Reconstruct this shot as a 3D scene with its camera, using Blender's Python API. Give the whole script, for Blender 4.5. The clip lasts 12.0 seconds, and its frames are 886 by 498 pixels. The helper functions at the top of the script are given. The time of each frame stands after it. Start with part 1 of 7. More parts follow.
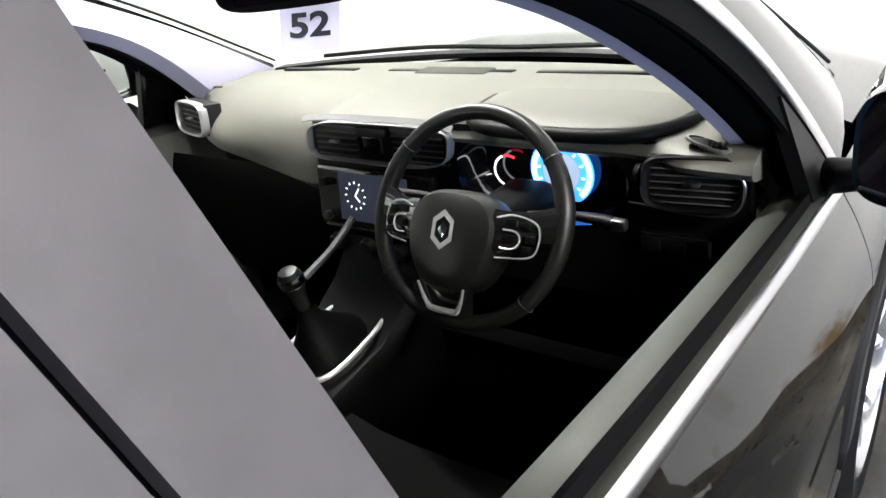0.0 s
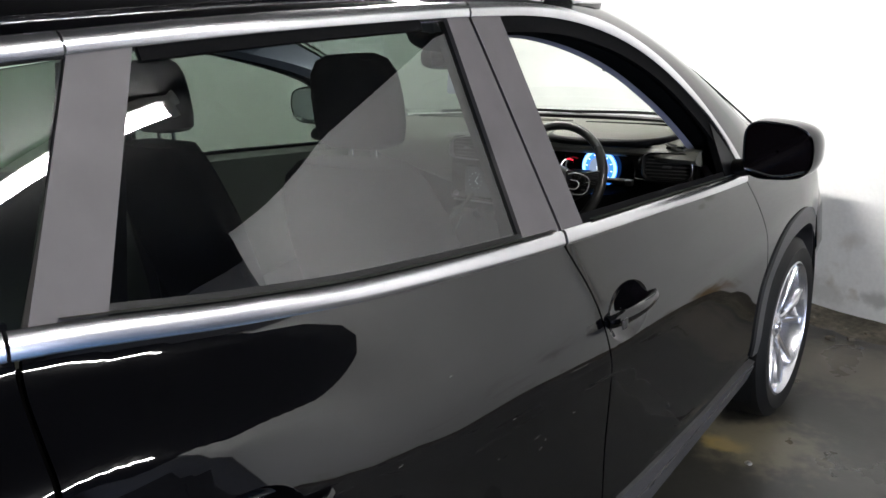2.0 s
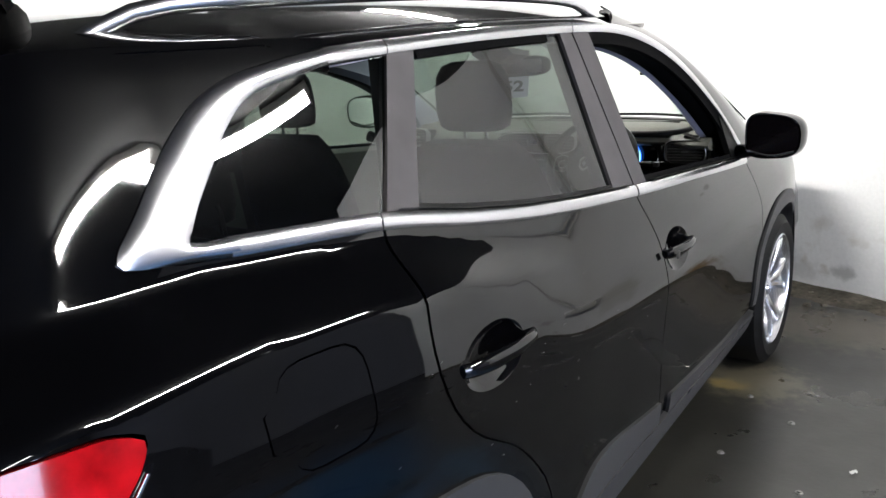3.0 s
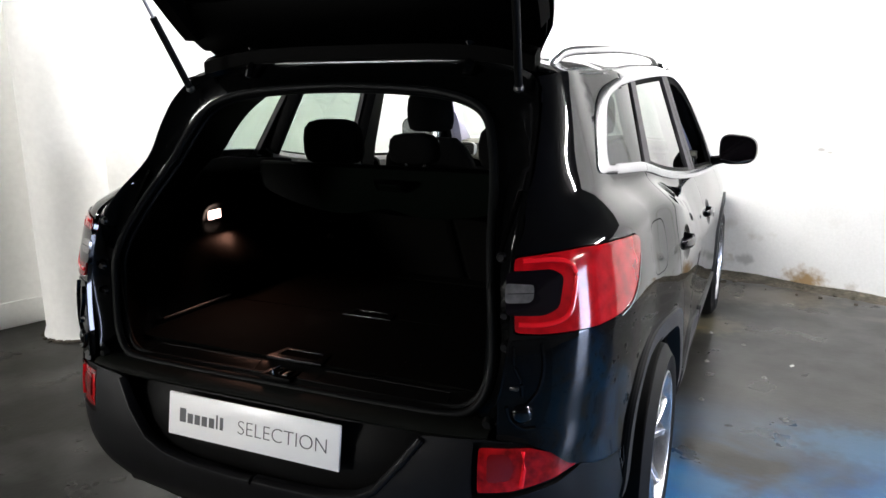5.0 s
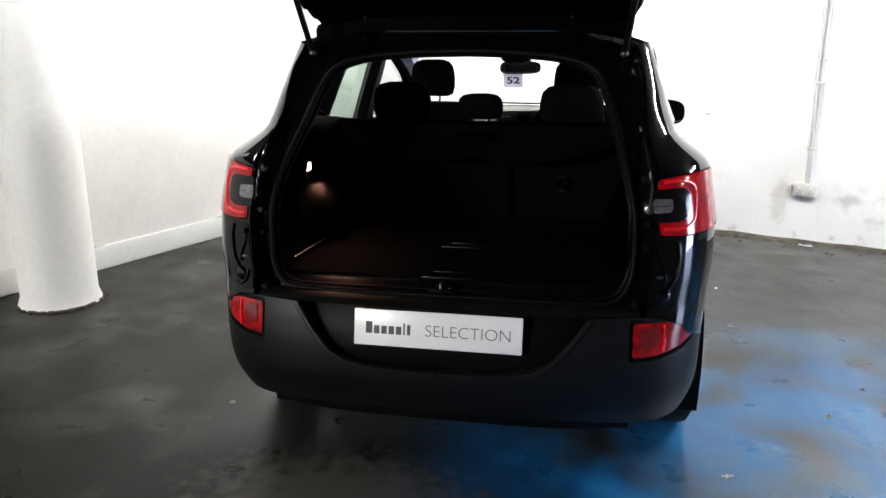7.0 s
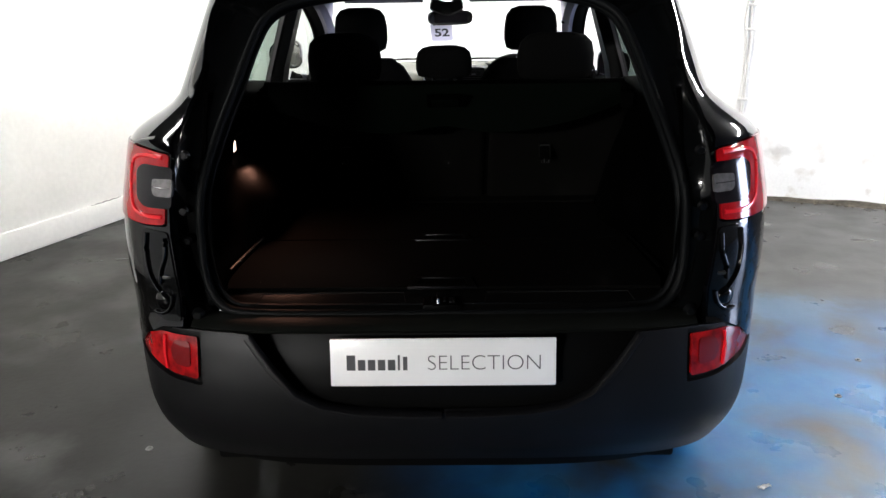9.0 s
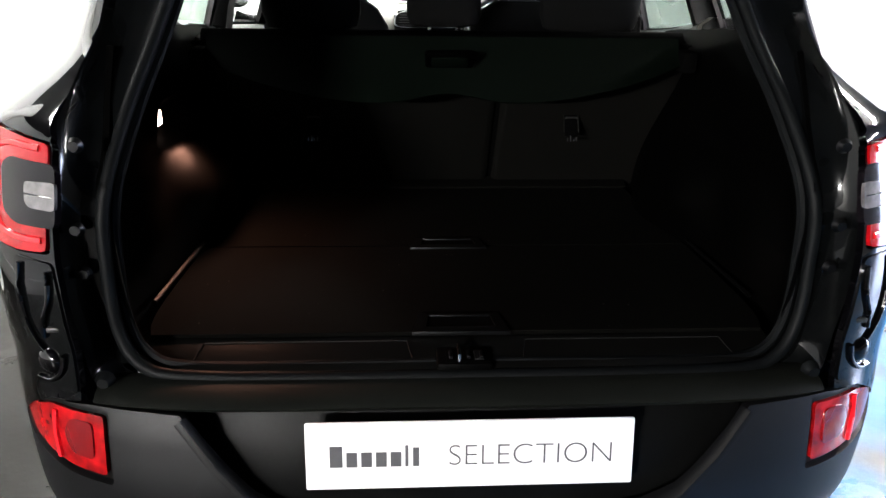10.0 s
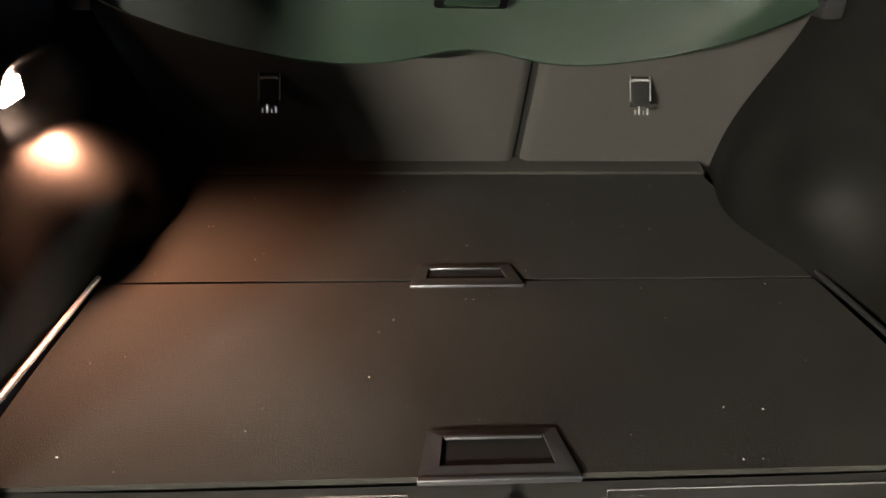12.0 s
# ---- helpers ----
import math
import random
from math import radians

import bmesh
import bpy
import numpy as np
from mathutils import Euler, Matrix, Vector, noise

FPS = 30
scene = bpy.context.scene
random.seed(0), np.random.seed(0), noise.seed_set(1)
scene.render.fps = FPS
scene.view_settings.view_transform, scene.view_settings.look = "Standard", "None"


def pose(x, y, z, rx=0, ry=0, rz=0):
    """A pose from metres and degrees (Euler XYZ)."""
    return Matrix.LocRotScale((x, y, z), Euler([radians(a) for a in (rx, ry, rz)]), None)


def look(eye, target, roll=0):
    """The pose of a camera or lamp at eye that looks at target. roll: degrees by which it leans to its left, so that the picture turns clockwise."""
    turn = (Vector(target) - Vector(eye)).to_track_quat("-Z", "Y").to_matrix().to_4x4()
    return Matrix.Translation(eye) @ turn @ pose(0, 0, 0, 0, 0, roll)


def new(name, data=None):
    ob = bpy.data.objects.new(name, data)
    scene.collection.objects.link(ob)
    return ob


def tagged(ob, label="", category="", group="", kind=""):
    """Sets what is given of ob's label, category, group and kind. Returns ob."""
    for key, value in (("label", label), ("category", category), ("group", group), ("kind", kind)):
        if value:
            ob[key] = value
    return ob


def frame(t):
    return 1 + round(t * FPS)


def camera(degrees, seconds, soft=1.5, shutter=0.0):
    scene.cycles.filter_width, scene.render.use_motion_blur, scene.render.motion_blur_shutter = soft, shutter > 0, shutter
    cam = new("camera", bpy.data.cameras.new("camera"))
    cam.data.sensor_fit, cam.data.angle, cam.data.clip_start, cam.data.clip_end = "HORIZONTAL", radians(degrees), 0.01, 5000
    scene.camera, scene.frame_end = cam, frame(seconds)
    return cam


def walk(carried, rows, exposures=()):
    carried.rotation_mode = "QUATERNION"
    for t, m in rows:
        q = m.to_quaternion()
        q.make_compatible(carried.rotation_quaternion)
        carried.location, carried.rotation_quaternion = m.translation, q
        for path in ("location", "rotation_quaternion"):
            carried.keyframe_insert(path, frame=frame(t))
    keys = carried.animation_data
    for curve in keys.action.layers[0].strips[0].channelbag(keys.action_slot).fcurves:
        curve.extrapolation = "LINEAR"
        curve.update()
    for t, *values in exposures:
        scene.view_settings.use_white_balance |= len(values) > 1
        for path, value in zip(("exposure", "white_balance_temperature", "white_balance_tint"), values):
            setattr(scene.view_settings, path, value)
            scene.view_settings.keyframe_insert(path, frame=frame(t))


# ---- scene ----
cam = camera(61.8, 12.0)

PATH = [
    (0, (1.015, 1.868, 1.467), (-0.132, 3.273, 0.623), -8.6),
    (0.4, (1.13, 1.718, 1.482), (-0.051, 3.149, 0.735), -8.1),
    (0.7, (1.237, 1.573, 1.498), (0.039, 3.011, 0.794), -7.3),
    (1, (1.323, 1.431, 1.516), (0.122, 2.874, 0.827), -6.8),
    (1.5, (1.463, 1.149, 1.496), (0.25, 2.61, 0.869), -4.9),
    (2, (1.507, 0.833, 1.49), (0.288, 2.305, 0.9), -3.5),
    (2.5, (1.524, 0.518, 1.504), (0.34, 2.025, 0.935), -2.9),
    (3, (1.548, 0.182, 1.495), (0.4, 1.727, 0.953), -3.8),
    (3.2, (1.565, 0.023, 1.517), (0.425, 1.574, 0.973), -3.3),
    (4.8, (1.183, -1.206, 1.511), (0.37, 0.568, 1.073), 0.8),
    (5, (1.125, -1.327, 1.504), (0.337, 0.453, 1.048), -0.6),
    (5.5, (0.957, -1.612, 1.494), (0.237, 0.189, 1.007), -0.4),
    (6, (0.761, -1.842, 1.494), (0.194, 0.009, 0.992), -0.6),
    (6.5, (0.549, -1.991, 1.493), (0.133, -0.099, 0.998), 0.0),
    (6.7, (0.478, -2.053, 1.486), (0.092, -0.159, 0.974), 0.3),
    (8.3, (0.105, -1.875, 1.464), (0.052, 0.055, 0.944), 0.0),
    (8.5, (0.065, -1.793, 1.449), (0.044, 0.136, 0.922), 1.1),
    (9, (0.027, -1.518, 1.43), (-0.002, 0.383, 0.81), -0.8),
    (9.5, (-0.063, -1.221, 1.402), (-0.041, 0.651, 0.699), -0.1),
    (10, (-0.106, -0.935, 1.396), (0.003, 0.913, 0.638), 0.9),
    (10.5, (-0.102, -0.745, 1.402), (0.019, 1.081, 0.595), 1.1),
    (11, (-0.097, -0.637, 1.39), (-0.009, 1.177, 0.55), 1.2),
    (11.5, (-0.109, -0.45, 1.359), (0.003, 1.349, 0.494), 1.0),
    (12, (-0.109, -0.347, 1.337), (0.015, 1.416, 0.4), 1.5),
]
EXPOSURES = [(0, 3.45, 6500, 10), (0.5, 2.98, 6500, 10), (1.0, 2.75, 6500, 10), (2.0, 2.65, 6500, 10), (3.2, 2.7, 6500, 10), (4.8, 2.85, 6500, 10), (6.7, 2.8, 6500, 10), (8.5, 2.85, 6500, 10), (9.1, 3.0, 6500, 10), (9.5, 3.05, 6500, 10), (10.0, 4.25, 6500, 10), (10.2, 5.9, 6800, 10), (10.4, 7.9, 7200, 9), (11.0, 8.9, 7300, 10), (11.5, 8.85, 7500, 9), (12, 8.75, 7500, 9)]
walk(cam, [(t, look(eye, target, roll)) for t, eye, target, roll in PATH], EXPOSURES)

# ---- world and lamps ----
world = bpy.data.worlds.new("world")
scene.world = world
world.use_nodes = True
world.node_tree.nodes["Background"].inputs[0].default_value = (0.55, 0.6, 0.7, 1)
world.node_tree.nodes["Background"].inputs[1].default_value = 0.02

TURN = 20.0  # the room stands askew to the car
ROOM = pose(0, 0, 0, 0, 0, -TURN)
CEIL = 2.56
TUBE_POWER = 33.0


def room(u, v, z):
    return ROOM @ Vector((u, v, z))


# ---- materials ----
def material(name, colour, rough=0.5, metal=0.0, coat=0.0, spec=0.5, grain=0.0, grain_size=200.0,
             patch=0.0, patch_size=6.0, bump=0.0, bump_size=300.0, alpha=1.0, rough_var=0.0, sheen=0.0):
    """A principled surface with large patches and fine grain in its colour, and a fine relief."""
    m = bpy.data.materials.new(name)
    m.use_nodes = True
    nt = m.node_tree
    n, l = nt.nodes, nt.links
    b = n["Principled BSDF"]
    b.inputs["Base Color"].default_value = (*colour, 1)
    b.inputs["Roughness"].default_value = rough
    b.inputs["Metallic"].default_value = metal
    b.inputs["Coat Weight"].default_value = coat
    b.inputs["Coat Roughness"].default_value = 0.02
    b.inputs["Coat IOR"].default_value = 1.38
    b.inputs["Specular IOR Level"].default_value = spec
    b.inputs["Sheen Weight"].default_value = sheen
    co = n.new("ShaderNodeTexCoord")
    last = None
    for amount, size, detail in ((patch, patch_size, 6), (grain, grain_size, 3)):
        if amount:
            t = n.new("ShaderNodeTexNoise")
            t.inputs["Scale"].default_value, t.inputs["Detail"].default_value = size, detail
            l.new(co.outputs["Object"], t.inputs["Vector"])
            r = n.new("ShaderNodeMapRange")
            r.inputs["From Min"].default_value, r.inputs["From Max"].default_value = 0.3, 0.7
            r.inputs["To Min"].default_value, r.inputs["To Max"].default_value = 1 - amount, 1 + amount
            l.new(t.outputs["Fac"], r.inputs["Value"])
            mix = n.new("ShaderNodeMix")
            mix.data_type, mix.blend_type = "RGBA", "MULTIPLY"
            mix.inputs["Factor"].default_value = 1
            if last is None:
                mix.inputs["A"].default_value = (*colour, 1)
            else:
                l.new(last, mix.inputs["A"])
            l.new(r.outputs[0], mix.inputs["B"])
            last = mix.outputs["Result"]
    if last is not None:
        l.new(last, b.inputs["Base Color"])
    if rough_var:
        t = n.new("ShaderNodeTexNoise")
        t.inputs["Scale"].default_value, t.inputs["Detail"].default_value = 9, 5
        l.new(co.outputs["Object"], t.inputs["Vector"])
        r = n.new("ShaderNodeMapRange")
        r.inputs["To Min"].default_value, r.inputs["To Max"].default_value = rough - rough_var, rough + rough_var
        l.new(t.outputs["Fac"], r.inputs["Value"])
        l.new(r.outputs[0], b.inputs["Roughness"])
    if bump:
        t = n.new("ShaderNodeTexNoise")
        t.inputs["Scale"].default_value, t.inputs["Detail"].default_value = bump_size, 2
        l.new(co.outputs["Object"], t.inputs["Vector"])
        bu = n.new("ShaderNodeBump")
        bu.inputs["Strength"].default_value, bu.inputs["Distance"].default_value = bump, 0.002
        l.new(t.outputs["Fac"], bu.inputs["Height"])
        l.new(bu.outputs[0], b.inputs["Normal"])
    return m


def glass(name, tint, rough=0.0):
    """Thin window glass: clear through, a mirror at a slant."""
    m = bpy.data.materials.new(name)
    m.use_nodes = True
    nt = m.node_tree
    nt.nodes.clear()
    out = nt.nodes.new("ShaderNodeOutputMaterial")
    mix = nt.nodes.new("ShaderNodeMixShader")
    tr, gl = nt.nodes.new("ShaderNodeBsdfTransparent"), nt.nodes.new("ShaderNodeBsdfGlossy")
    # both faces of the pane mirror more the flatter one looks along it
    lw = nt.nodes.new("ShaderNodeLayerWeight")
    lw.inputs["Blend"].default_value = 0.5
    pw, fr = nt.nodes.new("ShaderNodeMath"), nt.nodes.new("ShaderNodeMapRange")
    pw.operation = "POWER"
    pw.inputs[1].default_value = 5.0
    fr.inputs["To Min"].default_value = 0.07
    nt.links.new(lw.outputs["Facing"], pw.inputs[0])
    nt.links.new(pw.outputs[0], fr.inputs["Value"])
    tr.inputs[0].default_value = (*tint, 1)
    gl.inputs[0].default_value = (1, 1, 1, 1)
    gl.inputs["Roughness"].default_value = rough
    nt.links.new(fr.outputs[0], mix.inputs[0])
    nt.links.new(tr.outputs[0], mix.inputs[1])
    nt.links.new(gl.outputs[0], mix.inputs[2])
    nt.links.new(mix.outputs[0], out.inputs[0])
    return m


def glow(name, colour, strength):
    m = bpy.data.materials.new(name)
    m.use_nodes = True
    b = m.node_tree.nodes["Principled BSDF"]
    b.inputs["Base Color"].default_value = (*[min(1, c) for c in colour], 1)
    b.inputs["Emission Color"].default_value = (*colour, 1)
    b.inputs["Emission Strength"].default_value = strength
    return m


PAINT = material("black_paint", (0.0009, 0.0009, 0.0012), 0.06, 0, 0.48, 0.03, rough_var=0.03)
PAINT.node_tree.nodes["Principled BSDF"].inputs["Coat IOR"].default_value = 1.75
PAINT_IN = material("black_paint_inner", (0.0016, 0.0018, 0.0019), 0.14, 0, 0.4, 0.12, rough_var=0.05)
CHROME = material("satin_chrome", (0.72, 0.72, 0.74), 0.13, 1.0, rough_var=0.05)
SATIN = material("satin_metal_trim", (0.60, 0.60, 0.62), 0.24, 1.0, rough_var=0.05)
RAIL_SILVER = material("brushed_aluminium", (0.2480, 0.2480, 0.2560), 0.28, 1.0, grain=0.05)
PULL_METAL = material("dull_grey_metal", (0.018, 0.018, 0.019), 0.35, 0.9, grain=0.05)
PILLAR = material("matt_black_film", (0.054, 0.0495, 0.051), 0.58, 0, 0, 0.25, patch=0.12, patch_size=14, bump=0.04, bump_size=500)
CLAD = material("grey_plastic", (0.028, 0.0278, 0.029), 0.55, 0, 0, 0.45, grain=0.1, grain_size=600, bump=0.12, bump_size=900)
BUMPER = material("bumper_plastic", (0.0036, 0.0036, 0.0042), 0.46, 0, 0, 0.22, grain=0.12, grain_size=500, patch=0.08, bump=0.10, bump_size=900)
RUBBER = material("black_rubber", (0.005, 0.005, 0.005), 0.6, 0, 0, 0.16, grain=0.2, grain_size=150)
SILL = material("sill_plastic", (0.0052, 0.0058, 0.0048), 0.5, 0, 0, 0.12, grain=0.1, grain_size=500, patch=0.1, bump=0.1, bump_size=900)
FRAME_RUBBER = material("window_frame_rubber", (0.003, 0.003, 0.0032), 0.85, 0, 0, 0.03, grain=0.2, grain_size=150)
SEAL = material("grey_rubber_seal", (0.0017, 0.0021, 0.0024), 0.55, 0, 0, 0.09, patch=0.15)
ALLOY = material("silver_alloy", (0.62, 0.62, 0.64), 0.24, 0.9, 0.5, rough_var=0.05)
DARKMETAL = material("dark_metal", (0.06, 0.06, 0.06), 0.4, 0.8)
GLASS_CLEAR = glass("clear_glass", (0.90, 0.95, 0.91))
GLASS_TINT = glass("privacy_glass", (0.165, 0.205, 0.18))
GLASS_GREEN = glass("green_glass", (0.44, 0.54, 0.47))
RED_BRIGHT = material("bright_red_lens", (0.75, 0.010, 0.018), 0.12, 0, 0.6, 0.4)
RED_FOG = material("fog_lens", (0.30, 0.004, 0.006), 0.10, 0, 0.5, 0.3, patch=0.6, patch_size=34, rough_var=0.05)
RED = material("red_lens", (0.33, 0.003, 0.006), 0.10, 0, 0.3, 0.3, patch=0.35, patch_size=26)
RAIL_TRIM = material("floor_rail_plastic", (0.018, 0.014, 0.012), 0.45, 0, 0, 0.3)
RED_DARK = material("dark_red_lens", (0.16, 0.004, 0.006), 0.10, 0, 1.0, 0.6)
SMOKE = material("smoked_lens", (0.004, 0.003, 0.004), 0.10, 0, 0.35, 0.2)
CLEARLENS = material("clear_lens", (0.17, 0.16, 0.16), 0.10, 0.4, 1.0, 0.6, grain=0.3, grain_size=60)
PLATE_WHITE = material("plate_white", (0.88, 0.88, 0.88), 0.30, 0, 0.3, patch=0.03)
PRINT = material("plate_print", (0.06, 0.06, 0.065), 0.4)
PRINT_GREY = material("plate_print_grey", (0.075, 0.075, 0.08), 0.4)
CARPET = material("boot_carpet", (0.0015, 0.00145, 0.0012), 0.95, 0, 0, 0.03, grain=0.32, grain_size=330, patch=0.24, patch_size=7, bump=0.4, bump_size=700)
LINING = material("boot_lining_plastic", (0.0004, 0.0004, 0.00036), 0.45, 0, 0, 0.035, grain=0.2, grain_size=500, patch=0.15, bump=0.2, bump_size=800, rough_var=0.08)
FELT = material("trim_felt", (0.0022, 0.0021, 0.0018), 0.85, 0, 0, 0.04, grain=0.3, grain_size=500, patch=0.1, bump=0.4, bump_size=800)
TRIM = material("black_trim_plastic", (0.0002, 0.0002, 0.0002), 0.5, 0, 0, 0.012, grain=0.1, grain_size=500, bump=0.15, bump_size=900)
COVERMAT = material("cover_vinyl", (0.0007, 0.0015, 0.0009), 0.6, 0, 0, 0.03, grain=0.12, grain_size=500, patch=0.06, bump=0.12, bump_size=900)
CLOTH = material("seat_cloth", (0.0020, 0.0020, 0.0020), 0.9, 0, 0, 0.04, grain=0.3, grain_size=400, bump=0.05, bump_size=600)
DASHSHADE = material("speaker_cloth", (0.036, 0.036, 0.030), 0.8, 0, 0, 0.1, grain=0.3, grain_size=700)
DASH = material("dash_soft_plastic", (0.074, 0.074, 0.061), 0.55, 0, 0, 0.3, grain=0.12, grain_size=500, patch=0.06, patch_size=4, bump=0.15, bump_size=800)
# near-zero black for slots and gaps: their shade put into the colour
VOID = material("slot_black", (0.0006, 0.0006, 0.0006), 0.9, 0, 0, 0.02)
DOORTRIM = material("door_trim_plastic", (0.045, 0.047, 0.039), 0.5, 0, 0, 0.4, grain=0.1, grain_size=500, bump=0.1, bump_size=800)
SILVERPAINT = material("silver_paint", (0.26, 0.26, 0.255), 0.32, 0.25, 0, 0.5)
LINT = material("pale_lint", (0.10, 0.10, 0.095), 0.9, 0, 0, 0.05)
DUST = material("dust_mark", (0.30, 0.30, 0.30), 0.8, 0, 0, 0.1)
SILL_PLATE = material("sill_plate_plastic", (0.0022, 0.0021, 0.0019), 0.30, 0, 0, 0.30, grain=0.1, grain_size=500, bump=0.08, bump_size=900)
SLAT = material("vent_slat_plastic", (0.045, 0.045, 0.043), 0.35, 0, 0, 0.4)
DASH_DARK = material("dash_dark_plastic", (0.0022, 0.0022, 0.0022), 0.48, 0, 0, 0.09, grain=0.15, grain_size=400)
LEATHER = material("black_leather", (0.0065, 0.0065, 0.006), 0.34, 0, 0, 0.30, grain=0.15, grain_size=300, bump=0.2, bump_size=700)
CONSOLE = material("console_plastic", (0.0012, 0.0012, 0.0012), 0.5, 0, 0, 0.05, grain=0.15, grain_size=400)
GLOSSBLACK = material("piano_black", (0.006, 0.006, 0.006), 0.08, 0, 1.0)
LINER = material("grey_headliner", (0.33, 0.32, 0.40), 0.9, 0, 0, 0.2, grain=0.08, grain_size=500)
MIRROR = material("mirror", (0.75, 0.77, 0.78), 0.01, 1.0)


# ---- mesh helpers ----
def link_mesh(name, me, mat, parent=None, label="", category="", kind="", group=""):
    if mat is not None:
        me.materials.append(mat)
    ob = new(name, me)
    if parent is not None:
        ob.parent = parent
    return tagged(ob, label, category, group, kind)


def part(name, bm, mat, parent=None, label="", smooth=True, **tags):
    me = bpy.data.meshes.new(name)
    bmesh.ops.recalc_face_normals(bm, faces=bm.faces)
    for f in bm.faces:
        f.smooth = smooth
    bm.to_mesh(me)
    bm.free()
    if smooth:
        me.set_sharp_from_angle(angle=radians(38))
    return link_mesh(name, me, mat, parent, label, **tags)


def grid(rows, close_u=False, close_v=False, cap=False, bm=None):
    """A sheet or tube through rows of points."""
    bm = bm or bmesh.new()
    vs = [[bm.verts.new(p) for p in r] for r in rows]
    nr, nc = len(vs), len(vs[0])
    for i in range(nr if close_u else nr - 1):
        for j in range(nc if close_v else nc - 1):
            a, b = vs[i], vs[(i + 1) % nr]
            try:
                bm.faces.new((a[j], a[(j + 1) % nc], b[(j + 1) % nc], b[j]))
            except ValueError:
                pass
    if cap:
        for r in (vs[0], vs[-1]):
            try:
                bm.faces.new(r)
            except ValueError:
                pass
    return bm


def thick(rows, depth, direction=None, bm=None):
    """A sheet through rows of points with a real thickness, towards direction or against its normals."""
    bm = grid(rows, bm=bm)
    bmesh.ops.recalc_face_normals(bm, faces=bm.faces)
    bm.normal_update()
    vs = list(bm.verts)
    if direction is None:
        off = [-v.normal * depth for v in vs]
    else:
        off = [Vector(direction) * depth] * len(vs)
    back = {v: bm.verts.new(v.co + o) for v, o in zip(vs, off)}
    rim = [e for e in bm.edges if e.is_boundary]
    for f in list(bm.faces):
        bm.faces.new([back[v] for v in reversed(f.verts)])
    for e in rim:
        a, b = e.verts
        try:
            bm.faces.new((a, b, back[b], back[a]))
        except ValueError:
            pass
    return bm


def box(x0, x1, y0, y1, z0, z1, bevel=0.0, seg=2, bm=None, m=None):
    b = bmesh.new()
    bmesh.ops.create_cube(b, size=1)
    for v in b.verts:
        v.co = Vector(((x0 + x1) / 2 + v.co.x * (x1 - x0), (y0 + y1) / 2 + v.co.y * (y1 - y0), (z0 + z1) / 2 + v.co.z * (z1 - z0)))
    if bevel:
        bmesh.ops.bevel(b, geom=list(b.edges), offset=bevel, segments=seg, profile=0.5, affect="EDGES")
    if m is not None:
        bmesh.ops.transform(b, matrix=m, verts=b.verts)
    if bm is None:
        return b
    return merge(bm, b)


def merge(bm, other):
    me = bpy.data.meshes.new("tmp")
    other.to_mesh(me)
    other.free()
    bm.from_mesh(me)
    bpy.data.meshes.remove(me)
    return bm


def lathe(profile, n=48, m=None, bm=None):
    """Points (radius, height) turned round z."""
    rows = [[(r * math.cos(2 * math.pi * k / n), r * math.sin(2 * math.pi * k / n), h) for k in range(n)] for r, h in profile]
    b = grid(rows, close_v=True)
    bmesh.ops.remove_doubles(b, verts=b.verts, dist=1e-5)
    if m is not None:
        bmesh.ops.transform(b, matrix=m, verts=b.verts)
    return b if bm is None else merge(bm, b)


def tube(path, radius, n=10, cap=True, bm=None, squash=1.0):
    """A round bar along a path."""
    pts = [Vector(p) for p in path]
    rows = []
    up = Vector((0.13, 0.21, 0.97))
    for i, p in enumerate(pts):
        d = (pts[min(i + 1, len(pts) - 1)] - pts[max(i - 1, 0)]).normalized()
        s = d.cross(up).normalized()
        if rows and squash == 1.0:
            # carry the last ring's frame on, so that the bar never twists
            s = (last - d * last.dot(d)).normalized()
        last = s
        t = s.cross(d)
        r = radius[i] if isinstance(radius, (list, tuple)) else radius
        rows.append([p + (s * math.cos(a) + t * math.sin(a) * squash) * r for a in (2 * math.pi * k / n for k in range(n))])
    return grid(rows, close_v=True, cap=cap, bm=bm)


def curve(points, n=40):
    """A smooth line through points (Catmull-Rom)."""
    p = [Vector(q) for q in points]
    p = [p[0] * 2 - p[1]] + p + [p[-1] * 2 - p[-2]]
    out = []
    segs = len(p) - 3
    for k in range(n + 1):
        f = k / n * segs
        i = min(int(f), segs - 1)
        t = f - i
        a, b, c, d = p[i:i + 4]
        out.append(0.5 * ((2 * b) + (c - a) * t + (2 * a - 5 * b + 4 * c - d) * t * t + (3 * b - a - 3 * c + d) * t ** 3))
    return out


def smooth_fn(pairs):
    """A smooth function of one number through pairs."""
    xs = np.array([a for a, _ in pairs], float)
    ys = np.array([b for _, b in pairs], float)
    h = np.diff(xs)
    s = np.diff(ys) / h
    d = np.zeros(len(xs))
    d[1:-1] = [0 if a * b <= 0 else 2 * a * b / (a + b) for a, b in zip(s[:-1], s[1:])]
    d[0], d[-1] = s[0], s[-1]

    def f(x):
        x = min(max(x, xs[0]), xs[-1])
        i = min(max(int(np.searchsorted(xs, x)) - 1, 0), len(h) - 1)
        t = (x - xs[i]) / h[i]
        return float((2 * t ** 3 - 3 * t * t + 1) * ys[i] + (t ** 3 - 2 * t * t + t) * h[i] * d[i]
                     + (-2 * t ** 3 + 3 * t * t) * ys[i + 1] + (t ** 3 - t * t) * h[i] * d[i + 1])
    return f


def empty(name, label, category, group="", at=(0, 0, 0)):
    ob = new(name)
    ob.location = at
    ob.empty_display_size = 0.1
    return tagged(ob, label, category, group)


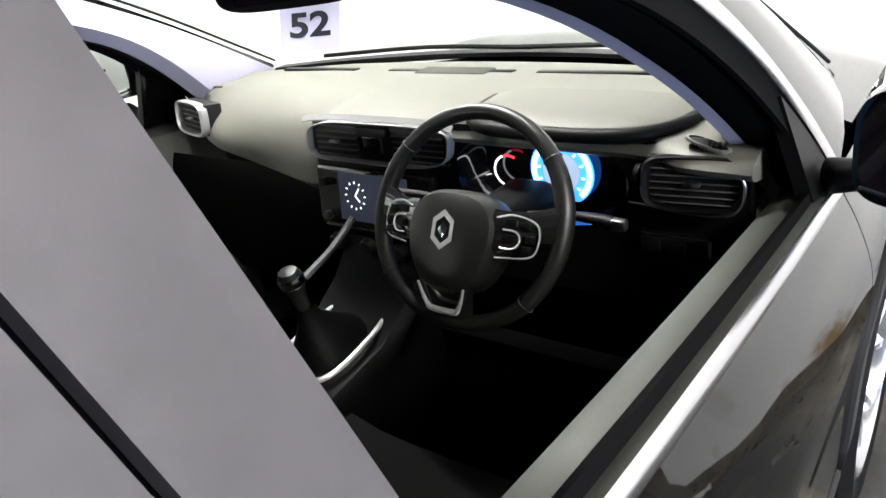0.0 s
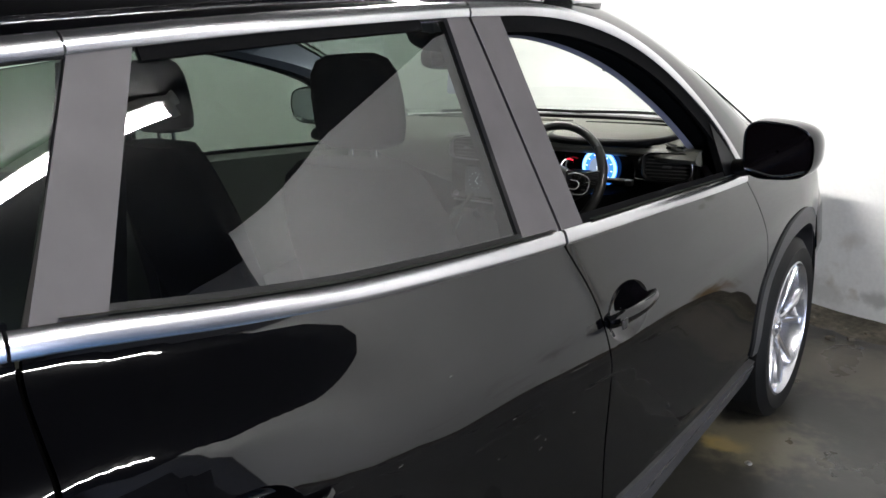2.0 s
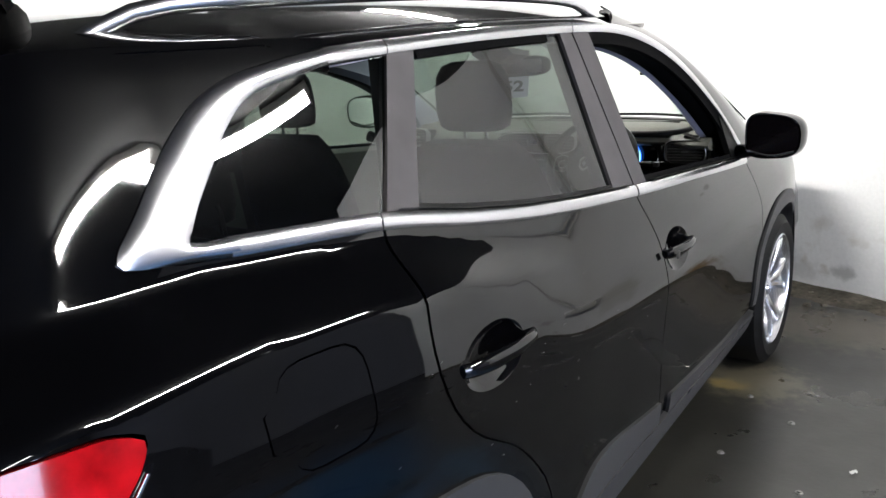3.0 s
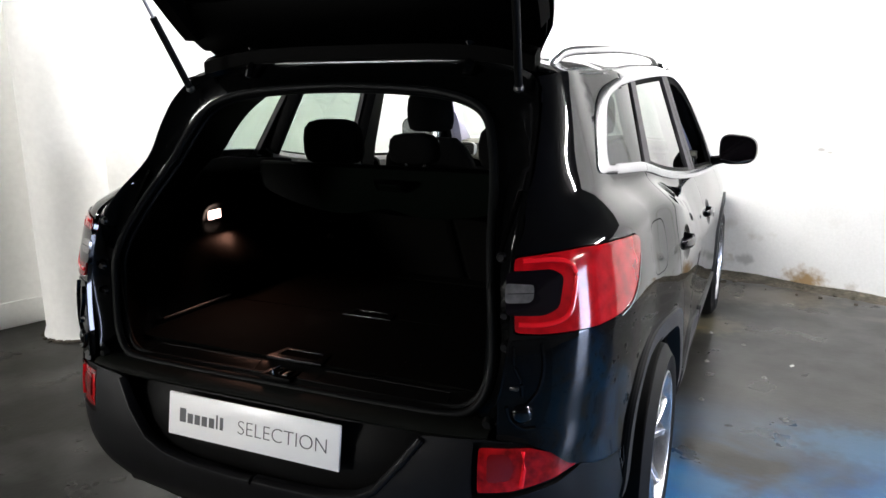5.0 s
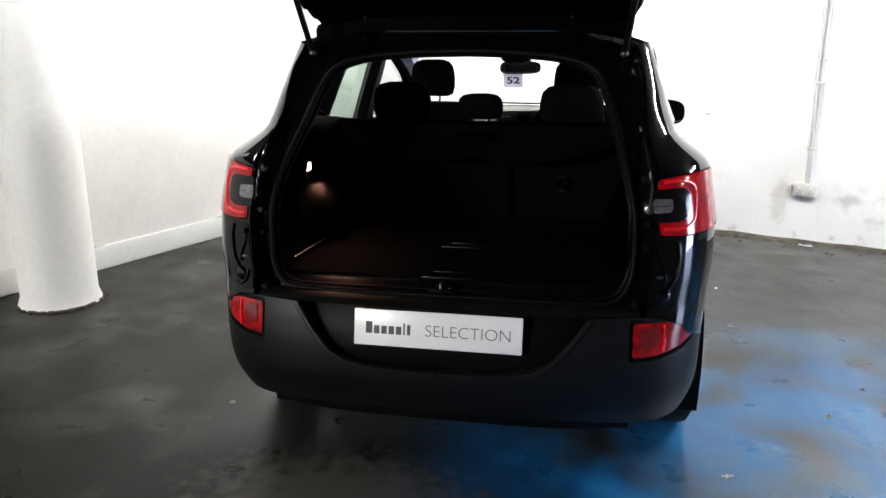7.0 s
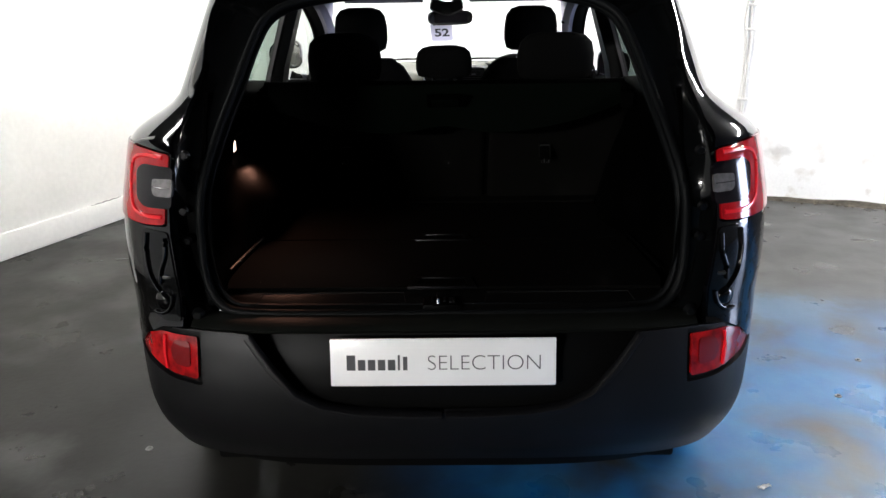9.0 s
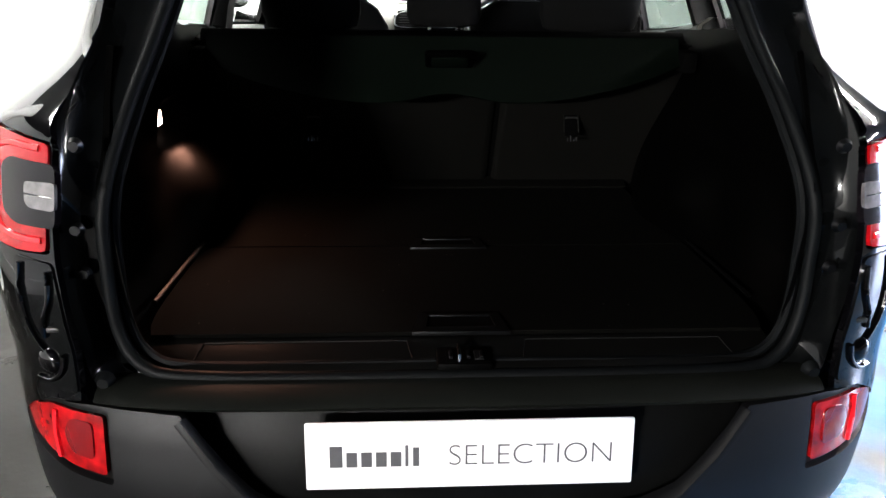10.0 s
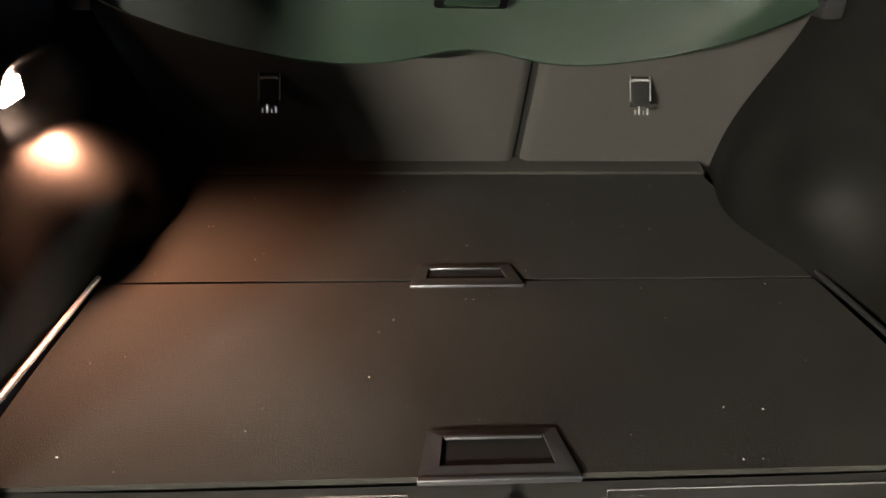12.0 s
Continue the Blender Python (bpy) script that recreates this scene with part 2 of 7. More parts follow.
# ---- the garage ----
def floor_material():
    m = bpy.data.materials.new("painted_concrete")
    m.use_nodes = True
    nt = m.node_tree
    n, l = nt.nodes, nt.links
    b = n["Principled BSDF"]
    co = n.new("ShaderNodeTexCoord")

    def noise_node(scale, detail, lo, hi, distort=0.0):
        t = n.new("ShaderNodeTexNoise")
        t.inputs["Scale"].default_value, t.inputs["Detail"].default_value, t.inputs["Distortion"].default_value = scale, detail, distort
        l.new(co.outputs["Object"], t.inputs["Vector"])
        r = n.new("ShaderNodeMapRange")
        r.inputs["From Min"].default_value, r.inputs["From Max"].default_value = lo, hi
        l.new(t.outputs["Fac"], r.inputs["Value"])
        return r.outputs[0]

    def mixed(fac, a, c, kind="MIX"):
        mix = n.new("ShaderNodeMix")
        mix.data_type, mix.blend_type = "RGBA", kind
        for key, v in (("Factor", fac), ("A", a), ("B", c)):
            if isinstance(v, tuple):
                mix.inputs[key].default_value = (*v, 1)
            elif isinstance(v, float):
                mix.inputs[key].default_value = v
            else:
                l.new(v, mix.inputs[key])
        return mix.outputs["Result"]

    grey = mixed(noise_node(2.2, 8, 0.35, 0.65), (0.019, 0.0183, 0.0160), (0.029, 0.028, 0.0245))
    grey = mixed(noise_node(14, 6, 0.40, 0.85), grey, (0.021, 0.020, 0.0175))
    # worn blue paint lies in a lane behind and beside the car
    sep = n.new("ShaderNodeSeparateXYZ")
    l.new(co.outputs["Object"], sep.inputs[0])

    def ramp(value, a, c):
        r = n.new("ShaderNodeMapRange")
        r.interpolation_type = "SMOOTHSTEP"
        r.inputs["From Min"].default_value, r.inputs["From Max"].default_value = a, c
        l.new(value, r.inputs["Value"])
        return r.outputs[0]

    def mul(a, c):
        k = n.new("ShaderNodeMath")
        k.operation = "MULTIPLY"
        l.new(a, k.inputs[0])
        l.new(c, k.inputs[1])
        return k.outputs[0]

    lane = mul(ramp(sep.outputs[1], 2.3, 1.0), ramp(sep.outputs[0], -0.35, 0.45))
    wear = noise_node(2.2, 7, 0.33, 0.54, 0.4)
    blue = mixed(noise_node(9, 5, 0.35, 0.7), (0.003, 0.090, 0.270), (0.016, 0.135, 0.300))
    # uneven light put into the colour: paler and dusty behind the car's right, darker left
    lit_dust = mul(mul(ramp(sep.outputs[1], 1.4, 0.2), ramp(sep.outputs[0], 0.6, 1.4)), noise_node(3.1, 6, 0.2, 0.5))
    grey = mixed(lit_dust, grey, (0.125, 0.120, 0.106))
    dim_left = mul(ramp(sep.outputs[0], -0.5, -1.3), noise_node(1.7, 5, 0.2, 0.5))
    grey = mixed(dim_left, grey, (0.0100, 0.0092, 0.0070))
    # darker, streaked floor behind the car and towards its left
    dark_rear = mul(mul(ramp(sep.outputs[1], 0.75, 0.15), ramp(sep.outputs[0], 0.5, 0.15)), noise_node(2.6, 7, 0.22, 0.50, 0.8))
    grey = mixed(dark_rear, grey, (0.0055, 0.0050, 0.0036))
    # blue paled with it, the brighter floor again put into colour
    blue = mixed(mul(lit_dust, noise_node(5, 6, 0.3, 0.75)), blue, (0.105, 0.175, 0.225))
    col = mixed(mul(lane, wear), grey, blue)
    # dust and grit
    col = mixed(noise_node(60, 4, 0.74, 0.90), col, (0.075, 0.072, 0.064))
    l.new(col, b.inputs["Base Color"])
    rr = n.new("ShaderNodeMapRange")
    rr.inputs["To Min"].default_value, rr.inputs["To Max"].default_value = 0.26, 0.40
    l.new(noise_node(3.5, 6, 0.35, 0.65), rr.inputs["Value"])
    l.new(rr.outputs[0], b.inputs["Roughness"])
    # darkened concrete is duller than the painted and polished lane
    dull = n.new("ShaderNodeMath")
    dull.operation = "MAXIMUM"
    l.new(dim_left, dull.inputs[0])
    l.new(dark_rear, dull.inputs[1])
    sp = n.new("ShaderNodeMapRange")
    sp.inputs["To Min"].default_value, sp.inputs["To Max"].default_value = 0.5, 0.14
    l.new(dull.outputs[0], sp.inputs["Value"])
    l.new(sp.outputs[0], b.inputs["Specular IOR Level"])
    bu = n.new("ShaderNodeBump")
    bu.inputs["Strength"].default_value, bu.inputs["Distance"].default_value = 0.10, 0.003
    l.new(noise_node(40, 6, 0.2, 0.8), bu.inputs["Height"])
    l.new(bu.outputs[0], b.inputs["Normal"])
    return m


def wall_material(name, base, low):
    """Whitewash, scuffed and dirty in places low down where it was splashed and knocked."""
    m = material(name, base, 0.7, 0, 0, 0.3, patch=0.05, patch_size=1.5, grain=0.03, grain_size=60, bump=0.35, bump_size=28)
    nt = m.node_tree
    n, l = nt.nodes, nt.links
    b = n["Principled BSDF"]
    src = b.inputs["Base Color"].links[0].from_socket
    co = n.new("ShaderNodeTexCoord")
    sep = n.new("ShaderNodeSeparateXYZ")
    l.new(co.outputs["Object"], sep.inputs[0])
    h = n.new("ShaderNodeMapRange")
    h.inputs["From Min"].default_value, h.inputs["From Max"].default_value = 0.55, 0.0
    l.new(sep.outputs[2], h.inputs["Value"])
    t = n.new("ShaderNodeTexNoise")
    t.inputs["Scale"].default_value, t.inputs["Detail"].default_value = 5.5, 8
    l.new(co.outputs["Object"], t.inputs["Vector"])
    r = n.new("ShaderNodeMapRange")
    r.inputs["From Min"].default_value, r.inputs["From Max"].default_value = 0.56, 0.72
    l.new(t.outputs["Fac"], r.inputs["Value"])
    k = n.new("ShaderNodeMath")
    k.operation = "MULTIPLY"
    l.new(h.outputs[0], k.inputs[0])
    l.new(r.outputs[0], k.inputs[1])
    mix = n.new("ShaderNodeMix")
    mix.data_type = "RGBA"
    mix.inputs["B"].default_value = (*low, 1)
    l.new(k.outputs[0], mix.inputs["Factor"])
    l.new(src, mix.inputs["A"])
    l.new(mix.outputs["Result"], b.inputs["Base Color"])
    return m


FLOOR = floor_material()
WHITE = wall_material("whitewashed_wall", (0.82, 0.82, 0.81), (0.36, 0.30, 0.22))
WHITE_SMOOTH = material("white_painted_board", (0.80, 0.795, 0.765), 0.55, 0, 0, 0.3, patch=0.04, patch_size=2, grain=0.03, grain_size=30, bump=0.1, bump_size=25)
DIRT = material("dirt_and_rubble", (0.085, 0.075, 0.058), 0.9, 0, 0, 0.2, grain=0.4, grain_size=40, patch=0.5, patch_size=9, bump=0.8, bump_size=60)
GREYWALL = material("grey_painted_wall", (0.15, 0.15, 0.155), 0.75, 0, 0, 0.3, patch=0.12, patch_size=2, grain=0.08, grain_size=50)
CONCRETE = material("bare_concrete", (0.10, 0.10, 0.10), 0.8, 0, 0, 0.3, patch=0.15, patch_size=2, grain=0.1, grain_size=50)
DARK_CEIL = material("dark_ceiling", (0.035, 0.035, 0.036), 0.8, 0, 0, 0.3, patch=0.2, patch_size=2, grain=0.1, grain_size=50)

U0, U1, V0, V1 = -3.49, 7.5, -8.5, 4.63  # left wall, right wall, back wall, front wall


def wall(name, u0, u1, v0, v1, z0, z1, mat, label):
    bm = box(u0, u1, v0, v1, z0, z1)
    ob = part(name, bm, mat, None, label, smooth=False, category="wall", kind="structure")
    ob.matrix_world = ROOM
    return ob


floor_bm = grid([[(x, y, 0) for x in (-9, -4, 0, 4, 9)] for y in (-10, -5, 0, 5, 9)])
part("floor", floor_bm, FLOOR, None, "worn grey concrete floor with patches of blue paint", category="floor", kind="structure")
wall("wall_front", U0 - 0.2, 2.95, V1, V1 + 0.2, 0, CEIL, WHITE, "whitewashed wall, scuffed and stained at its foot")
wall("wall_recess", 2.95, U1 + 0.2, V1 + 0.6, V1 + 0.8, 0, CEIL, GREYWALL, "plain grey painted garage wall")
wall("wall_left", U0 - 0.2, U0, V0, V1, 0, CEIL, WHITE_SMOOTH, "smooth white painted wall")
GATE0, GATE1, GATE_H = 2.4, 4.0, 2.2
wall("wall_right", U1, U1 + 0.2, GATE1, V1 + 0.8, 0, CEIL, GREYWALL, "plain grey painted garage wall")
wall("wall_right_far", U1, U1 + 0.2, V0, GATE0, 0, CEIL, GREYWALL, "plain grey painted garage wall")
wall("wall_right_lintel", U1, U1 + 0.2, GATE0, GATE1, GATE_H, CEIL, GREYWALL, "plain grey lintel over the garage doorway")
sky = part("backdrop", grid([[(U1 + 1.2, v, z) for v in (GATE0 - 1.5, GATE1 + 1.5)] for z in (-0.2, 3.4)]), glow("daylight", (0.64, 0.74, 1.0), 4.2), None, "pale daylight beyond the garage doorway", category="backdrop", kind="structure")
sky.matrix_world = ROOM
wall("wall_back", U0 - 0.2, U1 + 0.2, V0 - 0.2, V0, 0, CEIL, CONCRETE, "plain grey painted garage wall")
wall("ceiling", U0 - 0.2, U1 + 0.2, V0 - 0.2, V1 + 0.8, CEIL, CEIL + 0.2, DARK_CEIL, "plain dark grey garage ceiling")["category"] = "ceiling"

# low white board along the left wall
sk = part("baseboard", box(U0, U0 + 0.022, V0, V1, 0, 0.165, 0.009), WHITE_SMOOTH, None, "white painted board along the wall's foot", category="baseboard", kind="structure")
sk.matrix_world = ROOM
# open joint between board and wall, where the paint has cracked
for v0, v1, w in ((2.34, 2.62, 0.0035), (2.74, 2.98, 0.0022), (1.2, 1.34, 0.0015)):
    joint = [(U0 + 0.016, v0 + (v1 - v0) * k / 12, 0.1655 + 0.003 * math.sin(2.1 * k + v0)) for k in range(13)]
    part("cracked_joint", tube(joint, [w * (0.35 + 0.65 * math.sin(math.pi * k / 12)) for k in range(13)], 6), CONCRETE, sk)


def column():
    c = empty("column", "round white painted column standing on the floor", "column", at=(-2.66, 1.76, 0))
    rows = [(0.0, 0.0), (0.235, 0.0), (0.225, 0.03), (0.215, 0.06), (0.213, 1.2), (0.213, CEIL), (0.0, CEIL)]
    part("shaft", lathe(rows, 64), WHITE_SMOOTH, c)
    bm = bmesh.new()
    rnd = random.Random(4)
    for k in range(60):
        a = 2 * math.pi * k / 60
        r = 0.222 + rnd.uniform(0.0, 0.022)
        s = rnd.uniform(0.006, 0.016)
        box(-s, s, -s, s, 0, s * 0.8, bm=bm, m=pose(r * math.cos(a), r * math.sin(a), 0, 0, 0, rnd.uniform(0, 90)))
    part("mortar_foot", bm, DIRT, c, "crumbling mortar round the foot", smooth=False)
    return c


column()


def rubble_strip():
    """Loose dirt and broken mortar in the corner of floor and wall."""
    rnd = random.Random(7)
    bm = bmesh.new()
    rows = []
    n = 220
    for k in range(n + 1):
        u = U0 + (2.95 - U0) * k / n
        w = 0.05 + 0.08 * max(0.0, noise.noise(Vector((u * 1.3, 0, 0))) + 0.5) + 0.04 * noise.noise(Vector((u * 11, 3, 0))) + 0.15 * max(0, 1 - abs(u + 0.6) / 0.9)
        h = 0.010 + 0.014 * (noise.noise(Vector((u * 3, 5, 0))) + 0.4)
        rows.append([(u, V1 - f * w, h * (1 - f) ** 1.5 + 0.006 * (1 - f) + 0.0012 + 0.003 * abs(noise.noise(Vector((u * 9, f * 4, 2)))) * (f < 0.9) - 0.004 * (f > 0.99)) for f in (0, 0.15, 0.35, 0.6, 0.85, 1.0)])
    grid(rows, bm=bm)
    for k in range(170):
        u = rnd.uniform(U0, 2.9)
        f = rnd.random() ** 2
        s = rnd.uniform(0.004, 0.014)
        box(-s, s, -s * 0.7, s * 0.7, 0, s, bm=bm, m=pose(u, V1 - 0.02 - f * 0.3, 0.004, rnd.uniform(-20, 20), 0, rnd.uniform(0, 90)))
    ob = part("rubble", bm, DIRT, None, "loose dirt and broken mortar along the wall's foot", category="rubble", kind="stuff")
    ob.matrix_world = ROOM


rubble_strip()


def tube_lamp(u, v, turn, length=1.5, z=CEIL - 0.07, power=1.0):
    at = room(u, v, z)
    lamp = empty("ceiling_lamp", "white fluorescent tube lamp under the ceiling", "lamp", "ceiling lamps")
    part("housing", box(-0.045, 0.045, -length / 2 - 0.03, length / 2 + 0.03, 0.022, 0.068, 0.008), WHITE_SMOOTH, lamp)
    t = part("fluorescent_tube", lathe([(0, -length / 2), (0.024, -length / 2), (0.030, 0.006 - length / 2), (0.030, length / 2 - 0.006), (0.024, length / 2), (0, length / 2)], 16, pose(0, 0, 0, 90, 0, 0)), glow("tube_light", (1.0, 0.985, 0.96), TUBE_POWER * power), lamp)
    for e in (-1, 1):
        part("end_holder", box(-0.032, 0.032, e * length / 2 - 0.012, e * length / 2 + 0.012, -0.032, 0.04, 0.004), WHITE_SMOOTH, lamp)
    lamp.matrix_world = Matrix.Translation(at) @ pose(0, 0, 0, 0, 0, turn - TURN)
    return lamp


# lamps over the car's right side and far back, known from reflections; unseen ones added for fill by the front wall,
# beside the column and by the doorway
for u, v, turn, power, length in ((2.1, 2.7, 55, 2.0, 1.35), (-1.5, 2.9, 90, 1.75, 1.5), (-2.3, 0.3, 0, 0.16, 1.5), (-2.0, -7.9, 90, 7.0, 1.5), (4.8, 2.0, 55, 0.5, 1.35)):
    tube_lamp(u, v, turn, length, power=power)

# ---- the car: its skin ----
# x to the car's right, y ahead, z up; the rear bumper is at y = 0
car = empty("car", "glossy black crossover car with raised tailgate and lowered driver's window", "car")

belt_z = smooth_fn([(0.0, 1.30), (0.45, 1.265), (0.64, 1.246), (0.8, 1.229), (1.06, 1.207), (1.31, 1.160), (1.52, 1.127), (2.0, 1.075), (2.46, 1.037), (3.05, 0.985), (3.3, 0.97), (4.6, 0.9)])
belt_x = smooth_fn([(0.0, 0.66), (0.64, 0.70), (0.8, 0.725), (1.06, 0.765), (1.31, 0.79), (1.52, 0.81), (2.0, 0.832), (2.6, 0.842), (3.05, 0.84), (3.4, 0.83), (4.6, 0.72)])
side_x = smooth_fn([(0.2, 0.80), (0.30, 0.855), (0.38, 0.880), (0.46, 0.890), (0.60, 0.892), (0.72, 0.900), (0.84, 0.911), (0.93, 0.910), (0.98, 0.9055), (1.05, 0.893), (1.3, 0.85)])
haunch = smooth_fn([(0.0, 1.0), (1.12, 1.0), (1.35, 0.6), (1.6, 0.0), (4.6, 0.0)])  # a tight shoulder over the rear wheels, soft doors ahead
taper_x = smooth_fn([(0.0, 0.062), (0.75, 0.050), (1.1, 0.014), (1.5, 0.004), (1.8, 0.010), (3.2, 0.010), (3.6, 0.014), (4.0, 0.05), (4.3, 0.16), (4.45, 0.30)])
rear_y = smooth_fn([(0.2, 0.20), (0.33, 0.11), (0.42, 0.045), (0.50, 0.018), (0.58, 0.012), (0.66, 0.022), (0.74, 0.045), (0.90, 0.065), (1.02, 0.09), (1.13, 0.125), (1.19, 0.215), (1.25, 0.30), (1.35, 0.36), (1.45, 0.43), (1.52, 0.475), (1.7, 0.62)])
YK = 0.75
corner = smooth_fn([(0.2, 0.5), (1.10, 0.5), (1.7, 0.5)])  # the smaller, the squarer the rear corner


def side(y, z):
    """How far the skin stands from the car's middle line."""
    zb = belt_z(y)
    xb = belt_x(y)
    if z >= zb:
        k = 0.335
        return xb - k * (z - zb) - 0.25 * max(0, z - 1.47) ** 1.5
    d, e, g = min(1.0, (zb - z) / 0.115), min(1.0, (zb - z) / 0.30), haunch(y)
    f = d * d * (3 - 2 * d) * g + (1 - (1 - e) ** 2) * (1 - g)
    w = side_x(z) - taper_x(y)
    return xb + (w - xb) * f


def skin(c, z, s=1):
    """c < 0: metres ahead of YK along the side; 0 to 1: round the rear corner to the middle line."""
    if c <= 0:
        y = YK - c
        return Vector((s * side(y, z), y, z))
    c = min(c, 1.0)
    ph, p = c * math.pi / 2, corner(z)
    yr = rear_y(z)
    y = YK - (YK - yr) * math.sin(ph) ** p
    return Vector((s * side(YK, z) * max(0.0, math.cos(ph)) ** p, y, z))


def c_of_x(x, z):
    r = min(1.0, x / side(YK, z))
    return math.acos(r ** (1 / corner(z))) / (math.pi / 2)


def c_of_y(y, z):
    if y >= YK:
        return YK - y
    r = min(1.0, (YK - y) / (YK - rear_y(z)))
    return math.asin(r ** (1 / corner(z))) / (math.pi / 2)


def along(y, z):
    return (c_of_y(y, z), z)


def across(x, z):
    return (c_of_x(x, z), z)


def inside(poly, pts):
    x, y = pts[:, 0], pts[:, 1]
    hit = np.zeros(len(pts), bool)
    for (ax, ay), (bx, by) in zip(poly, poly[1:] + poly[:1]):
        if ay != by:
            hit ^= ((ay > y) != (by > y)) & (x < (bx - ax) * (y - ay) / (by - ay) + ax)
    return hit


def resample(poly, step, smooth=()):
    out = []
    for a, b in zip(poly, poly[1:] + poly[:1]):
        a, b = np.array(a, float), np.array(b, float)
        k = max(1, int(math.ceil(np.linalg.norm(b - a) / step)))
        out += [tuple(a + (b - a) * i / k) for i in range(k)]
    return out


def rounded(poly, r, n=4):
    """The polygon with its corners rounded."""
    out = []
    for i, p in enumerate(poly):
        p, a, b = np.array(p, float), np.array(poly[i - 1], float), np.array(poly[(i + 1) % len(poly)], float)
        da, db = a - p, b - p
        la, lb = np.linalg.norm(da), np.linalg.norm(db)
        q = min(r, la * 0.45, lb * 0.45)
        s, e = p + da / la * q, p + db / lb * q
        for k in range(n + 1):
            t = k / n
            out.append(tuple((1 - t) ** 2 * s + 2 * t * (1 - t) * p + t * t * e))
    return out


def spline2(points, n=30):
    return [(p[0], p[1]) for p in curve([(a, b, 0) for a, b in points], n)]


from mathutils import geometry


def panel(name, outer, mat, parent, holes=(), step=0.03, depth=0.012, lift=0.0, s=1, label="", fn=None, flip=False):
    """A pressed panel: a polygon laid on the skin, with its edge turned in."""
    fn = fn or skin
    outer = resample(outer, step)
    holes = [resample(h, step) for h in holes]
    loops = [outer] + holes
    verts, edges = [], []
    for lp in loops:
        o = len(verts)
        verts += [Vector(p) for p in lp]
        edges += [(o + i, o + (i + 1) % len(lp)) for i in range(len(lp))]
    a = np.array(outer)
    gx = np.arange(a[:, 0].min() + step / 2, a[:, 0].max(), step)
    gy = np.arange(a[:, 1].min() + step / 2, a[:, 1].max(), step)
    if len(gx) and len(gy):
        pts = np.array([(x + (0.5 * step if j % 2 else 0), y) for j, y in enumerate(gy) for x in gx])
        ok = inside(outer, pts)
        for h in holes:
            ok &= ~inside(h, pts)
        pts = pts[ok]
        rim_pts = np.concatenate([np.array(lp) for lp in loops])
        if len(pts):
            near = np.array([np.min(np.hypot(*(rim_pts - p).T)) for p in pts])
            verts += [Vector(p) for p in pts[near > 0.45 * step]]
    v2, _, f2, *_ = geometry.delaunay_2d_cdt(verts, edges, [], 0, 1e-6)
    cen = np.array([[sum(v2[i].x for i in f) / 3, sum(v2[i].y for i in f) / 3] for f in f2])
    ok = inside(outer, cen)
    for h in holes:
        ok &= ~inside(h, cen)
    faces = [tuple(f) for f, k in zip(f2, ok) if k]
    e = 0.004
    co, no = [], []
    for v in v2:
        p = fn(v.x, v.y, s)
        du = fn(v.x + e, v.y, s) - fn(v.x - e, v.y, s)
        dv = fn(v.x, v.y + e, s) - fn(v.x, v.y - e, s)
        nn = dv.cross(du)
        nn = nn.normalized() if nn.length > 1e-12 else Vector((s, 0, 0))
        if (nn.x * s < 0) != flip and abs(nn.x) > 0.02 or (abs(nn.x) <= 0.02 and nn.y > 0 and not flip):
            nn = -nn
        co.append(p + nn * lift)
        no.append(nn)
    count = {}
    for f in faces:
        for i in range(3):
            k = (f[i], f[(i + 1) % 3])
            count[tuple(sorted(k))] = count.get(tuple(sorted(k)), []) + [k]
    rim = [k[0] for k in count.values() if len(k) == 1]
    top, low = {}, {}
    allv, alln = list(co), list(no)
    for k in rim:
        for i in k:
            if i not in top:
                top[i] = len(allv)
                allv.append(co[i])
                alln.append(Vector((0, 0, 0)))
                low[i] = len(allv)
                allv.append(co[i] - no[i] * depth)
                alln.append(Vector((0, 0, 0)))
    good = []
    for f in faces:
        fnor = (co[f[1]] - co[f[0]]).cross(co[f[2]] - co[f[0]])
        good.append(f if fnor.dot(no[f[0]]) > 0 else f[::-1])
    nf = len(good)
    good += [(top[a], top[b], low[b], low[a]) for a, b in rim]
    me = bpy.data.meshes.new(name)
    me.from_pydata(allv, [], good)
    me.polygons.foreach_set("use_smooth", [i < nf for i in range(len(good))])
    me.normals_split_custom_set_from_vertices([tuple(v) for v in alln])
    return link_mesh(name, me, mat, parent, label)


def strip(name, line, mat, parent, up, down, proud=0.006, s=1, label="", fn=None, n=None, cap=True):
    """A moulding along a line of the skin: up and down from it, standing proud with rounded edges."""
    fn = fn or skin
    rows = []
    for i, (c, z) in enumerate(line):
        a, b = line[max(i - 1, 0)], line[min(i + 1, len(line) - 1)]
        p = fn(c, z, s)
        d = (fn(*b, s) - fn(*a, s)).normalized()
        e = 0.004
        nn = (fn(c, z + e, s) - fn(c, z - e, s)).cross(fn(c + e, z, s) - fn(c - e, z, s)).normalized()
        if nn.x * s < 0:
            nn = -nn
        w = nn.cross(d).normalized()
        if w.z < 0 or (abs(w.z) < 0.2 and w.y > 0):
            w = -w
        f = i / (len(line) - 1)
        hu = up(f) if callable(up) else up
        hd = down(f) if callable(down) else down
        prof = [(-hd, -0.008), (-hd, proud * 0.5), (-hd + 0.18 * (hu + hd), proud * 0.92), ((hu - hd) / 2, proud), (hu - 0.18 * (hu + hd), proud * 0.92), (hu, proud * 0.5), (hu, -0.008)]
        rows.append([p + w * a0 + nn * b0 for a0, b0 in prof])
    bm = grid(rows, close_v=True, cap=cap)
    return part(name, bm, mat, parent, label)


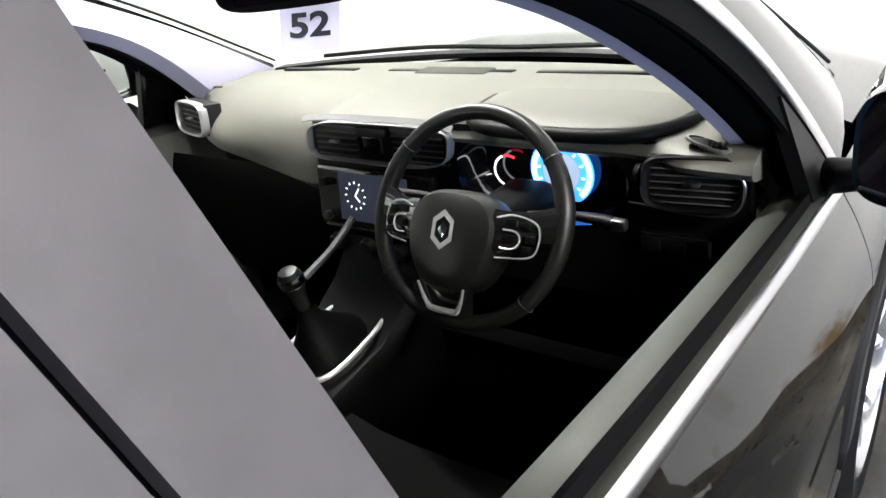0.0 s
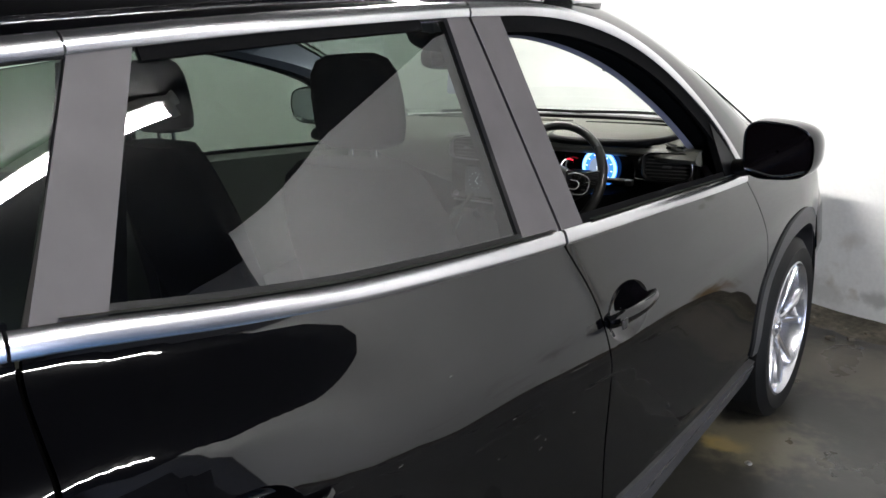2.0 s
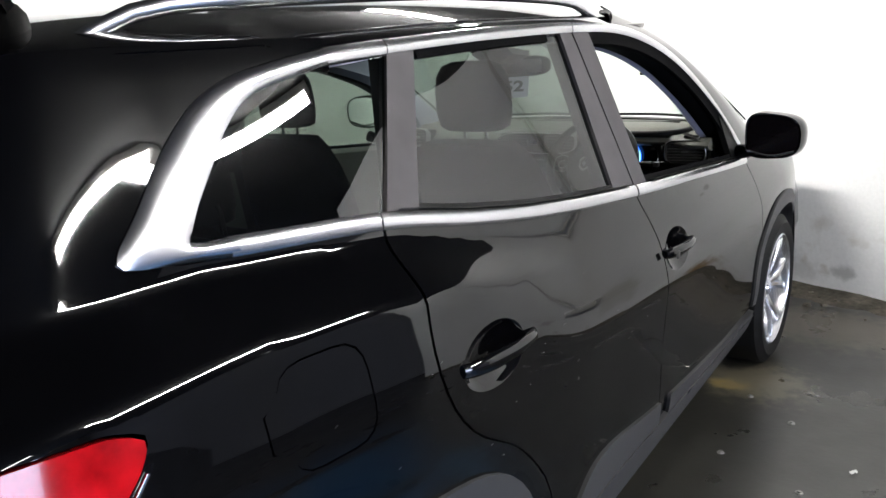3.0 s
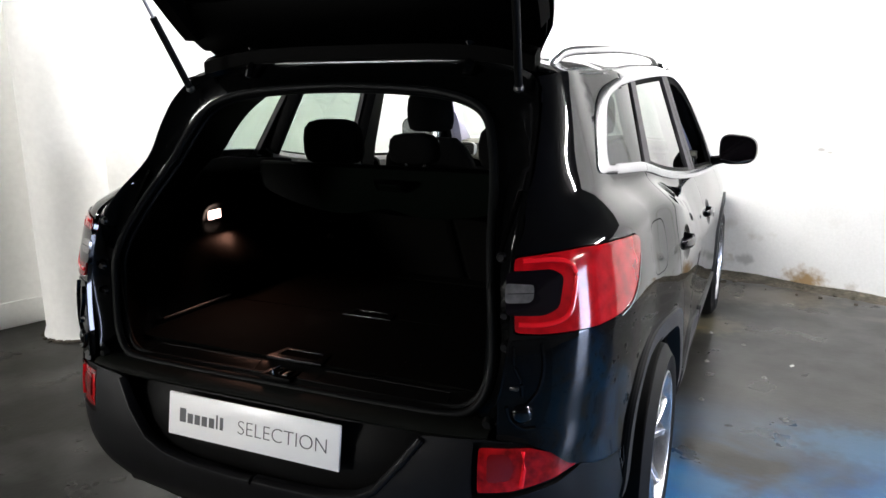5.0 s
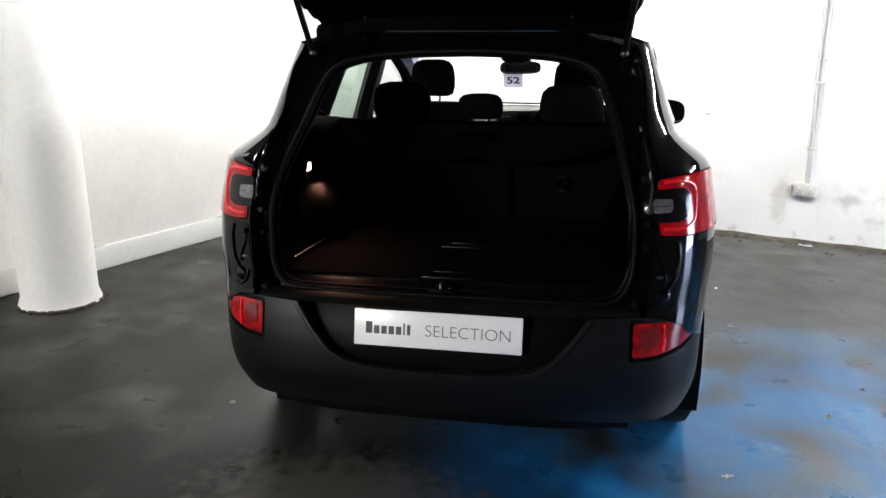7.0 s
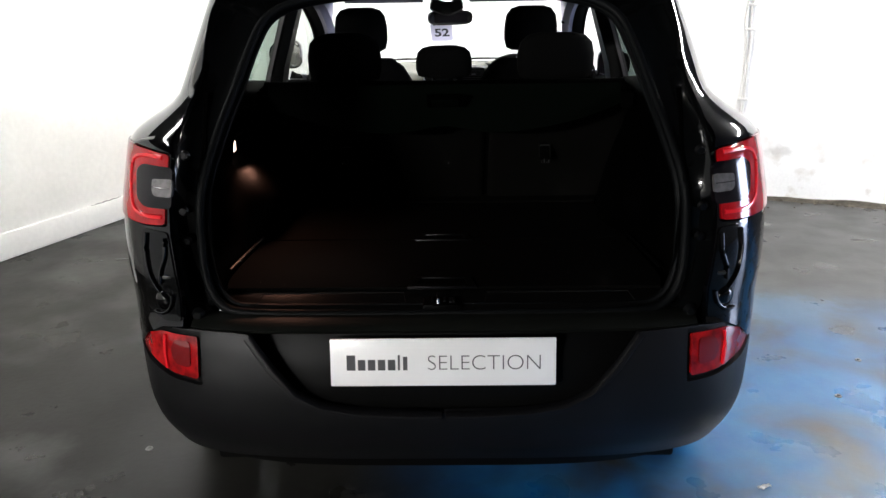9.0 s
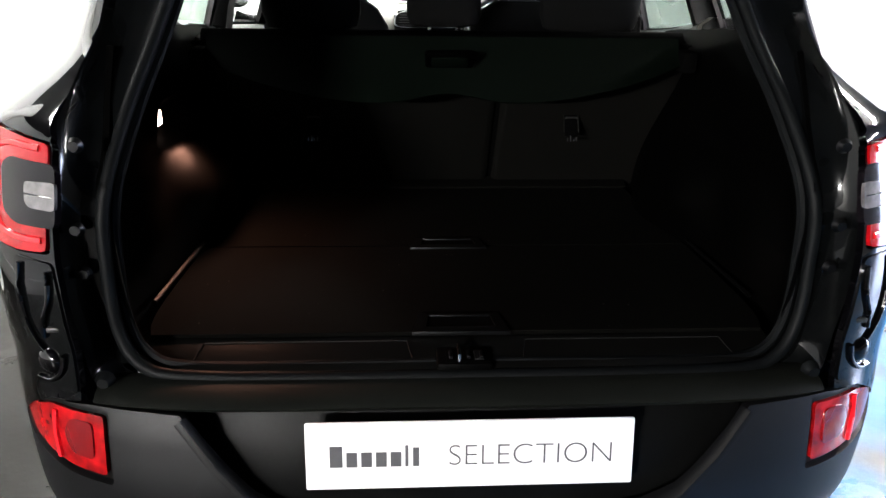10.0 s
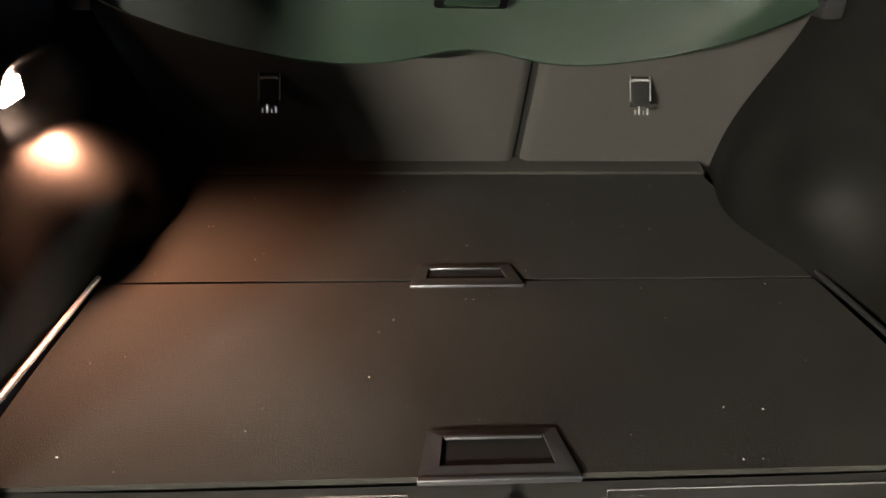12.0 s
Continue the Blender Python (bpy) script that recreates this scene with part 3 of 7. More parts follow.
# lines of the side, in (y, z)
belt_line = [(y, belt_z(y)) for y in np.linspace(0.64, 3.06, 60)]
top_line = spline2([(0.80, 1.395), (0.86, 1.438), (0.95, 1.465), (1.06, 1.477), (1.25, 1.487), (1.55, 1.497), (1.95, 1.500), (2.22, 1.487), (2.45, 1.440), (2.65, 1.362), (2.83, 1.250), (2.98, 1.115), (3.07, 1.0)], 60)
top_fn = smooth_fn([p for p in top_line])


def nose(y, s):
    """The front pillar on the car's left stands this much further ahead."""
    f = min(1.0, max(0.0, (y - 2.40) / 0.40))
    return 0.10 * f * f * (3 - 2 * f) if s < 0 else 0.0


FRONT_SHUT = [(3.07, 0.985), (3.12, 0.88), (3.175, 0.72), (3.19, 0.60), (3.185, 0.40)]
B_SHUT = [(2.005, 1.072), (2.045, 0.97), (2.075, 0.82), (2.082, 0.68), (2.07, 0.45), (2.065, 0.40)]
C_SHUT = [(1.075, 1.205), (1.045, 1.08), (1.05, 0.95), (1.12, 0.84), (1.26, 0.74), (1.38, 0.60), (1.42, 0.46), (1.42, 0.40)]
GAP = 0.003


def sideline(points, dy=0.0, n=24):
    return [along(y + dy, z) for y, z in spline2(points, n)]


def arch(cy, cz, r, a0, a1, n=28, square=0.035):
    out = []
    for k in range(n + 1):
        a = radians(a0 + (a1 - a0) * k / n)
        q = r + square * math.sin(2 * a) ** 2
        out.append((cy + q * math.cos(a), cz + q * math.sin(a)))
    return out


REAR_WHEEL, FRONT_WHEEL, WHEEL_Z = 0.925, 3.545, 0.338


def side_panels(s):
    # doors
    top_fd = [along(y, belt_z(y) - 0.004) for y in np.linspace(3.065, 2.01, 30)]
    fd = top_fd + sideline(B_SHUT, GAP)[1:] + [along(3.18, 0.40)] + sideline(FRONT_SHUT, -GAP)[::-1][1:]
    front_door = panel("front_door", fd, PAINT, car, s=s, holes=[cup_outline(2.175, 0.892)], step=0.018, label="black front door with its window lowered" if s > 0 else "black front door")
    top_rd = [along(y, belt_z(y) - 0.004) for y in np.linspace(2.0, 1.078, 26)]
    rd = top_rd + sideline(C_SHUT, GAP)[1:] + sideline(B_SHUT, -GAP)[::-1]
    rear_door = panel("rear_door", rd, PAINT, car, s=s, holes=[cup_outline(1.195, 0.958)], step=0.018, label="black rear door")
    # quarter panel round the side glass to the tailgate opening
    lower_edge = [along(1.40, 0.44)] + [along(y, z) for y, z in arch(REAR_WHEEL, WHEEL_Z, 0.435, 14, 166)]
    bump_top = [along(0.42, 0.575), along(0.30, 0.60), across(0.76, 0.640), across(0.73, 0.675), across(0.68, 0.705), across(0.62, 0.715)]
    light = tail_light_outline(0.004)
    inner = [across(0.618, 0.80), across(0.635, 0.945)] + light[::-1] + [across(0.630, 1.125), across(0.624, 1.18), across(0.606, 1.27), across(0.600, 1.37), across(0.588, 1.46), across(0.570, 1.50)]
    roof_edge = [along(0.62, 1.512), along(0.80, 1.515), along(0.95, 1.515), along(1.08, 1.512)]
    glass_back = [along(1.075, 1.46)] + [along(y, z - 0.012) for y, z in top_line if y < 1.06][::-1] + [along(0.755, 1.34), along(0.72, 1.28), along(0.69, 1.242)] + [along(y, belt_z(y) - 0.004) for y in np.linspace(0.73, 1.07, 10)]
    quarter = lower_edge + bump_top + inner + roof_edge + glass_back + sideline(C_SHUT, -GAP)[:-1]
    flap = rounded([along(0.725, 0.945), along(0.725, 1.095), along(0.905, 1.090), along(0.905, 0.94)], 0.05)
    big = rounded([along(0.722, 0.942), along(0.722, 1.098), along(0.908, 1.093), along(0.908, 0.937)], 0.052)
    q = panel("quarter_panel", quarter, PAINT, car, holes=[big] if s > 0 else [], s=s, step=0.020, label="black rear wing panel")
    if s > 0:
        panel("fuel_flap", flap, PAINT, q, s=s, step=0.03)
    # front wing
    fw = sideline(FRONT_SHUT, GAP) + [along(3.19, 0.42)] + [along(y, z) for y, z in arch(FRONT_WHEEL, WHEEL_Z, 0.435, 166, 14)] + [along(4.1, 0.50), along(4.28, 0.55), along(4.25, 0.80)] + [along(y, belt_z(y) + 0.01) for y in np.linspace(4.2, 3.08, 16)]
    panel("front_wing", fw, PAINT, car, s=s, step=0.035, label="black front wing")
    # plastic cladding
    for cy, lo, hi, name in ((REAR_WHEEL, 8, 172, "arch_trim"), (FRONT_WHEEL, 8, 172, "arch_trim")):
        o = [along(y, z) for y, z in arch(cy, WHEEL_Z, 0.436, lo, hi)]
        i = [along(y, z) for y, z in arch(cy, WHEEL_Z, 0.375, hi, lo)]
        panel(name, o + i, CLAD, car, s=s, step=0.03, lift=0.008, depth=0.07)
    sill_hi = spline2([(1.37, 0.40), (1.50, 0.46), (1.66, 0.515), (2.06, 0.462), (2.6, 0.41), (3.16, 0.365)], 30)
    up_ = [along(y, z) for y, z in sill_hi]
    crease = [(y, 0.425 - 0.043 * (y - 1.4)) for y in np.linspace(3.16, 1.38, 30)]
    for k, (lo_y, hi_y) in enumerate(((1.37, 2.068), (2.072, 3.16))):
        hi_pts = [(y, z) for y, z in sill_hi if lo_y <= y <= hi_y]
        lo_pts = [(y, min(z, 0.425 - 0.043 * (y - 1.4))) for y, z in hi_pts][::-1]
        poly = [along(*p) for p in hi_pts] + [along(*p) for p in lo_pts]
        panel("door_cladding", poly, CLAD, rear_door if k == 0 else front_door, s=s, lift=0.010, depth=0.02, step=0.03)
    bot = [along(y, 0.425 - 0.043 * (y - 1.4)) for y in np.linspace(3.16, 1.38, 24)] + [along(1.36, 0.25), along(2.2, 0.24), along(3.17, 0.235)]
    panel("sill_cladding", bot, CLAD, car, s=s, lift=0.014, depth=0.03, step=0.03)
    # pillars of matt film
    def pil(name, y0, y1, y2, y3, parent):
        lo0, lo1 = belt_z(y0) + 0.004, belt_z(y1) + 0.004
        hi0, hi1 = top_fn(y3) - 0.006, top_fn(y2) - 0.006
        return panel(name, [along(y0, lo0), along(y1, lo1), along(y2, hi1), along(y3, hi0)], PILLAR, parent, s=s, step=0.03, lift=0.002, depth=0.02)
    pil("pillar_trim", 2.013, 2.092, 2.020, 1.930, front_door)
    pil("pillar_trim", 1.885, 2.005, 1.922, 1.862, rear_door)
    pil("pillar_trim", 1.082, 1.158, 1.296, 1.220, rear_door)
    # bright mouldings along the belt and over the windows
    for a, b, par in ((0.80, 1.066, q), (1.070, 2.000, rear_door), (2.010, 3.062, front_door)):
        line = [along(y, belt_z(y) + 0.011) for y in np.linspace(a, b, 26)]
        strip("belt_moulding", line, SATIN, par, 0.014, 0.016, 0.010, s)
    for a, b, par in ((1.07, 1.215, q), (1.218, 1.922, rear_door), (1.928, 3.05, front_door)):
        strip("window_moulding", [along(y + nose(y, s), top_fn(y) + 0.004) for y in np.linspace(a, b, 40)], SATIN, par, 0.013, 0.014, 0.010, s)
    outer = spline2([(1.07, 1.494), (0.975, 1.482), (0.882, 1.462), (0.812, 1.428), (0.745, 1.368), (0.692, 1.312), (0.650, 1.272)], 26) + [(0.640, 1.258), (0.645, 1.248), (0.668, 1.242), (0.75, 1.232), (0.81, 1.223)]
    inner = [(0.81, 1.252), (0.770, 1.253)] + spline2([(0.748, 1.258), (0.772, 1.290), (0.818, 1.345), (0.868, 1.402), (0.925, 1.438), (1.038, 1.462), (1.07, 1.467)], 24)
    def even(line, n):
        pts = [Vector((y, z, 0)) for y, z in line]
        run = np.cumsum([0] + [(q - p).length for p, q in zip(pts, pts[1:])])
        return [pts[0].lerp(pts[0], 0) if d <= 0 else next(pts[i].lerp(pts[i + 1], (d - run[i]) / (run[i + 1] - run[i])) for i in range(len(pts) - 1) if run[i + 1] >= d - 1e-9) for d in np.linspace(0, run[-1], n)]
    bow = Vector((s, -0.12, 0.335)).normalized()
    rows = []
    for po, pi in zip(even(outer, 60), even(inner[::-1], 60)):
        rows.append([skin(*along(*po.lerp(pi, f).xy), s) + bow * h for f, h in ((0.0, -0.004), (0.01, 0.003), (0.10, 0.0065), (0.30, 0.0105), (0.55, 0.0120), (0.80, 0.0105), (0.95, 0.006), (1.0, -0.004))])
    part("window_hook", grid(rows), SATIN, q, "satin metal hook round the rear side window")
    # glass
    tint = GLASS_TINT if s > 0 else GLASS_GREEN
    gq = [along(0.735, 1.25), along(0.785, 1.335), along(0.835, 1.39), along(0.915, 1.44), along(1.04, 1.462), along(1.225, 1.476), along(1.085, 1.225)]
    g1 = panel("quarter_glass", gq, tint, q, s=s, depth=0.004, lift=-0.004, step=0.05)
    g2 = panel("rear_door_glass", [along(1.15, 1.215), along(1.285, 1.478), along(1.40, 1.487), along(1.55, 1.49), along(1.87, 1.49), along(1.895, 1.09), along(1.6, 1.13), along(1.3, 1.17)], tint, rear_door, s=s, depth=0.004, lift=-0.006, step=0.05)
    gl = [g1, g2]
    if s < 0:
        gl.append(panel("front_door_glass", [along(2.085, 1.08), along(2.01, 1.49), along(2.2, 1.48), along(2.45, 1.43), along(2.71, 1.355), along(2.92, 1.24), along(2.96, 1.16), along(2.95, 1.0)], GLASS_CLEAR, front_door, s=s, depth=0.004, lift=-0.006, step=0.06))
    for g in gl:
        g.visible_shadow = False
    # rubber inside the window edges
    strip("window_rubber", [along(y, belt_z(y) + 0.032) for y in np.linspace(2.085, 2.96, 20)], FRAME_RUBBER, front_door, 0.012, 0.012, 0.000, s)
    strip("window_rubber", [along(y, belt_z(y) + 0.030) for y in np.linspace(1.15, 1.89, 20)], RUBBER, rear_door, 0.008, 0.010, 0.001, s)
    ys = [p for p in top_line if 1.96 < p[0] < 2.98]
    strip("window_rubber", [along(y + nose(y, s), z - 0.022) for y, z in ys], FRAME_RUBBER, front_door, 0.014, lambda f: 0.016 + 0.022 * f ** 1.5, -0.002, s)
    ys = [p for p in top_line if 1.28 < p[0] < 1.87]
    strip("window_rubber", [along(y, z - 0.016) for y, z in ys], FRAME_RUBBER, rear_door, 0.008, 0.008, 0.000, s)
    # triangle at the foot of the front pillar
    sail = [along(2.93, 0.99), along(2.94, 1.215), along(3.0, 1.165), along(3.06, 1.10), along(3.12, 0.99)]
    panel("mirror_foot", sail if s < 0 else [along(2.90, 0.996), along(2.895, 1.175), along(2.94, 1.135), along(3.0, 1.075), along(3.05, 1.0)], DASH_DARK, front_door, s=s, step=0.03, lift=0.003, depth=0.02)
    # handles in their hollows
    for y, z, par in ((2.175, 0.892, front_door), (1.195, 0.958, rear_door)):
        handle(y, z, par, s)
    mirror(s, front_door)
    wheel(s, REAR_WHEEL)
    wheel(s, FRONT_WHEEL)
    inner_side(s, front_door, rear_door)
    return front_door, rear_door, q


def tail_light_outline(grow=0.0):
    g = grow
    pts = [across(0.645 - g, 0.955 - g), across(0.700, 0.950 - g), along(0.27, 0.951 - g), along(0.36, 0.958 - g), along(0.43, 0.972 - g), along(0.50 + g, 1.012), along(0.555 + g, 1.062), along(0.572 + g, 1.094 + g), along(0.53, 1.112 + g), along(0.40, 1.122 + g), along(0.28, 1.124 + g), across(0.70, 1.120 + g), across(0.630 - g, 1.112 + g)]
    return rounded(pts, 0.012, 2)


CUP = (0.098, 0.058)


def cup_outline(y, z):
    return [along(y + CUP[0] * math.cos(a), z + CUP[1] * math.sin(a)) for a in (2 * math.pi * j / 36 for j in range(36))]


def handle(y, z, par, s):
    x = side(y, z)
    # the hollow behind the grip
    dish = []
    for f, dep in ((1.0, 0.0), (0.96, 0.0015), (0.88, 0.006), (0.74, 0.012), (0.5, 0.017), (0.25, 0.019), (0.02, 0.0195)):
        row = []
        for j in range(36):
            a = 2 * math.pi * j / 36
            yy, zz = y + CUP[0] * f * math.cos(a), z + CUP[1] * f * math.sin(a)
            row.append((s * (side(yy, zz) - dep), yy, zz))
        dish.append(row)
    part("handle_cup", grid(dish, close_v=True), PAINT, par)
    rows = []
    for k in range(17):
        f = k / 16
        yy = y - 0.10 + 0.235 * f
        bow = 0.019 * math.sin(math.pi * min(1, max(0.0, f))) ** 0.5 - 0.003
        hz = (0.016 + 0.002 * math.cos(math.pi * f)) * (0.45 + 0.55 * math.sin(math.pi * (0.08 + 0.84 * f)) ** 0.5)
        zz = z + 0.006 - 0.012 * f
        xo = side(yy, zz)
        rows.append([(s * (xo + bow + 0.010 * math.cos(a)), yy, zz + hz * math.sin(a)) for a in (2 * math.pi * q / 14 for q in range(14))])
    h = part("door_handle", grid(rows, close_v=True, cap=True), PAINT, par)
    if s > 0 and y > 2:
        part("key_cap", box(0, 0.004, -0.012, 0.012, -0.010, 0.010, 0.003, m=Matrix.Translation((x + 0.027, y - 0.080, z + 0.004))), DARKMETAL, h)


def mirror(s, par):
    """A wing mirror: housing, glass, arm."""
    m = Matrix.Translation((s * 0.97, 2.95, 1.105) if s > 0 else (-0.955, 3.0, 1.178)) @ pose(0, 0, 0, 0, 0, s * -6)
    rows = []
    # rings from the glass forwards
    for y, k in ((-0.045, 0.93), (-0.048, 1.0), (-0.03, 1.03), (0.0, 1.03), (0.04, 0.96), (0.08, 0.80), (0.105, 0.55), (0.115, 0.2)):
        row = []
        for j in range(40):
            a = 2 * math.pi * j / 40
            ca, sa = math.cos(a), math.sin(a)
            px = 0.093 * math.copysign(abs(ca) ** 0.62, ca)
            pz = 0.077 * math.copysign(abs(sa) ** 0.62, sa) - 0.010 * (px / 0.09) * (1 if sa > 0 else -0.6)
            row.append(m @ Vector((s * px * k, y, pz * k - 0.006 * (1 - k))))
        rows.append(row)
    mm = part("wing_mirror", grid(rows, close_v=True, cap=True), PAINT, par, "gloss black door mirror")
    g = [[m @ Vector((s * q * 0.086 * math.copysign(abs(math.cos(a)) ** 0.62, math.cos(a)), -0.0475, q * (0.070 * math.copysign(abs(math.sin(a)) ** 0.62, math.sin(a)) - 0.009 * math.cos(a) * (1 if math.sin(a) > 0 else -0.6)))) for a in (2 * math.pi * j / 40 for j in range(40))] for q in (0.05, 0.5, 1.0)]
    # right glass coloured dark in place of its dark reflection
    part("mirror_glass", grid(g, close_v=True), MIRROR if s < 0 else SMOKE, mm)
    arm = curve([(s * 0.835, 2.985, 1.035), (s * 0.86, 2.98, 1.04), (s * 0.90, 2.97, 1.05), (s * 0.93, 2.965, 1.06)], 10)
    part("mirror_arm", tube(arm, [0.030, 0.030, 0.029, 0.028, 0.027, 0.026, 0.026, 0.027, 0.028, 0.03, 0.03], 14, squash=0.9), DASH_DARK, mm)
    low = curve([m @ Vector((s * -0.080, -0.052, -0.052)), m @ Vector((s * 0.0, -0.053, -0.066)), m @ Vector((s * 0.075, -0.052, -0.048))], 12)
    part("indicator_strip", tube(low, 0.004, 8), CHROME, mm)


def wheel(s, cy):
    x = s * 0.782
    turn = Matrix.Translation((x, cy, WHEEL_Z)) @ pose(0, 0, 0, 0, 90 * s, 0)
    R = WHEEL_Z
    prof = [(0.245, -0.10), (0.255, -0.105), (0.297, -0.108), (R - 0.03, -0.10), (R - 0.006, -0.085), (R, -0.06), (R, 0.06), (R - 0.006, 0.085), (R - 0.03, 0.10), (0.297, 0.108), (0.255, 0.103), (0.244, 0.095)]
    w = part("wheel", lathe(prof, 72, pose(0, 0, 0)), RUBBER, car, "black tyre on a silver alloy rim")
    w.matrix_basis = turn
    # grooves round the tread
    rim = lathe([(0.244, 0.094), (0.248, 0.100), (0.242, 0.103), (0.232, 0.090), (0.225, 0.04), (0.220, -0.08), (0.244, -0.10)], 72)
    part("rim", rim, ALLOY, w)
    part("brake_disc", lathe([(0.06, 0.0), (0.15, 0.0), (0.15, 0.02), (0.06, 0.02), (0.06, 0.0)], 40), DARKMETAL, w)
    part("wheel_hub", lathe([(0.0, 0.072), (0.026, 0.070), (0.032, 0.062), (0.062, 0.056), (0.066, 0.02), (0.0, 0.02)], 32), ALLOY, w)
    for k in range(5):
        bm = bmesh.new()
        for d in (-1, 1):
            rows = []
            for i in range(9):
                f = i / 8
                r = 0.050 + 0.188 * f
                a = d * (0.10 + 0.17 * f)
                hw = 0.017 - 0.004 * math.sin(math.pi * f)
                zt = 0.060 + 0.028 * math.sin(f * 1.5)
                ca, sa = math.cos(a), math.sin(a)
                pts = []
                for (o, h) in ((-hw, zt - 0.035), (-hw * 0.9, zt - 0.006), (-hw * 0.55, zt), (hw * 0.55, zt), (hw * 0.9, zt - 0.006), (hw, zt - 0.035)):
                    pts.append((r * ca - o * sa, r * sa + o * ca, h))
                rows.append(pts)
            grid(rows, close_v=True, cap=True, bm=bm)
        sp = part("spoke", bm, ALLOY, w)
        sp.matrix_basis = pose(0, 0, 0, 0, 0, 72 * k + 20)
    # the hollow behind the wheel
    rows = []
    for xx in (0.60, 0.70, 0.80, 0.872):
        rows.append([(s * xx, yy, zz) for yy, zz in arch(cy, WHEEL_Z, 0.385, -20, 200)])
    part("wheel_well", grid(rows), RUBBER, car)
    part("wheel_well_wall", grid([[(s * 0.60, cy + q * (yy - cy), WHEEL_Z + q * (zz - WHEEL_Z)) for yy, zz in arch(cy, WHEEL_Z, 0.385, -20, 200)] for q in (0.0, 1.0)]), RUBBER, car)


DOOR_IN = DOORTRIM


def inner_side(s, front_door, rear_door):
    """Door linings and the pillars' inner trim."""
    for y0, y1, par in ((2.12, 3.12, front_door), (1.12, 1.98, rear_door)):
        rows = []
        for k in range(16):
            y = y0 + (y1 - y0) * k / 15
            zb = belt_z(y)
            r = []
            for f, dx in ((1.0, 0.014), (1.0, 0.045), (0.985, 0.075), (0.93, 0.085), (0.80, 0.11), (0.70, 0.14), (0.64, 0.14), (0.58, 0.10), (0.45, 0.10), (0.36, 0.09)):
                z = 0.30 + (zb + 0.030 - 0.30) * ((f - 0.36) / 0.64 * 1.0)
                r.append((s * (belt_x(y) + 0.004 - dx), y, z))
            rows.append(r)
        part("door_lining", thick(rows, 0.012, (s, 0, 0)), DOOR_IN, par)
    # B and C pillars inside
    for ya, yb, yc, yd in ((1.90, 2.07, 1.88, 2.0), (1.08, 1.15, 1.22, 1.29)):
        rows = []
        for k in range(8):
            f = k / 7
            z = 0.45 + (1.47 - 0.45) * f
            g = max(0, (z - 1.08) / 0.39)
            a, b = ya + (yc - ya) * g, yb + (yd - yb) * g
            x = side((a + b) / 2, max(z, 1.09)) - 0.03
            rows.append([(s * (x - 0.004), a, z), (s * (x - 0.035), a + 0.02, z), (s * (x - 0.035), b - 0.02, z), (s * (x - 0.004), b, z)])
        part("pillar_lining", thick(rows, 0.02, (s, 0, 0)), DASH_DARK, car)
    # the roof frame's inner lining over the doors and down the front pillar
    rows = []
    pts = [(y, y + nose(y, s), z) for y, z in top_line if 1.9 < y < 3.06]
    frame_rows = []
    for y_line, y, z in pts:
        x = side(y, z)
        wide = 0.45 + (0.55 if s > 0 else 0.0) * min(1.0, max(0.0, (y - 2.2) / 0.5))
        row = [Vector(p) for p in ((s * (x - 0.054), y + 0.004, z - 0.014), (s * (x - 0.058), y - 0.010 * wide, z - 0.018 - 0.030 * wide), (s * (x - 0.070), y - 0.010 * wide, z - 0.018 - 0.033 * wide), (s * (x - 0.095), y + 0.01, z - 0.014 - 0.020 * wide))]
        frame_rows.append([Vector(p) for p in ((s * (x - 0.006), y - 0.004, z - 0.026), (s * (x - 0.010), y - 0.010 * wide, z - 0.018 - 0.024 * wide), (s * (x - 0.030), y - 0.013 * wide, z - 0.018 - 0.032 * wide), (s * (x - 0.057), y - 0.011 * wide, z - 0.018 - 0.031 * wide), (s * (x - 0.059), y + 0.004, z - 0.026))])
        f = max(0.0, (y_line - 2.15) / (3.06 - 2.15))
        foot = ws_edge(f, s) + Vector((-s * 0.012, -0.014, -0.010)) if y_line > 2.15 else Vector((s * (x - 0.12), y + 0.03, z + 0.02))
        rows.append(row[:4] + [row[3].lerp(foot, 0.5), foot])
    part("door_frame", thick(frame_rows, 0.010), FRAME_RUBBER, front_door, "black inner frame of the front window")
    part("front_pillar_lining", thick(rows, 0.012), LINER, car, "pale grey front pillar lining")


ROOF_C = smooth_fn([(0.46, 1.545), (0.7, 1.572), (1.0, 1.592), (1.5, 1.603), (1.9, 1.596), (2.2, 1.575), (2.42, 1.548)])


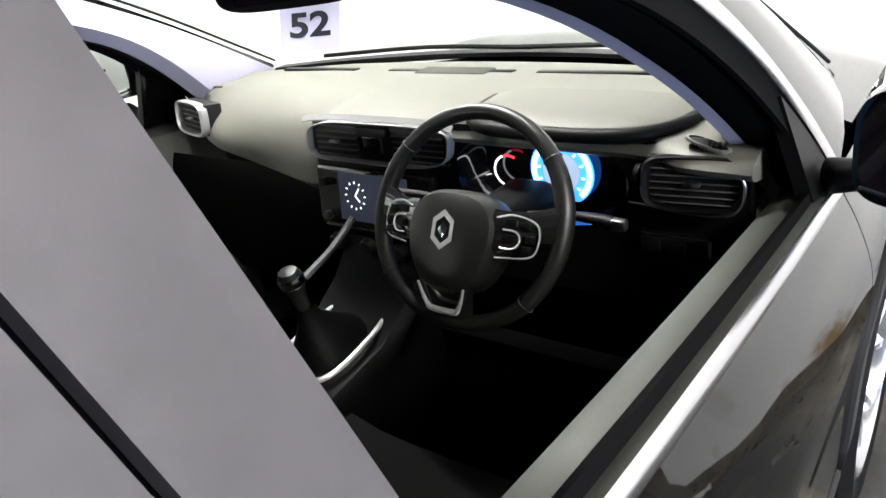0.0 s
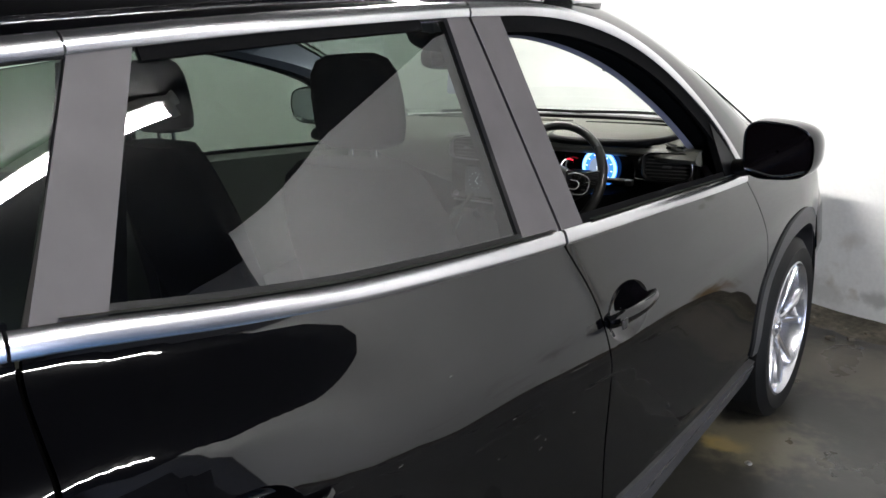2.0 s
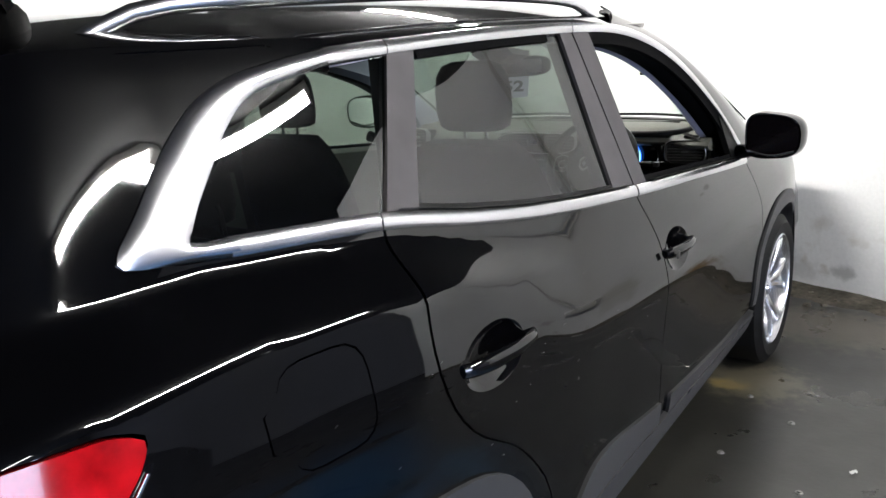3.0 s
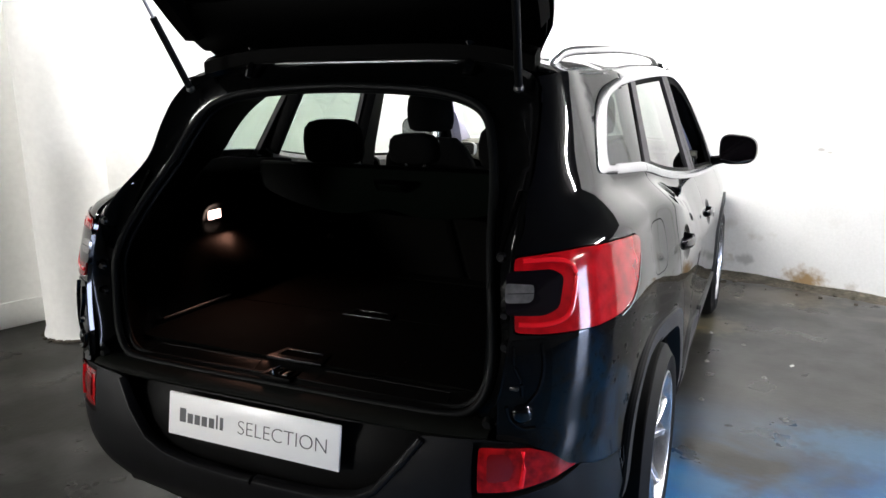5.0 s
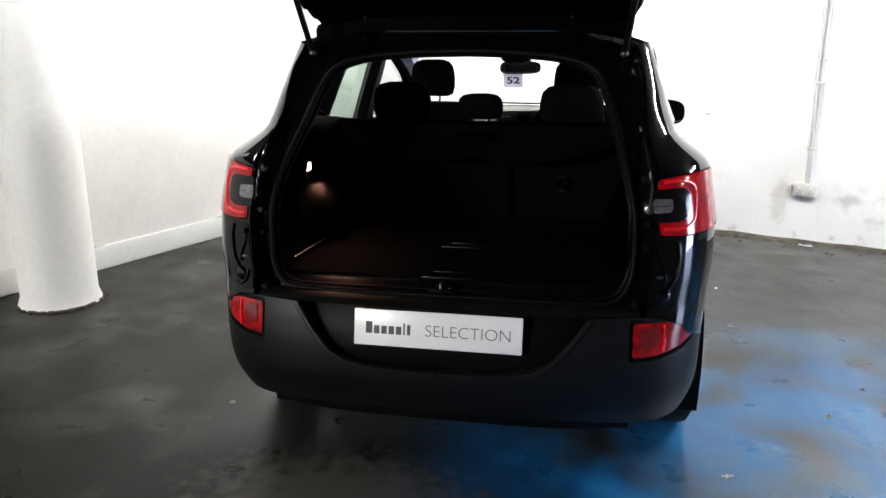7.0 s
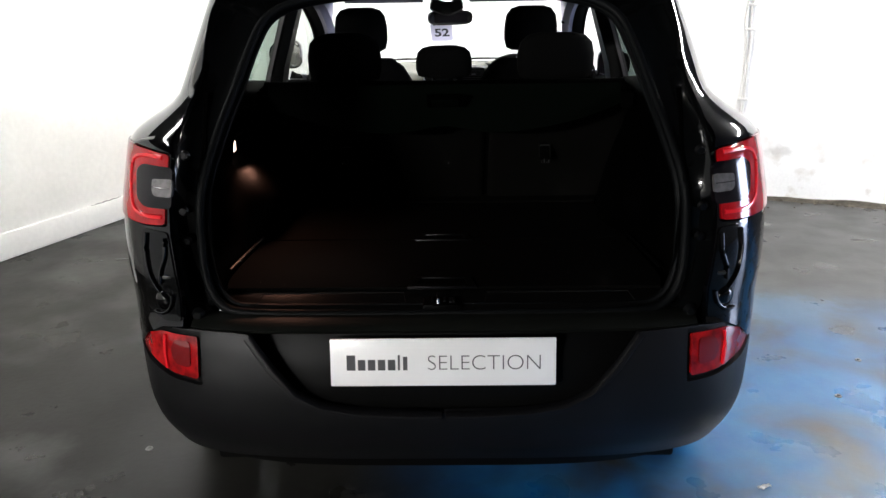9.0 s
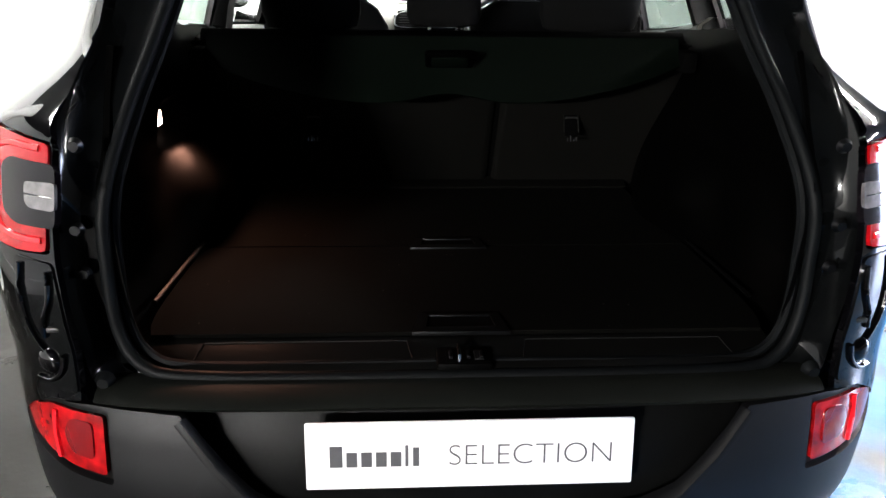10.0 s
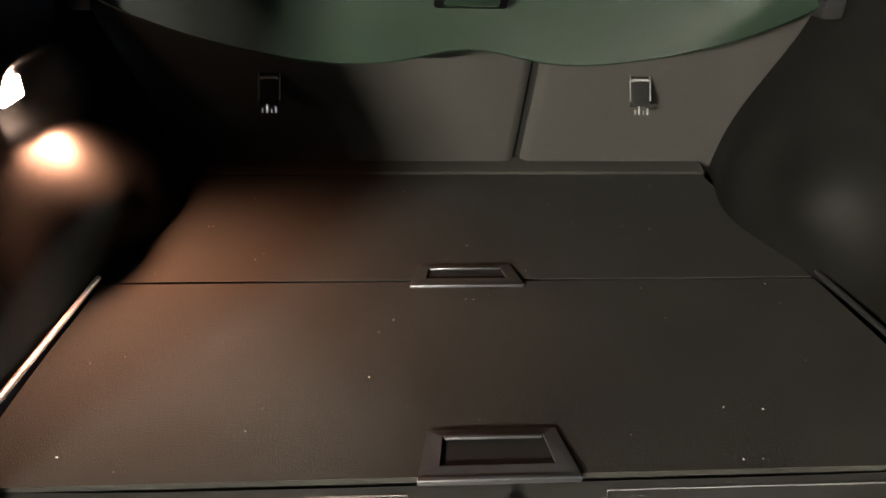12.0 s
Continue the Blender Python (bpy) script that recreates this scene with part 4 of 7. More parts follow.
def roof():
    rows = []
    n = 28
    for k in range(41):
        y = 0.60 + (2.44 - 0.60) * k / 40
        zt = top_fn(max(y, 0.93)) + 0.016 if y > 0.93 else 1.478 + 0.0
        if y > 2.2:
            zt = top_fn(2.2) + 0.016
        zt = 1.505 if y < 1.0 else zt
        x0 = min(side(max(y, 0.62), 1.50), 0.70)
        if y < YK:
            x0 = skin(c_of_y(y, 1.505), 1.505).x
        zc = ROOF_C(y)
        r = []
        for j in range(n + 1):
            f = -1 + 2 * j / n
            a = abs(f)
            x = x0 * math.sin(a * math.pi / 2) ** 0.9
            z = zt + (zc - zt) * max(0.0, 1 - (x / x0) ** 3.2) ** 0.8
            r.append((math.copysign(x, f), y + 0.10 * (1 - f * f) * max(0, (y - 1.9) / 0.5), z))
        rows.append(r)
    part("roof", thick(rows, 0.012), PAINT, car, "black roof panel")
    # headlining
    rows = [[(x * (0.66 if y > 1.2 else 0.50 + 0.16 * (y - 0.62) / 0.58), y, ROOF_C(y) - 0.055 - 0.055 * abs(x) ** 3) for x in np.linspace(-1, 1, 13)] for y in np.linspace(0.62, 2.40, 14)]
    part("headlining", thick(rows, 0.008, (0, 0, 1)), LINER, car, "pale grey headlining")
    for s in (-1, 1):
        pts = []
        for k in range(31):
            f = k / 30
            y = 0.72 + 1.52 * f
            end = min(1, f / 0.10, (1 - f) / 0.12)
            x = side(max(y, 0.8), 1.50) - 0.065 - (0.03 * max(0, 0.15 - f) / 0.15)
            zt = ROOF_C(y)
            pts.append((s * x, y, zt - 0.062 + 0.046 * math.sin(end * math.pi / 2)))
        rail = part("roof_rail", tube(pts, 0.0105, 12, squash=1.3), SATIN, car, "silver roof rail")
    # windscreen frame: the front pillars' painted faces
    for s in (-1, 1):
        rows = []
        pts = [(y + nose(y, s), z) for y, z in top_line if y > 2.15]
        for i, (y, z) in enumerate(pts):
            f = i / (len(pts) - 1)
            x = side(y, z)
            a = Vector((s * (x + 0.001), y, z + 0.014))
            b = ws_edge(f, s)
            mid = (a + b) / 2 + Vector((s * 0.012, 0.012, 0.016))
            rows.append([a, a.lerp(mid, 0.5) + Vector((s * 0.004, 0.002, 0.003)), mid, mid.lerp(b, 0.5) + Vector((s * 0.002, 0.004, 0.004)), b])
        part("front_pillar", thick(rows, 0.010), PAINT, car, "black front pillar")
        part("windscreen_rubber", tube([ws_edge(f, s) + Vector((0, 0.008, 0.010)) for f in np.linspace(0, 1, 20)], 0.0035, 8), RUBBER, car)


def ws_edge(f, s):
    p = curve([(0.575, 2.36, 1.552), (0.628, 2.64, 1.455), (0.688, 2.96, 1.312), (0.735, 3.24, 1.165), (0.755, 3.37, 1.095)], 40)
    k = f * 40
    i = min(int(k), 39)
    q = p[i].lerp(p[i + 1], k - i)
    return Vector((s * q.x, q.y, q.z))


def windscreen():
    rows = []
    for k in range(21):
        f = k / 20
        e = ws_edge(f, 1)
        bow = 0.10 + 0.06 * f
        rows.append([(e.x * q, e.y + bow * (1 - q * q), e.z + 0.012 * (1 - q * q)) for q in np.linspace(-1, 1, 17)])
    w = part("windscreen", grid(rows), GLASS_CLEAR, car, "clear windscreen")
    w.visible_shadow = False
    # bonnet
    rows = []
    for k in range(17):
        f = k / 16
        y = 3.40 + 0.95 * f
        hw = 0.80 - 0.03 * f - 0.16 * max(0, f - 0.6) ** 1.2
        z = 1.060 - 0.045 * f - 0.16 * max(0, f - 0.55) ** 1.8
        rows.append([(hw * q, y + 0.10 * (1 - q * q) * (1 - f * 0.3), z - 0.075 * abs(q) ** 3 + 0.012 * math.exp(-((abs(q) - 0.62) / 0.10) ** 2)) for q in np.linspace(-1, 1, 25)])
    part("bonnet", thick(rows, 0.01), PAINT, car, "black bonnet")
    # scuttle and wipers at the foot of the glass
    part("scuttle", thick([[(x * 0.75, 3.36 + 0.17 * (1 - x * x) + d, 1.085 + 0.006 * (1 - x * x) - 0.03 * (d > 0.05)) for x in np.linspace(-1, 1, 17)] for d in (0.0, 0.05, 0.12)], 0.01), DASH_DARK, car)
    for a, b in (((-0.62, 3.455, 1.100), (0.05, 3.525, 1.105)), ((0.02, 3.53, 1.105), (0.62, 3.455, 1.100))):
        part("wiper", tube(curve([a, ((a[0] + b[0]) / 2, 3.52, 1.108), b], 12), 0.006, 8), DASH_DARK, car)
    # front end
    rows = []
    for z, y, w in ((0.25, 4.28, 0.72), (0.32, 4.38, 0.80), (0.50, 4.43, 0.84), (0.66, 4.42, 0.83), (0.80, 4.38, 0.80), (0.92, 4.30, 0.72)):
        rows.append([(w * math.copysign(abs(math.sin(a)) ** 0.6, a), y - 0.35 * (1 - abs(math.cos(a)) ** 0.6), z) for a in np.linspace(-math.pi / 2, math.pi / 2, 25)])
    part("front_bumper", thick(rows, 0.012), PAINT, car, "black front bumper")
    part("underbody", box(-0.55, 0.55, 0.45, 4.20, 0.20, 0.27, 0.02), DASH_DARK, car)


sides = [side_panels(s) for s in (1, -1)]
roof()
windscreen()

# ---- the car: tail and boot ----
# opening: (x, y, z) of the seal's line on the right half, from the middle of the sill to the middle of the roof
OPEN = [(0.0, 0.134, 0.728), (0.25, 0.134, 0.728), (0.46, 0.139, 0.730), (0.535, 0.150, 0.744), (0.572, 0.166, 0.80), (0.580, 0.178, 0.90), (0.572, 0.190, 1.02), (0.545, 0.265, 1.14), (0.515, 0.365, 1.25), (0.485, 0.43, 1.345), (0.455, 0.468, 1.405), (0.40, 0.487, 1.44), (0.30, 0.505, 1.462), (0.15, 0.512, 1.474), (0.0, 0.515, 1.478)]
seal_half = curve(OPEN, 56)
seal_loop = [Vector(p) for p in seal_half] + [Vector((-p.x, p.y, p.z)) for p in seal_half[-2:0:-1]]


def opening_frame():
    """The painted gutter between the skin's edge and the seal, and the seal itself."""
    outer_r = curve([(0.0, 0.105, 0.700), (0.25, 0.107, 0.700), (0.50, 0.112, 0.702), (0.60, 0.125, 0.722), (0.622, 0.135, 0.80), (0.640, 0.145, 0.93), (0.640, 0.165, 1.08), (0.624, 0.262, 1.18), (0.606, 0.372, 1.27), (0.600, 0.435, 1.37), (0.586, 0.490, 1.45), (0.545, 0.552, 1.508), (0.40, 0.610, 1.540), (0.20, 0.630, 1.560), (0.0, 0.632, 1.566)], 56)
    rows = []
    outer = [Vector(p) for p in outer_r] + [Vector((-p.x, p.y, p.z)) for p in outer_r[-2:0:-1]]
    c = Vector((0, 0.3, 1.08))
    for o, i in zip(outer, seal_loop):
        mid = o.lerp(i, 0.45) + Vector((0, 0.030, 0))
        rows.append([o, o.lerp(mid, 0.3) + Vector((0, 0.012, 0)), mid, i.lerp(mid, 0.35) + Vector((0, 0.008, 0)), i, i + Vector((0, 0.03, 0))])
    part("opening_frame", grid(rows, close_u=True), PAINT_IN, car, "black painted gutter of the boot opening")
    ring = tube([*seal_loop, seal_loop[0]], 0.011, 10, cap=False)
    part("boot_seal", ring, SEAL, car, "dark grey rubber seal")
    ring2 = tube([p + Vector((0, 0.02, 0)) * 1 - (p - c).normalized() * 0.012 for p in [*seal_loop, seal_loop[0]]], 0.009, 8, cap=False)
    part("seal_lip", ring2, SEAL, car)
    for s in (-1, 1):
        # bump stops, plugs and bolts in the gutter
        part("bump_stop", lathe([(0, 0.016), (0.009, 0.016), (0.014, 0.008), (0.016, 0.0), (0, 0)], 20, Matrix.Translation((s * 0.590, 0.128, 0.735)) @ pose(0, 0, 0, 90, 0, 0)), SEAL, car)
        part("plug", lathe([(0, 0.004), (0.016, 0.004), (0.019, 0.0), (0, 0)], 20, Matrix.Translation((s * 0.560, 0.104, 0.708)) @ pose(0, 0, 0, 75, 0, 0)), SILL, car)
        for z, x in ((0.98, 0.612), (0.905, 0.612), (1.11, 0.598)):
            part("bolt", lathe([(0, 0.010), (0.008, 0.010), (0.010, 0.004), (0.013, 0.0), (0, 0)], 12, Matrix.Translation((s * x, 0.172 + 0.2 * max(0, z - 1.05), z)) @ pose(0, 0, 0, 90, 0, 0)), PULL_METAL, car)


def tail_lights():
    for s in (1, -1):
        body = panel("tail_light", tail_light_outline(), RED, car, s=s, step=0.02, lift=0.004, depth=0.018, label="red tail light with a smoked inner field")
        fieldp = rounded([across(0.624, 0.992), across(0.700, 0.990), across(0.726, 1.005), across(0.728, 1.070), across(0.705, 1.087), across(0.618, 1.085)], 0.016, 4)
        field = panel("inner_field", fieldp, SMOKE, body, s=s, step=0.02, lift=0.0062, depth=0.012)
        panel("reversing_lamp", rounded([across(0.621, 1.018), across(0.668, 1.018), across(0.676, 1.026), across(0.674, 1.056), across(0.618, 1.060)], 0.008, 2), CLEARLENS, body, s=s, step=0.015, lift=0.0085, depth=0.006, label="clear reversing lamp lens")
        strip("lamp_fin", [across(0.624, 1.038), across(0.648, 1.038), across(0.674, 1.038)], SMOKE, field, 0.0012, 0.0012, 0.011, s)
        # C-shaped light guide round the field
        guide = [across(x, z) for x, z in spline2([(0.652, 0.972), (0.705, 0.970), (0.738, 0.980), (0.750, 1.008), (0.750, 1.066), (0.738, 1.095), (0.705, 1.106), (0.648, 1.105)], 28)]
        strip("light_guide", guide, RED_BRIGHT, body, 0.0060, 0.0060, 0.0075, s)
        # chrome strip added below the lamp in place of the body's highlight
        strip("edge_highlight", [along(y, z) for y, z in spline2([(0.36, 0.950), (0.43, 0.963), (0.50, 1.001), (0.560, 1.056)], 16)], CHROME, body, 0.003, 0.003, 0.005, s)


def shut_faces():
    """The stepped, glossy face below each tail light that the closed gate covers."""
    for s in (1, -1):
        face = panel("shut_face", rounded([across(0.622, 0.726), across(0.668, 0.722), across(0.705, 0.735), across(0.722, 0.80), across(0.722, 0.90), across(0.712, 0.940), across(0.640, 0.938), across(0.622, 0.80)], 0.012, 3), PAINT_IN, car, s=s, step=0.02, lift=0.003, depth=0.006, label="black painted step below the tail light")
        for line in ([(0.700, 0.930), (0.706, 0.88), (0.700, 0.83), (0.682, 0.80), (0.672, 0.79)], [(0.646, 0.925), (0.650, 0.88), (0.664, 0.845), (0.668, 0.815)], [(0.636, 0.790), (0.645, 0.760), (0.668, 0.740), (0.694, 0.738)]):
            strip("crease", [across(x, z) for x, z in spline2(line, 14)], PAINT, face, 0.005, 0.004, 0.010, s)
        p = skin(c_of_x(0.668, 0.772), 0.772, s)
        pad = part("buffer_pad", lathe([(0, 0.013), (0.012, 0.012), (0.021, 0.008), (0.025, 0.001), (0.025, -0.01)], 24, Matrix.Translation(p) @ pose(0, 0, 0, 90, 0, s * 28)), PAINT, face)
        p = skin(c_of_x(0.652, 0.832), 0.832, s)
        part("clip", box(-0.010, 0.010, -0.008, 0.004, -0.004, 0.004, 0.002, m=Matrix.Translation(p)), DARKMETAL, face)


def rear_bumper():
    recess = [across(0.455, 0.712), across(0.40, 0.64), across(0.345, 0.575), across(0.29, 0.545), across(0.20, 0.528), (1.0, 0.522)]
    fog = fog_outline(0.013)
    for s in (1, -1):
        upper = [along(0.475, 0.560), along(0.42, 0.572), along(0.30, 0.597), across(0.765, 0.637), across(0.735, 0.672), across(0.685, 0.702), across(0.60, 0.712)]
        poly = [(1.0, 0.522)] + recess[-2::-1] + [across(0.50, 0.714), across(0.60, 0.713)] + upper[::-1][1:] + [along(0.50, 0.50), along(0.545, 0.40), along(0.53, 0.34), along(0.40, 0.315), across(0.66, 0.325), across(0.45, 0.345), (1.0, 0.345)]
        b = panel("rear_bumper", poly, BUMPER, car, holes=[fog], s=s, step=0.022, depth=0.02, label="dark grey plastic rear bumper")
        lp = panel("fog_light", fog_outline(), RED_FOG, b, s=s, step=0.016, lift=-0.004, depth=0.02, label="red rear fog light")
        # darker red patch towards the lens's inner end
        panel("fog_dark_patch", rounded([across(0.606, 0.618), across(0.650, 0.620), across(0.662, 0.650), across(0.648, 0.680), across(0.604, 0.682)], 0.012, 3), RED_DARK, lp, s=s, step=0.015, lift=-0.001, depth=0.003)
        # bright red strip painted on for the highlight of the lens
        strip("lens_glint", [across(0.676, 0.602), across(0.680, 0.645), across(0.676, 0.686)], RED_BRIGHT, lp, 0.005, 0.005, 0.002, s)
        panel("fog_bezel", fog_outline(0.015), DASH_DARK, b, s=s, step=0.016, lift=-0.012, depth=0.01)
        # rolled edge over the plate recess
        strip("bumper_edge", [across(0.452, 0.706), across(0.40, 0.637), across(0.345, 0.572), across(0.29, 0.542), across(0.20, 0.525), across(0.10, 0.520), across(0.005, 0.519)], BUMPER, b, 0.005, 0.012, 0.012, s, cap=False)
    # recess with the plate
    rows = []
    for z, dy in ((0.712, 0.040), (0.66, 0.026), (0.60, 0.022), (0.55, 0.024), (0.515, 0.030)):
        rows.append([(x, rear_y(z) + dy + 0.06 * (abs(x) / 0.47) ** 4 + 0.0, z) for x in np.linspace(-0.47, 0.47, 25)])
    pan = part("plate_panel", thick(rows, 0.01, (0, 1, 0)), DASH_DARK, car, "black plastic field round the number plate")
    # sill trim over the bumper
    rows = []
    for k in range(31):
        x = -0.60 + 1.2 * k / 30
        e = (abs(x) / 0.60) ** 6 * 0.03
        rows.append([(x, 0.068 + e, 0.706), (x, 0.060 + e, 0.716), (x, 0.072 + e, 0.724), (x, 0.110 + e * 0.4, 0.729), (x, 0.140, 0.731), (x, 0.158, 0.728), (x, 0.166, 0.715)])
    part("loading_sill", grid(rows), SILL, car, "grey plastic loading sill")
    # lower skirt and tow cover
    rows = []
    for k in range(25):
        x = -0.58 + 1.16 * k / 24
        rows.append([(x, 0.12 + 0.10 * (abs(x) / 0.66) ** 4, 0.350), (x, 0.15 + 0.10 * (abs(x) / 0.66) ** 4, 0.29), (x, 0.28, 0.25)])
    part("rear_skirt", thick(rows, 0.01, (0, 1, 0)), DASH_DARK, car)
    part("rear_panel", box(-0.60, 0.60, 0.17, 0.20, 0.30, 0.70, 0.01), DASH_DARK, car)
    number_plate()


def fog_outline(g=0.0):
    return rounded([across(0.588 - g, 0.592 - g), across(0.66, 0.594 - g), along(0.165, 0.612 - g), along(0.235 + g, 0.632), along(0.20, 0.652 + g), across(0.735, 0.672 + g), across(0.69, 0.692 + g), across(0.585 - g, 0.696 + g)], 0.008, 2)


def number_plate():
    p = empty("number_plate", "white dealer plate with grey lettering on the rear bumper", "plate", at=(0, 0.018, 0.655))
    p.rotation_euler = (radians(-10), 0, 0)
    part("plate", box(-0.26, 0.26, 0.0, 0.008, -0.0565, 0.0565, 0.0035), PLATE_WHITE, p)
    # a maker's word stands as plain bars
    for x0, w, h in ((-0.222, 0.020, 0.036), (-0.196, 0.017, 0.025), (-0.173, 0.017, 0.025), (-0.150, 0.017, 0.025), (-0.127, 0.017, 0.025), (-0.104, 0.005, 0.036), (-0.092, 0.010, 0.032)):
        part("print_bar", box(x0, x0 + w, -0.0006, 0.001, -0.018, -0.018 + h), PRINT_GREY, p, smooth=False)
    cu = bpy.data.curves.new("word", "FONT")
    cu.body = "SELECTION"
    cu.size, cu.align_x, cu.extrude, cu.space_character = 0.0515, "LEFT", 0.0006, 0.98
    cu.offset = -0.0011
    ob = new("tmp_word", cu)
    dg = bpy.context.evaluated_depsgraph_get()
    me = bpy.data.meshes.new_from_object(ob.evaluated_get(dg))
    bpy.data.objects.remove(ob)
    w = max(v.co.x for v in me.vertices)
    k = 0.262 / w
    for v in me.vertices:
        v.co = Vector((-0.038 + v.co.x * k, -0.0002 - v.co.z, -0.018 + v.co.y))
    link_mesh("lettering", me, PRINT_GREY, p)


def tailgate():
    """The raised tailgate: outer skin, lining, glass, hinge bar, wiper motor cover."""
    hinge = Vector((0, 0.64, 1.573))
    # closed shape, in u along the gate from the hinge and x across
    ang = radians(TAIL_ANGLE)
    du = Vector((0, -math.cos(ang), math.sin(ang)))
    dn = Vector((0, -math.sin(ang), -math.cos(ang)))  # towards the inside of the gate, below

    def at(x, u, d):
        return hinge + Vector((x, 0, 0)) + du * u + dn * d

    half = smooth_fn([(0.0, 0.54), (0.03, 0.570), (0.07, 0.588), (0.2, 0.602), (0.5, 0.61), (0.75, 0.61), (0.95, 0.60), (1.05, 0.54)])
    belly = smooth_fn([(0.0, 0.0), (0.2, -0.03), (0.55, -0.04), (0.75, -0.10), (0.95, -0.09), (1.05, -0.03)])
    skinr = []
    for u in np.linspace(-0.02, 1.05, 28):
        w = half(max(u, 0))
        skinr.append([at(w * q, u, belly(max(u, 0)) - 0.03 * (1 - q * q) - 0.02) for q in np.linspace(-1, 1, 21)])
    gate = part("tailgate", thick(skinr, 0.015, dn), PAINT, car, "raised black tailgate")
    lin = []
    for u in (0.03, 0.045, 0.08, 0.13, 0.18, 0.205, 0.215):
        w = half(u) - 0.012
        bulge = 0.045 * math.sin(math.pi * min(1, max(0, (u - 0.03) / 0.185)))
        lin.append([at(w * q, u, 0.006 + bulge * (1 - abs(q) ** 4) + 0.004) for q in np.linspace(-1, 1, 25)])
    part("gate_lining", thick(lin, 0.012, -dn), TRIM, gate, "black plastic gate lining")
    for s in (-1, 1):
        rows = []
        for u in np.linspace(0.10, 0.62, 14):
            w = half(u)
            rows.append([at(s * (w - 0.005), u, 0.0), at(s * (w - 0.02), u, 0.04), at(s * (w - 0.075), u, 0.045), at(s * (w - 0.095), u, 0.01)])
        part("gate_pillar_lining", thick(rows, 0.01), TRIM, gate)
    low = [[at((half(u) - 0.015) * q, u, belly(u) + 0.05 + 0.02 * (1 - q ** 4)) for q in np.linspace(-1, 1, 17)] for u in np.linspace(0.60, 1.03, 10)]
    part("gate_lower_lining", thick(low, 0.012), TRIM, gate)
    lip = []
    for yy, zt, zb in ((0.585, 1.592, 1.552), (0.605, 1.606, 1.550), (0.64, 1.614, 1.553), (0.68, 1.614, 1.562), (0.70, 1.604, 1.575), (0.706, 1.592, 1.584)):
        w = 0.545 - 0.05 * max(0.0, (yy - 0.63) / 0.076) ** 2
        up = [(w * q, yy, zt - 0.040 * abs(q) ** 4) for q in np.linspace(-1, 1, 25)]
        lip.append(up + [(x, y0, zb - 0.040 * abs(x / w) ** 4) for x, y0, _ in reversed(up)])
    part("spoiler", grid(lip, close_v=True, cap=True), TRIM, gate, "black roof spoiler on the tailgate")
    bar = [at(x, -0.012, 0.026) for x in np.linspace(-0.30, 0.34, 9)]
    part("hinge_strip", tube(bar, 0.006, 8), CHROME, gate, "bright metal strip along the hinge edge")
    for s in (-1, 1):
        h = [(s * 0.36, 0.57, 1.505), (s * 0.36, 0.58, 1.530), (s * 0.36, 0.60, 1.555), at(s * 0.36, 0.06, 0.01)]
        part("hinge", tube(curve(h, 12), 0.012, 8), PAINT_IN, gate)
        a, b = Vector((s * 0.530, 0.500, 1.470)), at(s * 0.575, 0.45, 0.040)
        m = a.lerp(b, 0.52)
        st = part("gas_strut", tube([a, a.lerp(b, 0.25), m], 0.0105, 12), DASH_DARK, gate, "black gas strut")
        part("strut_rod", tube([m, m.lerp(b, 0.5), b], 0.0045, 10), RAIL_SILVER, st)
        part("strut_ball", lathe([(0, -0.012), (0.012, -0.006), (0.014, 0.0), (0.012, 0.008), (0, 0.012)], 14, Matrix.Translation(a)), DARKMETAL, st)


TAIL_ANGLE = 46.0


